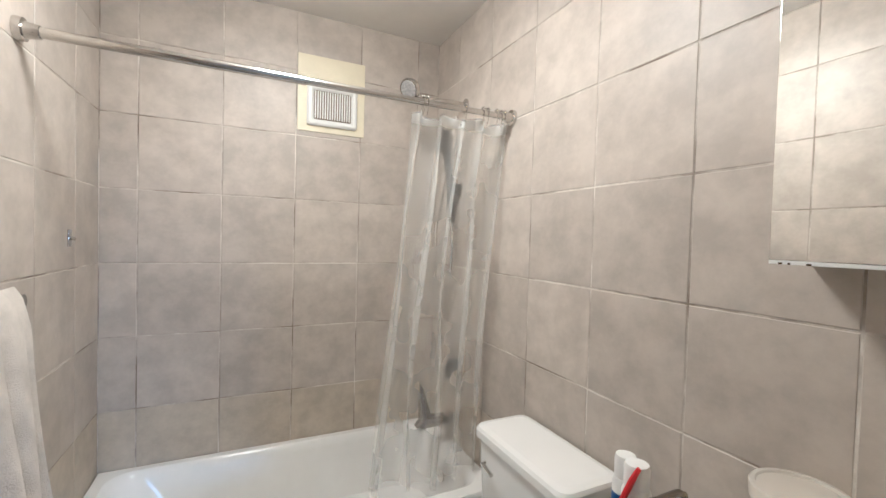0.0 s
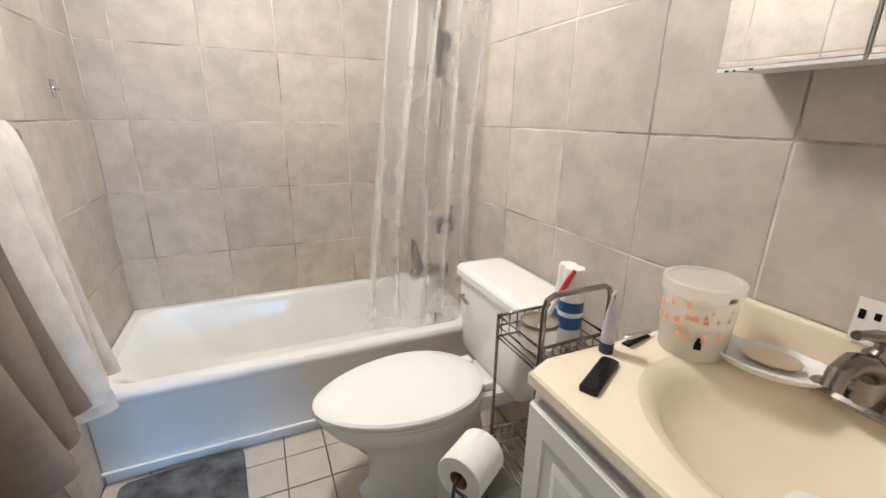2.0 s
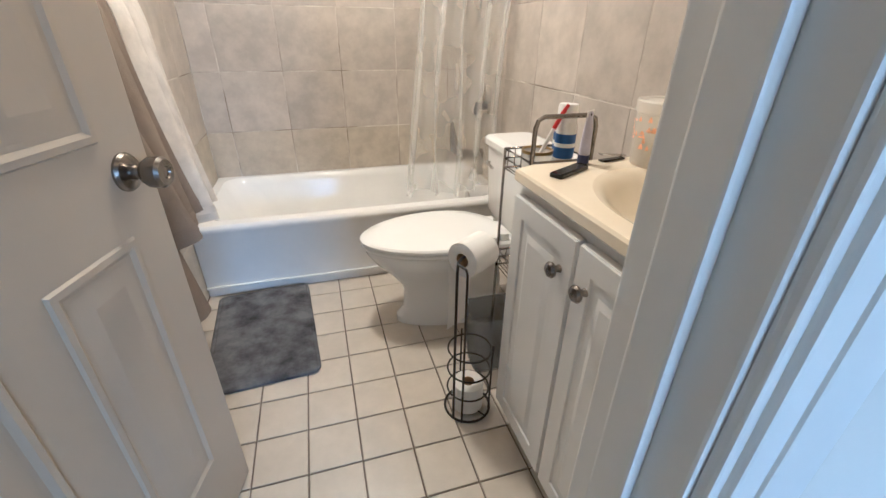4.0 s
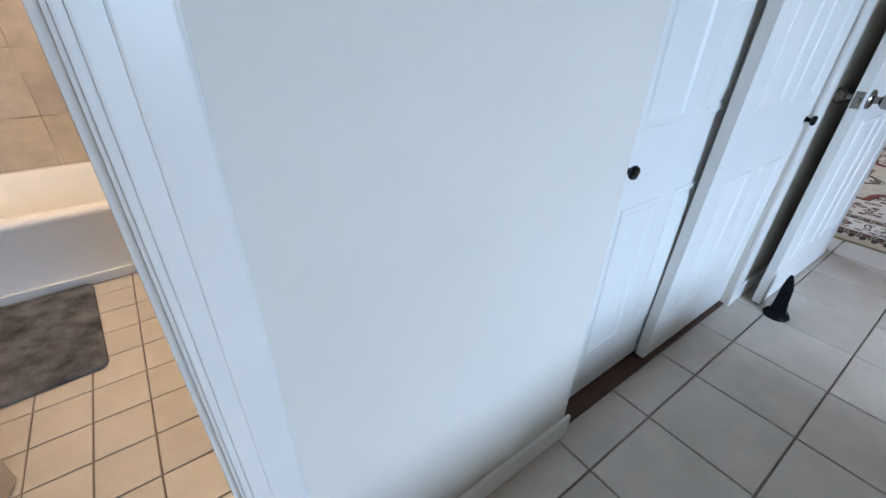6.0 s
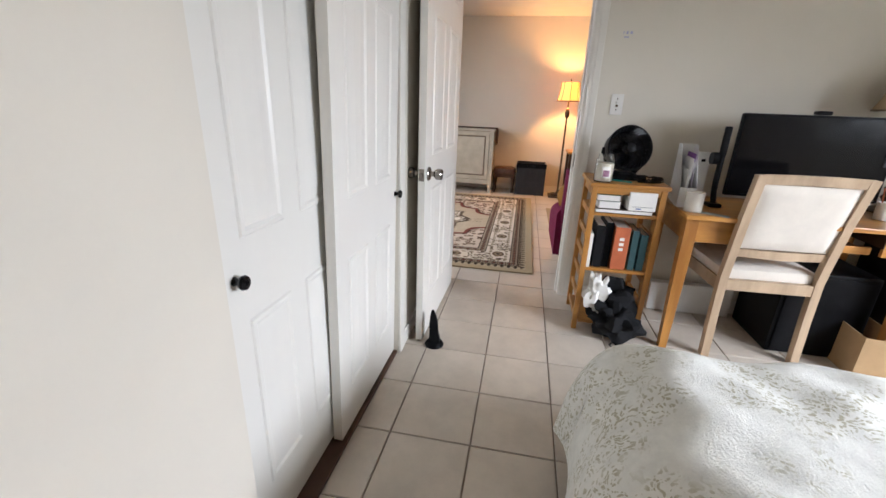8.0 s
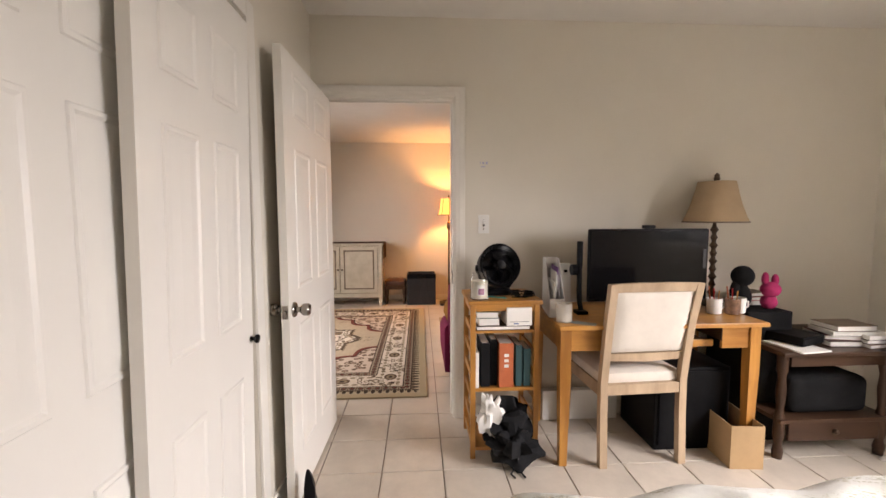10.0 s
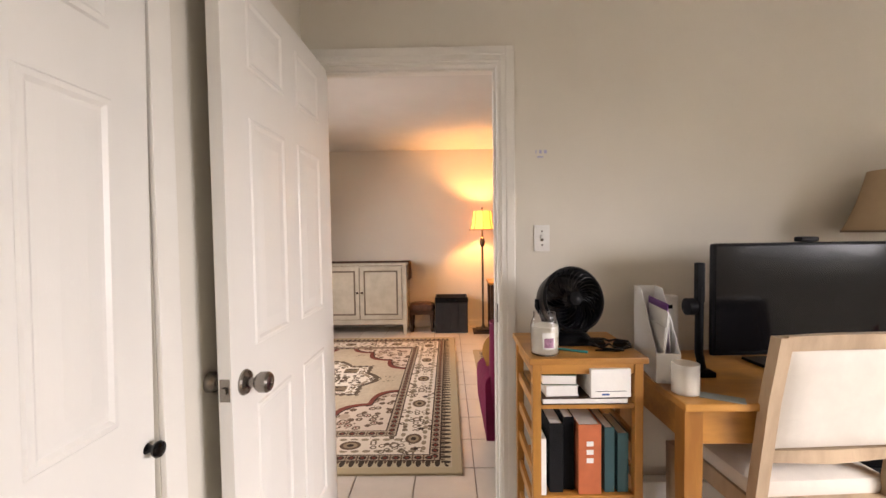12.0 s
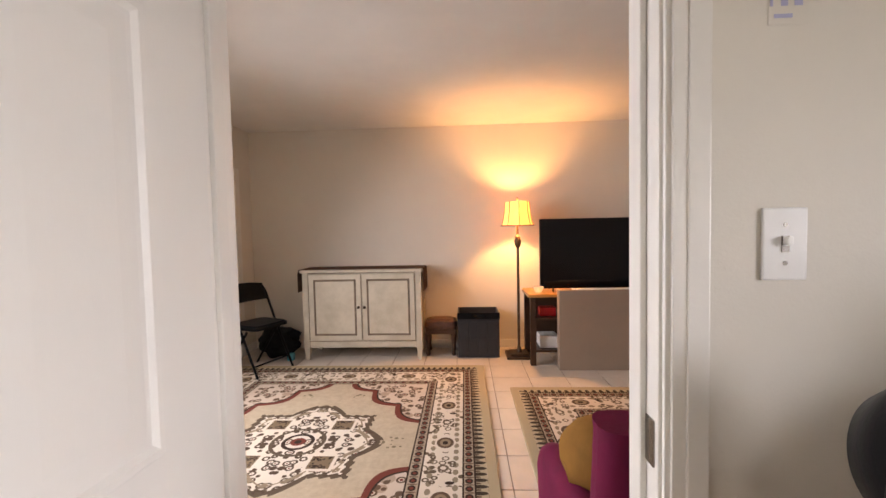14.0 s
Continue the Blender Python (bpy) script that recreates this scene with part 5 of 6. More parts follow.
def desk_things(H):
    top = H + 0.0005
    m = thing("monitor", "large black flat monitor with a slim bezel", "monitor", (2.70, -1.26, top), rz=2)
    part("screen_body", box(-0.012, 0.012, -0.352, 0.352, 0.06, 0.466, 0.012), BLACKP, m)
    part("screen", box(-0.0135, -0.0122, -0.340, 0.340, 0.077, 0.455, 0.0005), BLACKG, m, "dark switched-off screen")
    part("back_bulge", box(0.012, 0.06, -0.20, 0.20, 0.14, 0.40, 0.02), BLACKP, m)
    part("neck", box(0.02, 0.06, -0.05, 0.05, 0.012, 0.20, 0.008), BLACKP, m)
    part("foot", box(-0.08, 0.14, -0.13, 0.13, 0, 0.012, 0.004), BLACKP, m)
    part("webcam", box(-0.018, 0.02, -0.03, 0.035, 0.467, 0.486, 0.008), BLACKP, m, "small black webcam clipped on top")
    part("side_clip", box(-0.02, -0.0125, -0.333, -0.313, 0.24, 0.35, 0.003), GREYP, m)
    a = thing("headset_stand", "black clamp arm with a headset beside the monitor", "headset stand", (2.66, -0.865, top))
    part("foot", box(-0.035, 0.035, -0.03, 0.03, 0, 0.02, 0.005), BLACKP, a)
    part("stem", tube([(0, 0, 0.02), (0.01, 0.006, 0.08), (0, 0.012, 0.14), (0, 0.012, 0.31)], 0.014, 10), BLACKP, a)
    part("bracket", box(-0.012, 0.012, -0.002, 0.026, 0.26, 0.40, 0.005), BLACKP, a)
    part("ear_cup", tube([(0.0, 0.03, 0.245), (0.0, 0.058, 0.245)], 0.030, 18), BLACKP, a)
    r = thing("router_box", "white upright router behind the desk files", "router", (2.83, -0.82, top))
    part("case", box(-0.02, 0.02, -0.045, 0.045, 0, 0.26, 0.006), WHITEP, r)
    part("label_mark", box(-0.0212, -0.0203, -0.02, 0.0, 0.21, 0.225), BLACKP, r)
    f = thing("magazine_file", "white cardboard magazine file holding papers", "magazine file", (2.575, -0.742, top), rz=-8)
    D, W = 0.25, 0.075
    for y in (0, W):
        bm = bmesh.new()
        prof = ((0, 0), (D, 0), (D, 0.30), (D - 0.08, 0.30), (0, 0.10))
        loft([[(x, y - 0.0012, z) for x, z in prof], [(x, y + 0.0012, z) for x, z in prof]], bm=bm)
        part("side", bm, WHITEP, f)
    part("front", box(0, 0.002, 0.0013, W - 0.0013, 0, 0.10), WHITEP, f)
    part("back", box(D - 0.002, D, 0.0013, W - 0.0013, 0, 0.30), WHITEP, f)
    part("bottom", box(0.0021, D - 0.0021, 0.0013, W - 0.0013, 0, 0.002), WHITEP, f)
    for i, (mt, h, y) in enumerate(((PAPER, 0.235, 0.012), (PURPLE, 0.26, 0.028), (PAPER, 0.22, 0.038), (PAPER, 0.24, 0.05), (PAPER, 0.19, 0.06))):
        part("folder" if mt is PURPLE else "paper_sheaf", sheet(lambda u, v: (0.03 + 0.19 * u - 0.02 * v * (i - 1), y + 0.008 * math.sin(v * 2 + i), 0.004 + v * h), 4, 4, 0.002), mt, f)
    g = thing("glass_jar", "frosted glass holder standing on the desk", "jar", (2.50, -0.715, top))
    part("glass", lathe([(0.036, 0), (0.04, 0.003), (0.04, 0.095), (0.037, 0.095), (0.036, 0.006), (0.002, 0.005)], n=28), FROST, g)
    part("filling", lathe([(0.03, 0.007), (0.034, 0.008), (0.034, 0.05), (0.01, 0.052)], n=20), PAPER, g)
    p = thing("card_strip", "thin grey-green card strip lying on the desk", "card", (2.455, -0.80, top), rz=-30)
    part("card", box(-0.025, 0.025, -0.06, 0.06, 0, 0.002, 0.0005), mat("sage_card", (0.30, 0.34, 0.32), 0.6, vary=0.08, bump=0.02), p)
    l = thing("table_lamp", "bronze table lamp with a tan bell shade", "table lamp", (2.84, -1.742, top))
    part("base", lathe([(0.075, 0), (0.078, 0.008), (0.06, 0.02), (0.03, 0.03), (0.018, 0.045)], n=24), BRONZE, l)
    prof = [(0.015, 0.045)]
    for i in range(9):
        z = 0.06 + i * 0.047
        prof += [(0.012, z), (0.024 - 0.004 * (i % 2), z + 0.018), (0.012, z + 0.036)]
    part("stem", lathe(prof + [(0.008, 0.50), (0.008, 0.735)], n=16), BRONZE, l)
    sh = part("shade", lathe([(0.17, 0.497), (0.172, 0.499), (0.152, 0.545), (0.128, 0.615), (0.108, 0.695), (0.099, 0.738), (0.096, 0.738), (0.105, 0.695), (0.125, 0.615), (0.149, 0.545), (0.168, 0.500)], n=36, cap0=False, cap1=False), SHADE_OFF, l, "tan fabric bell lampshade")
    part("shade_trim", lathe([(0.1725, 0.496), (0.1735, 0.504), (0.1695, 0.505)], n=36, cap0=False, cap1=False), GLAZE, sh)
    part("harp", tube([(0, -0.094, 0.727), (0, 0, 0.734), (0, 0.094, 0.727)], 0.003, 6), BRONZE, l)
    part("finial", lathe([(0.008, 0.733), (0.014, 0.745), (0.018, 0.757), (0.012, 0.769), (0.016, 0.777), (0.003, 0.79)], n=14), BRONZE, l)
    for i, (x, y, mm, lab) in enumerate(((2.62, -1.60, PAPER, "white printed mug on the desk"), (2.60, -1.69, mat("brown_mug", (0.25, 0.14, 0.09), 0.3, vary=0.3, scale=40, bump=0), "brown patterned mug on the desk"), (2.63, -1.745, WHITEP, "small white pot on the desk"))):
        c = thing("mug", lab, "mug", (x, y, top))
        part("cup", lathe([(0.030, 0), (0.036, 0.004), (0.038, 0.085), (0.0355, 0.085), (0.033, 0.008), (0.002, 0.007)], n=22), mm, c)
        part("handle", tube([(0, -0.036, 0.068), (0, -0.058, 0.06), (0, -0.06, 0.035), (0, -0.036, 0.022)], 0.005, 8), mm, c)
        if i < 2:
            for k in range(3):
                part("pencil", tube([(0.01 * k - 0.01, 0.008 * k - 0.008, 0.01), (0.02 * k - 0.02, 0.016 * k - 0.01, 0.13 + 0.01 * k)], 0.0035, 6), (OAK, RED, ORANGE)[k], c)


def chair():
    c = thing("upholstered_chair", "weathered ash chair with cream upholstery facing the desk", "chair", (2.44, -1.115, 0), rz=3)
    w = 0.213
    for s in (-1, 1):
        y = s * w
        pts = [(0.0, y, 0.0), (0.012, y, 0.25), (0.015, y, 0.44), (0.0, y * 1.0, 0.55), (-0.030, y * 1.01, 0.75), (-0.075, y * 1.03, 0.955)]
        part("back_leg", loft([[(x - 0.018, yy - 0.019, z), (x + 0.018, yy - 0.019, z), (x + 0.018, yy + 0.019, z), (x - 0.018, yy + 0.019, z)] for x, yy, z in pts]), ASH, c)
        part("front_leg", loft([[(x - i, y * 1.05 - i, z), (x + i, y * 1.05 - i, z), (x + i, y * 1.05 + i, z), (x - i, y * 1.05 + i, z)] for x, z, i in ((0.43, 0, 0.014), (0.42, 0.40, 0.021))]), ASH, c)
        part("side_rail", box(0.033, 0.405, y * 1.02 - 0.012, y * 1.02 + 0.012, 0.365, 0.43, 0.003), ASH, c)
    part("back_rail", box(-0.001, 0.028, -w + 0.02, w - 0.02, 0.375, 0.43, 0.003), ASH, c)
    part("front_rail", box(0.41, 0.435, -w + 0.005, w - 0.005, 0.365, 0.43, 0.003), ASH, c)
    part("seat_cushion", loft([[(x, y, z) for x, y in rrect(0.02 + i, 0.445 - i, -w - 0.01 + i, w + 0.01 - i, 0.04, 5)] for i, z in ((0.004, 0.431), (0, 0.45), (0.004, 0.478), (0.03, 0.492), (0.1, 0.497))]), LINEN, c, "cream upholstered seat")
    def lean(z):
        return -0.030 - (z - 0.75) * 0.22 if z > 0.55 else 0.0
    part("top_rail", loft([[(lean(z) - 0.016, y, z), (lean(z) + 0.016, y, z), (lean(z + 0.045) + 0.016, y, z + 0.045 - 0.004 * abs(y) / w), (lean(z + 0.045) - 0.016, y, z + 0.045)] for y, z in ((-w * 1.02, 0.915), (-0.08, 0.917), (0.08, 0.917), (w * 1.02, 0.915))]), ASH, c)
    part("lower_rail", loft([[(lean(z) - 0.014, y, z), (lean(z) + 0.014, y, z), (lean(z + 0.04) + 0.014, y, z + 0.04), (lean(z + 0.04) - 0.014, y, z + 0.04)] for y, z in ((-w * 1.0, 0.555), (0, 0.55), (w * 1.0, 0.555))]), ASH, c)
    def pad(u, v, k):
        y = (-w + 0.02 + u * (2 * w - 0.04)) * (1 + 0.02 * v)
        z = 0.598 + v * 0.315
        e = min(1, min(u, 1 - u) * 9) * min(1, min(v, 1 - v) * 9)
        return (lean(z) + k * (0.006 + 0.014 * e ** 0.6), y, z)
    part("back_cushion", sheet(lambda u, v: pad(u, v, -1), 14, 14), LINEN, c, "cream upholstered back pad")
    part("back_cushion", sheet(lambda u, v: pad(u, v, 1), 14, 14), LINEN, c, "cream upholstered back pad")


def end_table():
    t = thing("side_table", "dark stained wooden side table with a lower shelf", "table", (2.42, -2.46, 0))
    W, D, H = 0.62, 0.52, 0.585
    part("tabletop", box(-0.02, D, -0.02, W + 0.02, H - 0.025, H, 0.008), DARKW, t)
    for x in (0.01, D - 0.06):
        for y in (0.0, W - 0.05):
            part("leg", lathe([(0.022, 0), (0.026, 0.04), (0.018, 0.08), (0.026, 0.12), (0.026, 0.22), (0.017, 0.26), (0.024, 0.36), (0.018, 0.44), (0.026, 0.48), (0.026, H - 0.0255)], (x + 0.026, y + 0.026, 0), 14), DARKW, t)
    part("lower_shelf", box(0.0, D - 0.01, 0.0, W, 0.20, 0.222, 0.004), DARKW, t)
    dr = part("drawer_front", box(0.012, 0.03, 0.06, W - 0.06, 0.10, 0.199, 0.003), DARKW, t)
    part("knob", blob((0.004, W / 2, 0.15), (0.014, 0.014, 0.014), 12, 8), BRONZE, dr)
    part("apron", box(0.014, 0.03, 0.053, W - 0.053, H - 0.085, H - 0.0255, 0.002), DARKW, t)
    z = H + 0.0005
    rnd = random.Random(3)
    y = -2.28
    zz = z
    for i, (mm, th) in enumerate(((DARKW, 0.03), (mat("maroon_cover", (0.10, 0.03, 0.03), 0.6, vary=0.2, bump=0.05), 0.025), (PAPER, 0.022), (GLAZE, 0.03))):
        book("book", "worn book in a pile on the side table", (2.56 + 0.02 * rnd.random(), y - 0.02 * rnd.random(), zz), (th, 0.19 - 0.01 * i, 0.28 - 0.02 * i), mm, rnd.uniform(-14, 14), lying=True)
        zz += th + 0.0006
    zz = z
    for i in range(3):
        book("book", "paperback with white pages on the side table", (2.50, -2.40, zz), (0.022, 0.12, 0.18), (GLAZE, DARKW, PAPER)[i], rnd.uniform(-10, 10), lying=True)
        zz += 0.0226
    p = thing("paper_stack", "loose white papers on the side table", "papers", (2.50, -1.97, z), rz=8)
    part("sheets", box(-0.11, 0.11, -0.09, 0.09, 0, 0.008, 0.001), PAPER, p)
    k = thing("black_case", "flat black electronics case lying on papers", "case", (2.57, -2.03, z + 0.0085), rz=20)
    part("shell", box(-0.09, 0.09, -0.10, 0.10, 0, 0.05, 0.012), BLACKP, k)
    s = thing("black_bag", "black padded bag on the table's lower shelf", "bag", (2.66, -2.16, 0.2225))
    part("body", box(-0.19, 0.16, -0.22, 0.22, 0, 0.20, 0.05, 4), CLOTHB, s)
    n = thing("storage_unit", "black box standing between the desk and side table", "box", (2.78, -1.93, 0))
    part("case", box(-0.16, 0.16, -0.13, 0.13, 0, 0.745, 0.006), CLOTHB, n)
    for i in range(3):
        book("book", "small book in a pile beside a soft toy", (2.86, -1.99, 0.7455 + i * 0.025), (0.024, 0.13, 0.18), (PAPER, RED, GLAZE)[i], -5 + 9 * i, lying=True)
    toy = thing("soft_toy", "bright pink plush toy sitting on a black box", "soft toy", (2.70, -1.985, 0.746))
    bm = blob((0, 0, 0.05), (0.05, 0.055, 0.055), 16, 10)
    for src in (blob((-0.01, 0, 0.14), (0.055, 0.068, 0.055), 18, 12), blob((0, 0.035, 0.215), (0.022, 0.024, 0.05), 12, 8), blob((0, -0.04, 0.205), (0.022, 0.024, 0.045), 12, 8)):
        me = bpy.data.meshes.new("scratch")
        src.to_mesh(me)
        src.free()
        bm.from_mesh(me)
        bpy.data.meshes.remove(me)
    toy.scale = (0.8, 0.8, 0.8)
    part("plush", bm, PINK, toy)
    t2 = thing("soft_toy", "black plush toy leaning beside the lamp", "soft toy", (2.70, -1.82, 0.746))
    bm = blob((0, 0, 0.07), (0.045, 0.05, 0.075), 16, 10)
    for src in (blob((0.0, 0.0, 0.19), (0.055, 0.06, 0.06), 18, 12), blob((0, 0.04, 0.10), (0.025, 0.028, 0.07), 12, 8)):
        me = bpy.data.meshes.new("scratch")
        src.to_mesh(me)
        src.free()
        bm.from_mesh(me)
        bpy.data.meshes.remove(me)
    part("plush", bm, CLOTHB, t2)


def under_desk():
    b = thing("cardboard_box", "open brown cardboard box on the floor", "box", (2.36, -1.705, 0), rz=-5)
    H, W, D = 0.225, 0.165, 0.34
    for r in ((0, 0.004, 0, W), (D - 0.004, D, 0, W), (0.0041, D - 0.0041, 0, 0.004), (0.0041, D - 0.0041, W - 0.004, W)):
        part("side", box(*r, 0.0045, H), CARDB, b)
    part("bottom", box(0, D, 0, W, 0, 0.0044), CARDB, b)
    c = thing("computer_case", "black computer tower under the desk", "computer", (2.72, -1.45, 0))
    part("case", box(-0.16, 0.22, -0.22, 0.20, 0, 0.46, 0.01), BLACKP, c)
    part("front_panel", box(-0.166, -0.1605, -0.20, 0.18, 0.03, 0.44, 0.002), BLACKP, c)
    h = thing("heater", "pale metal heater panel along the wall", "heater", (2.955, -0.98, 0.0))
    part("body", box(-0.03, 0.025, -0.24, 0.24, 0.0, 0.19, 0.008), WHITEP, h)


def ironing():
    b = thing("ironing_board", "folded-out ironing board with white tube legs", "ironing board", (2.28, -2.48, 0))
    part("board", loft([[(x, y, z) for x, y in rrect(-0.16, 0.16, -0.35, 0.12, 0.12, 6)] for z in (0.585, 0.61)]), BLUEL, b, "dark blue padded board")
    part("leg", tube([(0.12, 0.09, 0.0), (-0.04, -0.05, 0.30), (-0.1, -0.16, 0.585)], 0.011, 10), WHITEP, b)
    part("leg", tube([(-0.1, 0.02, 0.0), (0.0, -0.06, 0.30), (0.05, -0.2, 0.585)], 0.011, 10), WHITEP, b)
    s = thing("spray_bottle", "blue spray bottle with a white nozzle", "bottle", (2.34, -2.47, 0.6105))
    part("body", lathe([(0.034, 0), (0.038, 0.01), (0.038, 0.10), (0.016, 0.15), (0.014, 0.17)], n=20), mat("blue_clear", (0.05, 0.2, 0.5), 0.2, vary=0.05, bump=0), s)
    part("nozzle", box(-0.05, 0.02, -0.012, 0.012, 0.17, 0.205, 0.006), WHITEP, s)


def wall_fittings():
    s = thing("light_switch", "white toggle light switch plate on the wall", "light switch", (XD, -0.376, 1.231))
    part("plate", box(-0.006, -0.0005, -0.034, 0.034, -0.057, 0.057, 0.003), WHITEP, s)
    part("toggle_slot", box(-0.0072, -0.0062, -0.006, 0.006, -0.013, 0.013), NICKEL, s)
    part("toggle", box(-0.018, -0.0064, -0.0045, 0.0045, -0.002, 0.012, 0.002), WHITEP, s)
    for z in (-0.03, 0.03):
        part("screw", tube([(-0.0062, 0, z), (-0.0072, 0, z)], 0.0035, 10), NICKEL, s)
    n = thing("wall_note", "small white paper note with faint blue writing", "note", (XD, -0.379, 1.592))
    part("paper", box(-0.0014, -0.0006, -0.030, 0.030, -0.024, 0.024), PAINT, n)
    for i, (a, b) in enumerate(((0.028, 0.024), (0.012, 0.002), (-0.008, -0.02))):
        part("stroke", box(-0.0026, -0.002, b, a, 0.004, 0.018), mat("faint_ink", (0.45, 0.45, 0.62), 0.7, vary=0.1, bump=0) if i == 0 else bpy.data.materials["faint_ink"], n)
    part("stroke", box(-0.0026, -0.002, -0.005, 0.022, -0.014, -0.008), bpy.data.materials["faint_ink"], n)
    d = thing("door_stopper", "black rubber wedge door stop propping the door", "door stop", (2.175, 0.491, 0), rz=10)
    part("foot", lathe([(0.048, 0), (0.05, 0.006), (0.042, 0.02), (0.02, 0.034), (0.01, 0.04)], n=20), BLACKP, d)
    part("grip", loft([[(x - a, y - a * 1.15, z), (x + a, y - a * 1.15, z), (x + a, y + a * 1.15, z), (x - a, y + a * 1.15, z)] for x, y, z, a in ((0, 0, 0.028, 0.026), (0.0, 0.004, 0.08, 0.020), (0.004, 0.006, 0.13, 0.019), (0.010, 0.010, 0.17, 0.012), (0.014, 0.013, 0.195, 0.004))]), BLACKP, d)


bed(); bookcase(); shelf_things(); desk_things(desk()); chair(); end_table(); under_desk(); ironing(); wall_fittings()


# ---- living room ----
def rug_material(name, W, L):
    """A woven oriental rug: banded border, flowered field and a medallion; W across x, L across y, from the middle."""
    m = mat(name, (0.42, 0.335, 0.235), 0.95, vary=0.08, scale=30, fine=500, bump=0.6, spec=0.1)
    n, l = m.node_tree.nodes, m.node_tree.links
    p = n["Principled BSDF"]
    field = p.inputs["Base Color"].links[0].from_socket
    tc = n.new("ShaderNodeTexCoord")
    sep = n.new("ShaderNodeSeparateXYZ")
    l.new(tc.outputs["Object"], sep.inputs[0])
    def math_(op, a, b=None, c=None):
        k = n.new("ShaderNodeMath")
        k.operation = op
        for i, v in enumerate((a, b, c)):
            if v is None:
                continue
            if isinstance(v, (int, float)):
                k.inputs[i].default_value = v
            else:
                l.new(v, k.inputs[i])
        return k.outputs[0]
    ax, ay = math_("ABSOLUTE", sep.outputs[0]), math_("ABSOLUTE", sep.outputs[1])
    ex, ey = math_("SUBTRACT", W / 2, ax), math_("SUBTRACT", L / 2, ay)
    edge = math_("MINIMUM", ex, ey)
    def mirror(k):
        c = n.new("ShaderNodeCombineXYZ")
        l.new(ax, c.inputs[0])
        l.new(ay, c.inputs[1])
        c.inputs[2].default_value = k
        return c.outputs[0]
    def spots(scale, lo, hi, k=0.0, feature="F1"):
        v = n.new("ShaderNodeTexVoronoi")
        v.inputs["Scale"].default_value = scale
        v.inputs["Randomness"].default_value = 0.75
        l.new(mirror(k), v.inputs["Vector"])
        return math_("MULTIPLY", math_("GREATER_THAN", v.outputs["Distance"], lo), math_("LESS_THAN", v.outputs["Distance"], hi))
    def wave(scale, lo, k=0.0):
        v = n.new("ShaderNodeTexNoise")
        v.inputs["Scale"].default_value, v.inputs["Detail"].default_value = scale, 1.5
        l.new(mirror(k), v.inputs["Vector"])
        return math_("GREATER_THAN", v.outputs["Fac"], lo)
    def band(a, b):
        return math_("MULTIPLY", math_("GREATER_THAN", edge, a), math_("LESS_THAN", edge, b))
    def over(fac, under, colour):
        k = n.new("ShaderNodeMixRGB")
        l.new(fac, k.inputs[0])
        l.new(under, k.inputs[1]) if not isinstance(under, tuple) else None
        k.inputs[2].default_value = (*colour, 1)
        return k.outputs[0]
    DARK, CREAM, BROWN, RUST = (0.042, 0.026, 0.018), (0.62, 0.535, 0.43), (0.115, 0.072, 0.045), (0.16, 0.042, 0.028)
    c = field
    # leaf sprays scattered in the field
    c = over(math_("MULTIPLY", spots(3.6, 0.0, 0.27, 1.0), spots(26, 0.0, 0.36, 2.0)), c, (0.19, 0.15, 0.095))
    # scalloped corner fields with a russet outline
    slope = math_("ADD", math_("DIVIDE", ax, (W / 2 - 0.385)), math_("DIVIDE", ay, (L / 2 - 0.315)))
    scallop = math_("MULTIPLY", math_("ABSOLUTE", math_("SINE", math_("MULTIPLY", math_("SUBTRACT", ax, ay), 6.5))), 0.13)
    off = math_("SUBTRACT", math_("ADD", slope, scallop), 1.12)
    inc = math_("GREATER_THAN", off, 0.0)
    c = over(inc, c, (0.52, 0.42, 0.33))
    c = over(math_("MULTIPLY", inc, spots(7, 0.0, 0.30, 6.0)), c, (0.36, 0.27, 0.20))
    c = over(math_("MULTIPLY", inc, spots(17, 0.27, 0.47, 5.0)), c, BROWN)
    c = over(math_("MULTIPLY", inc, spots(17, 0.0, 0.17, 5.0)), c, RUST)
    c = over(math_("LESS_THAN", math_("ABSOLUTE", off), 0.034), c, RUST)
    c = over(math_("LESS_THAN", math_("ABSOLUTE", math_("SUBTRACT", off, 0.044)), 0.011), c, DARK)
    # medallion: a square with pointed bosses on its four sides
    def rect(hx, hy):
        return math_("MAXIMUM", math_("DIVIDE", ax, hx), math_("DIVIDE", ay, hy))
    boss = math_("ADD", math_("MAXIMUM", math_("DIVIDE", ax, 0.49), math_("DIVIDE", ay, 0.48)), math_("MULTIPLY", math_("POWER", math_("MINIMUM", ax, ay), 2.0), 9.0))
    ripple = math_("MULTIPLY", math_("SINE", math_("MULTIPLY", math_("ADD", ax, math_("MULTIPLY", ay, 1.07)), 95.0)), 0.022)
    rad = math_("ADD", math_("MINIMUM", rect(0.34, 0.375), boss), ripple)
    inside = math_("LESS_THAN", rad, 1.0)
    c = over(math_("LESS_THAN", math_("ABSOLUTE", math_("SUBTRACT", rad, 1.0)), 0.055), c, (0.10, 0.07, 0.045))
    c = over(math_("LESS_THAN", rad, 0.95), c, CREAM)
    c = over(math_("MULTIPLY", inside, spots(19, 0.26, 0.47, 3.0)), c, (0.085, 0.055, 0.036))
    c = over(math_("MULTIPLY", inside, spots(19, 0.0, 0.13, 3.0)), c, RUST)
    c = over(math_("LESS_THAN", math_("ABSOLUTE", math_("SUBTRACT", rad, 0.87)), 0.022), c, (0.24, 0.18, 0.12))
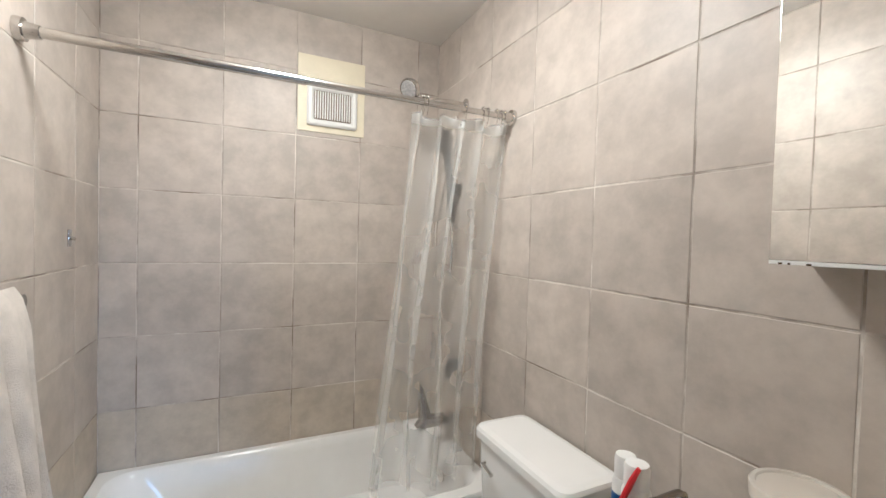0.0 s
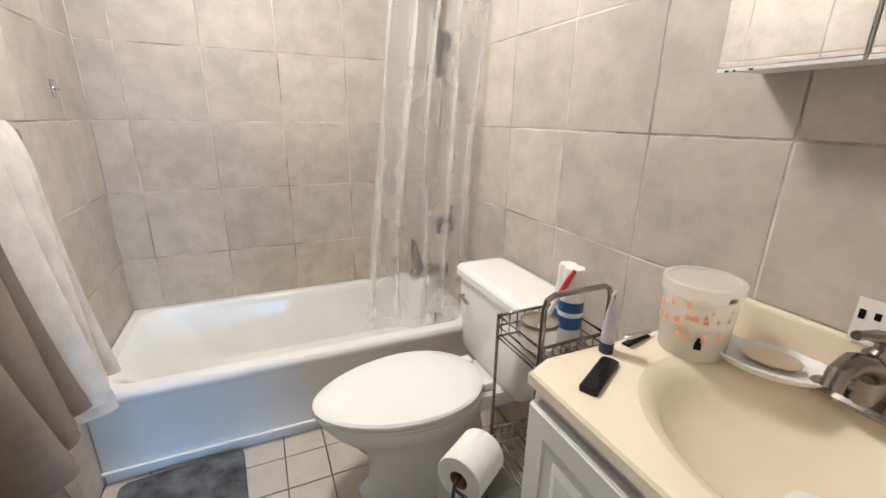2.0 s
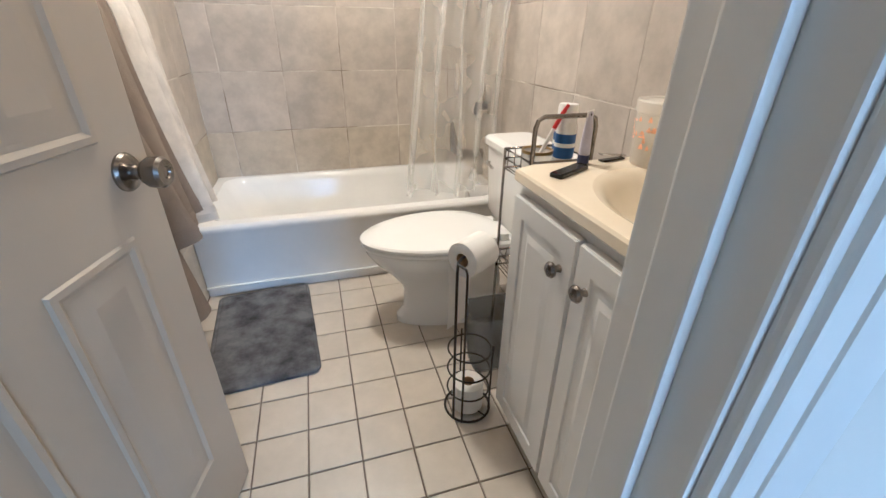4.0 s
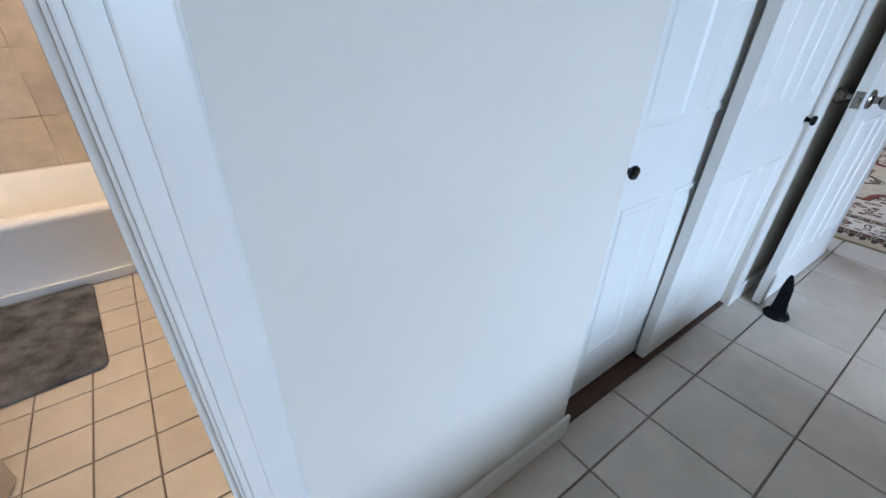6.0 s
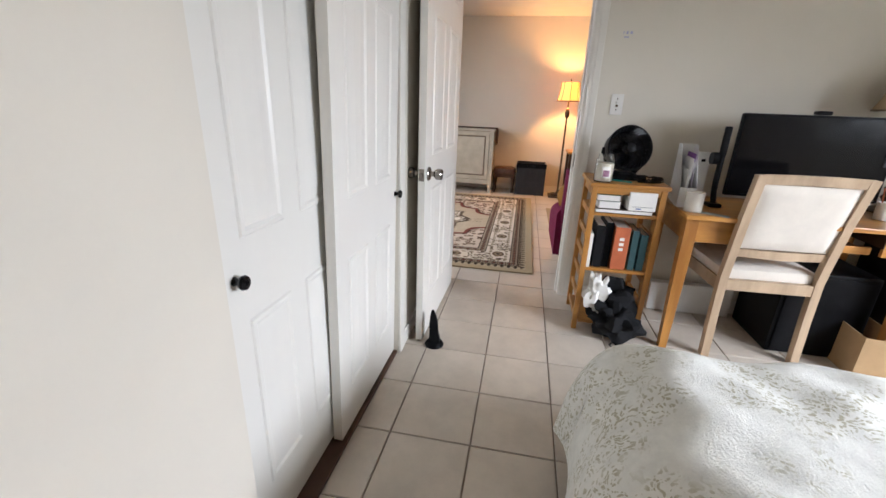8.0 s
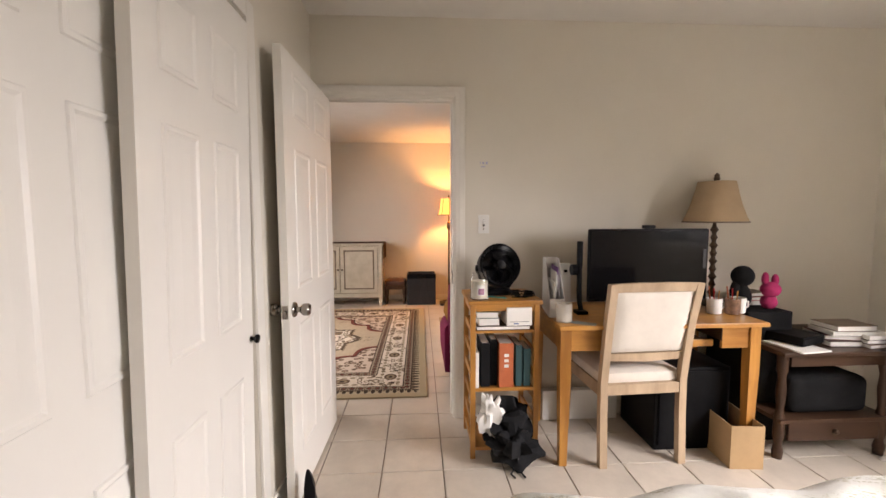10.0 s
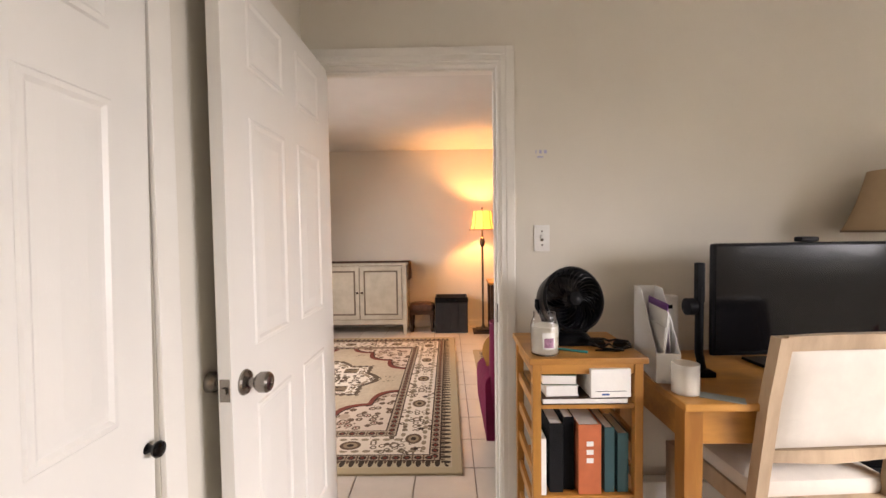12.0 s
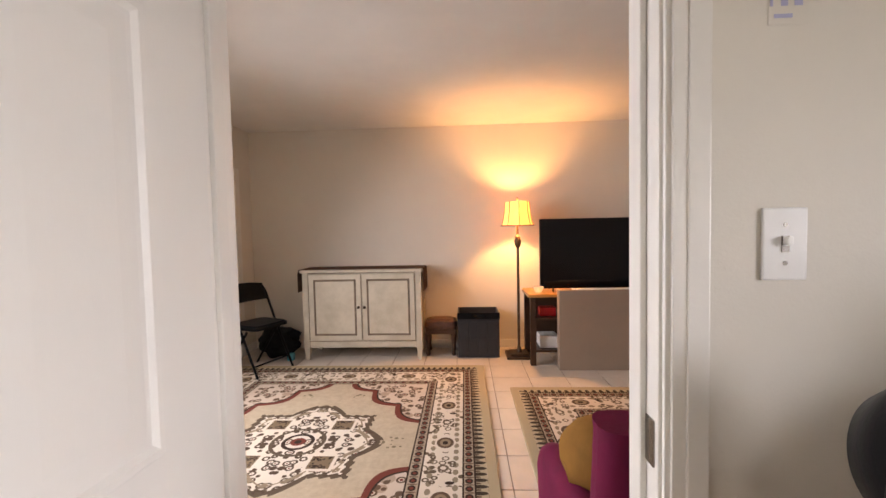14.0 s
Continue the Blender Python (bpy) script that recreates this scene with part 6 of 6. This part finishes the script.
    sq = math_("MAXIMUM", math_("ABSOLUTE", math_("SUBTRACT", ax, 0.217)), math_("ABSOLUTE", math_("SUBTRACT", ay, 0.213)))
    c = over(math_("LESS_THAN", sq, 0.082), c, CREAM)
    c = over(math_("LESS_THAN", sq, 0.062), c, (0.18, 0.125, 0.075))
    c = over(math_("MULTIPLY", math_("LESS_THAN", sq, 0.055), spots(38, 0.25, 0.5, 4.0)), c, DARK)
    r0 = math_("POWER", math_("ADD", math_("MULTIPLY", ax, ax), math_("MULTIPLY", ay, ay)), 0.5)
    for at, wd, col in ((0.155, 0.011, (0.10, 0.07, 0.045)), (0.085, 0.012, DARK), (0.0, 0.045, RUST), (0.0, 0.022, DARK)):
        c = over(math_("LESS_THAN", math_("ABSOLUTE", math_("SUBTRACT", r0, at)), wd), c, col)
    # border bands, from the field outwards
    side = math_("LESS_THAN", ex, ey)
    along = math_("ADD", math_("MULTIPLY", side, ay), math_("MULTIPLY", math_("SUBTRACT", 1.0, side), ax))
    def cell(pitch, shift=0.0):
        return math_("SUBTRACT", math_("PINGPONG", math_("ADD", along, shift), pitch / 2), 0.0)
    def oval(u, hu, v, hv):
        return math_("LESS_THAN", math_("ADD", math_("POWER", math_("DIVIDE", u, hu), 2.0), math_("POWER", math_("DIVIDE", v, hv), 2.0)), 1.0)
    def from_(v):
        return math_("ABSOLUTE", math_("SUBTRACT", edge, v))
    def both(f, g):
        return math_("MULTIPLY", f, g)
    for a, b in ((0.40, 0.468), (0.122, 0.182)):
        mid = (a + b) / 2
        c = over(band(a, b), c, (0.34, 0.265, 0.19))
        c = over(both(band(a, b), oval(cell(0.062), 0.022, from_(mid), 0.020)), c, DARK)
        c = over(both(band(a, b), oval(cell(0.062), 0.011, from_(mid), 0.010)), c, RUST)
        c = over(both(band(a, b), oval(cell(0.062, 0.031), 0.005, from_(mid), 0.026)), c, BROWN)
    main = band(0.182, 0.40)
    c = over(main, c, CREAM)
    c = over(both(main, oval(cell(0.066), 0.024, from_(0.355), 0.015)), c, (0.24, 0.19, 0.13))
    c = over(both(main, oval(cell(0.066, 0.033), 0.024, from_(0.222), 0.015)), c, (0.24, 0.19, 0.13))
    c = over(both(main, both(spots(22, 0.28, 0.46, 7.0), math_("GREATER_THAN", cell(0.52), 0.10))), c, (0.12, 0.085, 0.055))
    c = over(both(main, oval(cell(0.52), 0.075, from_(0.288), 0.062)), c, CREAM)
    c = over(both(main, oval(cell(0.52), 0.062, from_(0.288), 0.050)), c, BROWN)
    c = over(both(main, oval(cell(0.52), 0.042, from_(0.288), 0.032)), c, (0.26, 0.19, 0.12))
    c = over(both(main, oval(cell(0.52), 0.020, from_(0.288), 0.016)), c, DARK)
    c = over(both(main, oval(cell(0.52, 0.13), 0.014, from_(0.25), 0.024)), c, DARK)
    c = over(both(main, oval(cell(0.52, 0.26), 0.030, from_(0.288), 0.030)), c, (0.14, 0.10, 0.065))
    c = over(both(main, oval(cell(0.52, 0.26), 0.016, from_(0.288), 0.016)), c, CREAM)
    c = over(band(0.060, 0.122), c, (0.42, 0.345, 0.23))
    c = over(both(band(0.060, 0.122), oval(cell(0.052), 0.015, from_(0.100), 0.040)), c, (0.05, 0.035, 0.024))
    c = over(both(band(0.085, 0.122), oval(cell(0.052, 0.026), 0.008, from_(0.115), 0.022)), c, BROWN)
    for a in (0.122, 0.182, 0.40, 0.468):
        c = over(band(a - 0.0045, a + 0.0045), c, DARK)
    c = over(band(-1, 0.058), c, (0.40, 0.32, 0.20))
    l.new(c, p.inputs["Base Color"])
    return m


def rug(name, label, x0, x1, y0, y1):
    r = thing(name, label, "rug", ((x0 + x1) / 2, (y0 + y1) / 2, 0))
    w, h = (x1 - x0) / 2, (y1 - y0) / 2
    part("weave", loft([[(x, y, z) for x, y in rrect(-w + i, w - i, -h + i, h - i, 0.01, 2)] for i, z in ((0.0, 0.0005), (0.0, 0.009), (0.003, 0.012))]), rug_material(name + "_weave", 2 * w, 2 * h), r)


def dresser():
    d = thing("sideboard", "antique cream two-door sideboard with dark glazed edges", "cabinet", (6.30, 0.553, 0))
    W, D, H = 1.175, 0.42, 0.90
    part("body", box(0.012, D, 0.03, W - 0.03, 0.13, H - 0.03, 0.003), DRESS, d)
    part("top", box(-0.015, D, -0.02, W + 0.02, H - 0.0295, H, 0.006), DRESS, d)
    for y in (0.0, W - 0.055):
        for x in (0.0, D - 0.05):
            part("leg", loft([[(x + i, y + i, z), (x + 0.05, y + i, z), (x + 0.05, y + 0.055 - i, z), (x + i, y + 0.055 - i, z)] for i, z in ((0.012, 0), (0.0, 0.13), (0.0, H - 0.030))]), DRESS, d)
    part("bottom_rail", box(0.004, 0.0115, 0.056, W - 0.056, 0.13, 0.19, 0.002), DRESS, d)
    part("glaze_line", box(0.0025, 0.0038, 0.056, W - 0.056, 0.190, 0.194), GLAZE, d)
    part("glaze_line", box(0.0085, 0.0115, 0.056, W - 0.056, H - 0.036, H - 0.0305), GLAZE, d)
    for y0, y1, ky in ((0.062, W / 2 - 0.003, W / 2 - 0.03), (W / 2 + 0.003, W - 0.062, W / 2 + 0.03)):
        door = part("door", box(-0.006, 0.0115, y0, y1, 0.20, H - 0.045, 0.003), DRESS, d)
        rings = []
        for i, x in ((0.05, -0.0062), (0.054, -0.010), (0.062, -0.010), (0.07, -0.0065)):
            rings.append([(x, y0 + i, 0.20 + i), (x, y1 - i, 0.20 + i), (x, y1 - i, H - 0.045 - i), (x, y0 + i, H - 0.045 - i)])
        part("moulding", loft(rings, False, False), GLAZE, door, "dark glazed moulding")
        part("panel", box(-0.0068, -0.0062, y0 + 0.066, y1 - 0.066, 0.266, H - 0.111), DRESS, door)
        part("knob", blob((-0.02, ky, 0.53), (0.014, 0.014, 0.014), 14, 10), BRONZE, door, "bronze knob")
        for e in (y0, y1 - 0.003):
            part("edge_wear", box(-0.0066, -0.0061, e, e + 0.003, 0.21, H - 0.055), GLAZE, door)
    r = thing("table_runner", "brown fringed cloth runner over the sideboard", "cloth", (6.45, 1.1405, H + 0.0005))
    def f(u, v):
        s = -0.83 + 1.66 * u
        y = max(-0.6175, min(0.6175, s))
        z = 0.004 - max(0, abs(s) - 0.6095)
        x = -0.17 + 0.34 * v + (0.02 * math.sin(v * 9) if abs(s) > 0.63 else 0)
        return (x, y + (0.006 * math.sin(v * 13 + 1) if abs(s) > 0.63 else 0), z)
    part("cloth", sheet(f, 90, 24, 0.003), RUNNER, r)


def footstool():
    s = thing("footstool", "carved brown leather footstool by the wall", "stool", (6.42, 0.215, 0))
    part("cushion", loft([[(x, y, z) for x, y in rrect(0.0 + i, 0.26 - i, 0.0 + i, 0.33 - i, 0.05, 5)] for i, z in ((0.01, 0.27), (0.0, 0.30), (0.01, 0.345), (0.05, 0.365))]), LEATHER, s)
    part("apron", box(0.012, 0.248, 0.012, 0.318, 0.22, 0.2695, 0.006), DARKW, s)
    for x in (0.035, 0.225):
        for y in (0.035, 0.295):
            part("leg", lathe([(0.018, 0), (0.024, 0.02), (0.015, 0.07), (0.024, 0.15), (0.028, 0.2195)], (x, y, 0), 12), DARKW, s)


def crate():
    c = thing("folding_crate", "black folding plastic crate with a hand hole", "crate", (6.37, -0.205, 0))
    W, D, H = 0.41, 0.33, 0.445
    for nm, r in (("side", (0, 0.012, 0, W, 0.01, H)), ("side", (D - 0.012, D, 0, W, 0.01, H)), ("side", (0.0125, D - 0.0125, 0, 0.012, 0.01, H)), ("side", (0.0125, D - 0.0125, W - 0.012, W, 0.01, H))):
        part(nm, box(*r, b=0.003), GREYP, c)
    part("bottom", box(0.0, D, 0.0, W, 0, 0.0098, 0.002), GREYP, c)
    part("top_rim", box(-0.008, 0.0, -0.004, W + 0.004, H - 0.06, H + 0.004, 0.003), BLACKP, c)
    for i in range(4):
        y = 0.03 + i * 0.094
        for j in range(2):
            part("moulded_panel", box(-0.006, -0.0005, y, y + 0.08, 0.04 + j * 0.17, 0.19 + j * 0.17, 0.003), GREYP, c)
    part("hand_hole", box(-0.0095, -0.0082, W / 2 - 0.06, W / 2 + 0.06, H - 0.045, H - 0.015, 0.0005), BLACKG, c)


def floor_lamp():
    l = thing("floor_lamp", "bronze floor lamp with a glowing cream shade", "floor lamp", (6.42, -0.40, 0))
    part("base", box(-0.13, 0.13, -0.13, 0.13, 0, 0.022, 0.006), BRONZE, l)
    part("base_step", box(-0.09, 0.09, -0.09, 0.09, 0.0222, 0.045, 0.008), BRONZE, l)
    part("pole", lathe([(0.028, 0.045), (0.02, 0.08), (0.013, 0.11), (0.013, 1.08), (0.028, 1.10), (0.034, 1.15), (0.022, 1.18), (0.03, 1.19), (0.012, 1.21), (0.009, 1.32)], n=16), BRONZE, l)
    sm = bpy.data.materials.new("lit_shade")
    sm.use_nodes = True
    n, k = sm.node_tree.nodes, sm.node_tree.links
    p = n["Principled BSDF"]
    p.inputs["Base Color"].default_value, p.inputs["Roughness"].default_value = (0.80, 0.62, 0.36, 1), 0.9
    p.inputs["Emission Color"].default_value, p.inputs["Emission Strength"].default_value = (1.0, 0.50, 0.12, 1), 0.9
    tr = n.new("ShaderNodeBsdfTranslucent")
    tr.inputs[0].default_value = (0.85, 0.55, 0.2, 1)
    mx = n.new("ShaderNodeMixShader")
    mx.inputs[0].default_value = 0.25
    k.new(p.outputs[0], mx.inputs[1])
    k.new(tr.outputs[0], mx.inputs[2])
    k.new(mx.outputs[0], n["Material Output"].inputs[0])
    sh = part("shade", lathe([(0.152, 1.30), (0.150, 1.305), (0.135, 1.36), (0.122, 1.44), (0.116, 1.53), (0.114, 1.53), (0.120, 1.44), (0.133, 1.36), (0.148, 1.306)], n=8, cap0=False, cap1=False), sm, l, "lit cream panelled shade")
    for i in range(8):
        a = 2 * math.pi * i / 8
        part("shade_rib", tube([((r + 0.002) * math.cos(a), (r + 0.002) * math.sin(a), z) for r, z in ((0.152, 1.30), (0.135, 1.36), (0.122, 1.44), (0.116, 1.53))], 0.003, 6), GLAZE, sh)
    part("shade_skirt", lathe([(0.158, 1.294), (0.172, 1.292), (0.154, 1.302)], n=24, cap0=False, cap1=False), GLAZE, sh)
    part("finial", lathe([(0.004, 1.53), (0.012, 1.56), (0.003, 1.58)], n=12), BRONZE, l)
    part("spider", tube([(-0.114, 0, 1.528), (0, 0, 1.532), (0.114, 0, 1.528)], 0.003, 6), BRONZE, l)


def television():
    s = thing("media_stand", "brown wooden media stand with open shelves", "tv stand", (6.12, -1.75, 0))
    W, D, H = 1.28, 0.42, 0.665
    part("top", box(-0.02, D, -0.02, W + 0.02, H - 0.03, H, 0.004), OAK, s)
    for y in (0, W - 0.05):
        for x in (0, D - 0.05):
            part("post", box(x, x + 0.05, y, y + 0.05, 0, H - 0.0305, 0.003), DARKW, s)
    for z in (0.12, 0.42):
        part("shelf", box(0.01, D - 0.005, 0.0505, W - 0.0505, z, z + 0.022, 0.002), DARKW, s)
    part("back_panel", box(D - 0.012, D - 0.004, 0.051, W - 0.051, 0.142, H - 0.031), DARKW, s)
    r = thing("red_box", "red packet lying on the media stand shelf", "box", (6.20, -0.66, 0.4425))
    part("packet", box(0, 0.12, -0.06, 0.09, 0, 0.08, 0.01), RED, r)
    b = thing("paper_box", "grey paper stack on the lower media shelf", "papers", (6.20, -0.66, 0.1425))
    part("stack", box(0, 0.2, -0.08, 0.09, 0, 0.11, 0.004), PAPER, b)
    c = thing("glass_candle", "small clear glass dish on the media stand", "dish", (6.22, -0.56, H + 0.0005))
    part("bowl", lathe([(0.03, 0), (0.045, 0.03), (0.05, 0.055), (0.047, 0.055), (0.04, 0.03), (0.002, 0.006)], n=20), FROST, c)
    t = thing("television", "large flat black television on splayed feet", "television", (6.33, -1.172, H + 0.0005))
    part("panel", box(-0.015, 0.03, -0.575, 0.575, 0.02, 0.688, 0.006), BLACKP, t)
    part("screen", box(-0.0165, -0.0152, -0.568, 0.568, 0.03, 0.681), BLACKG, t, "dark glossy screen")
    for y in (-0.45, 0.45):
        part("foot", tube([(0.0, y, 0.05), (-0.09, y + 0.02, 0.006)], 0.007, 8), BLACKP, t)
        part("foot", tube([(0.0, y, 0.05), (0.09, y + 0.02, 0.006)], 0.007, 8), BLACKP, t)
    f = thing("flat_carton", "large flat brown cardboard carton leaning on the stand", "carton", (5.985, -1.925, 0))
    part("carton", box(0, 0.09, 0, 1.225, 0, 0.715, 0.005), GREYB, f)
    part("paper", box(0.01, 0.08, 0.55, 1.1, 0.7155, 0.722, 0.001), PAPER, f, "white papers on top")


def folding_chair():
    c = thing("folding_chair", "black metal folding chair with a padded seat", "chair", (6.02, 2.06, 0), rz=248)
    for s in (-1, 1):
        y = s * 0.20
        part("front_leg", tube([(0.23, y, 0.0), (0.02, y, 0.44), (-0.10, y, 0.72), (-0.13, y * 0.9, 0.78)], 0.011, 8), BLACKP, c)
        part("rear_leg", tube([(-0.22, y * 0.88, 0.0), (0.08, y * 0.88, 0.40)], 0.011, 8), BLACKP, c)
    part("seat", loft([[(x, y, z) for x, y in rrect(-0.15 + i, 0.22 - i, -0.19 + i, 0.19 - i, 0.06, 5)] for i, z in ((0.0, 0.42), (0, 0.445), (0.02, 0.46))]), BLACKP, c)
    part("backrest", sheet(lambda u, v: (-0.075 - 0.06 * v - 0.03 * math.sin(math.pi * u), -0.20 + 0.40 * u, 0.64 + 0.15 * v + 0.02 * math.sin(math.pi * u) * v), 14, 6, 0.012), BLACKP, c)
    part("stretcher", tube([(0.18, -0.2, 0.11), (0.18, 0.2, 0.11)], 0.008, 8), BLACKP, c)
    b = thing("black_bin", "dark bag on the floor by the sideboard", "bag", (6.45, 2.05, 0))
    part("body", blob((0, 0, 0.15), (0.15, 0.2, 0.15), 22, 14, 0.4, 5), CLOTHB, b)
    k = thing("blue_box", "small turquoise packet on the floor", "packet", (6.32, 1.875, 0))
    part("packet", box(-0.03, 0.03, -0.03, 0.03, 0, 0.07, 0.006), mat("turquoise_packet", (0.05, 0.25, 0.30), 0.5, vary=0.1, bump=0.03), k)


def armchair():
    a = thing("armchair", "magenta velvet armchair with a mustard cushion", "armchair", (3.22, -0.935, 0))
    part("seat_base", box(0.10, 0.74, 0.10, 0.70, 0.17, 0.40, 0.04, 3), MAGENTA, a)
    part("back", loft([[(x + d, y, z) for x, y in rrect(0.0, 0.13, 0.04, 0.76, 0.05, 5)] for d, z in ((0.09, 0.18), (0.05, 0.45), (0.01, 0.70), (0.0, 0.785), (0.01, 0.805))]), MAGENTA, a)
    for y in (0.02, 0.68):
        part("arm", loft([[(x, y + q[0], q[1]) for q in [(0.05 + 0.055 * math.cos(t), 0.43 - s + 0.06 * math.sin(t)) for t in [2 * math.pi * i / 16 for i in range(10)]] + [(-0.0, 0.18), (0.10, 0.18)]] for x, s in ((0.08, -0.04), (0.35, 0.0), (0.62, 0.03), (0.70, 0.06), (0.73, 0.10))]), MAGENTA, a)
    for x in (0.13, 0.69):
        for y in (0.09, 0.71):
            part("leg", lathe([(0.013, 0), (0.022, 0.169)], (x, y, 0), 10), BLACKP, a)
    c = thing("cushion", "mustard brown cushion on the armchair", "cushion", (3.60, -0.34, 0.405), rz=0)
    part("pillow", blob((0, 0, 0.14), (0.12, 0.17, 0.14), 24, 16, 0.15, 9), MUSTARD, c)


rug("rug", "large oriental rug with a beige field and brown border", 3.30, 6.11, -0.03, 2.32)
rug("rug", "second oriental rug with a cream patterned border", 4.15, 5.57, -2.2, -0.215)
dresser(); footstool(); crate(); floor_lamp(); television(); folding_chair(); armchair()
side = thing("side_door_trim", "white door casing in the living room corner", "trim", (0, 0, 0))
tagged(side, kind="structure")
part("casing", box(5.55, 6.42, YL - 0.018, YL - 0.0005, 1.86, 1.94, 0.004), TRIM, side)
part("casing", box(6.42, 6.50, YL - 0.018, YL - 0.0005, 0, 1.94, 0.004), TRIM, side)
part("slab", box(5.55, 6.419, YL - 0.010, YL - 0.0005, 0.01, 1.859, 0.002), DOOR, side)


# ---- tiles ----
tile_shapes = {}


def tile_mesh(name, w, h, d, material):
    """One tile with eased edges: w by h, its face d above the bed; lies in x and y."""
    key = (name, round(w, 3), round(h, 3))
    if key not in tile_shapes:
        e = 0.0016
        pts = [(s * (w / 2 - i), t * (h / 2 - i), z) for i, z in ((0, 0), (0, d - e), (e, d)) for s, t in ((-1, -1), (1, -1), (1, 1), (-1, 1))]
        fs = [(8, 9, 10, 11)] + [(k * 4 + i, k * 4 + (i + 1) % 4, k * 4 + 4 + (i + 1) % 4, k * 4 + 4 + i) for k in (0, 1) for i in range(4)]
        me = bpy.data.meshes.new(name)
        me.from_pydata(pts, [], fs)
        me.materials.append(material)
        tile_shapes[key] = me
    return tile_shapes[key]


def lines(lo, hi, first, pitch):
    k = math.ceil((lo - first) / pitch - 1e-6)
    cuts = [lo]
    while first + k * pitch < hi - 0.012:
        if first + k * pitch > lo + 0.012:
            cuts.append(first + k * pitch)
        k += 1
    return cuts + [hi]


def lay(parent, us, vs, place, gap, d, pick, name="tile", keep=lambda u, v: True, seed=1):
    rnd = random.Random(seed)
    for u0, u1 in zip(us, us[1:]):
        for v0, v1 in zip(vs, vs[1:]):
            uc, vc = (u0 + u1) / 2, (v0 + v1) / 2
            if not keep(uc, vc):
                continue
            material = pick(uc, vc)
            ob = new(name, tile_mesh(material.name, u1 - u0 - gap, v1 - v0 - gap, d, material))
            ob.parent = parent
            ob.matrix_world = place(uc, vc) @ pose(0, 0, rnd.uniform(-0.0004, 0.0004), rnd.uniform(-0.12, 0.12), rnd.uniform(-0.12, 0.12), 0)


def pick_wall(u, v):
    return WTILE_LOW if v < 0.616 else WTILE


rows = lines(0.0, 2.45, 0.616, 0.3110)
G = 0.0045
lay(wall_back, lines(XL, XR, -0.2115, 0.3130), rows, lambda u, v: pose(u, YB + 0.005, v, 90, 0, 0), G, 0.005, pick_wall, seed=1)
lay(wall_right, lines(YW, YB, 1.632, 0.3105), rows, lambda u, v: pose(XR + 0.005, u, v, 90, 0, -90), G, 0.005, pick_wall, seed=2)
lay(wall_left, lines(YW, YB, 1.63, 0.3105), rows, lambda u, v: pose(XL - 0.005, u, v, 90, 0, 90), G, 0.005, pick_wall, seed=3)
lay(floor_bath, lines(XL, XR, -0.0585, 0.1535), lines(YF + 0.06, 2.42, 1.363, 0.1555), lambda u, v: pose(u, v, -0.006), 0.005, 0.006, lambda u, v: BTILE, seed=4)
lay(floor_bed, lines(-0.77, XD + 0.06, 1.842, 0.3055), lines(-2.95, YF + 0.059, 0.216, 0.3090), lambda u, v: pose(u, v, -0.006), 0.006, 0.006, lambda u, v: FTILE, seed=5)

# the living room's tiles, joined
pts, fs = [], []
us, vs = lines(XD + 0.061, XF, 1.842, 0.3055), lines(YR, YL, 0.216, 0.3090)
for u0, u1 in zip(us, us[1:]):
    for v0, v1 in zip(vs, vs[1:]):
        k = len(pts)
        for i, z in ((0.003, -0.006), (0.003, -0.0016), (0.0045, 0.0)):
            pts += [(u0 + i, v0 + i, z), (u1 - i, v0 + i, z), (u1 - i, v1 - i, z), (u0 + i, v1 - i, z)]
        fs += [(k + 8, k + 9, k + 10, k + 11)] + [(k + j * 4 + i, k + j * 4 + (i + 1) % 4, k + j * 4 + 4 + (i + 1) % 4, k + j * 4 + 4 + i) for j in (0, 1) for i in range(4)]
me = bpy.data.meshes.new("tiles")
me.from_pydata(pts, [], fs)
me.materials.append(FTILE_LR)
tl = new("tiles", me)
tl.parent = floor_living
tagged(tl, kind="stuff")
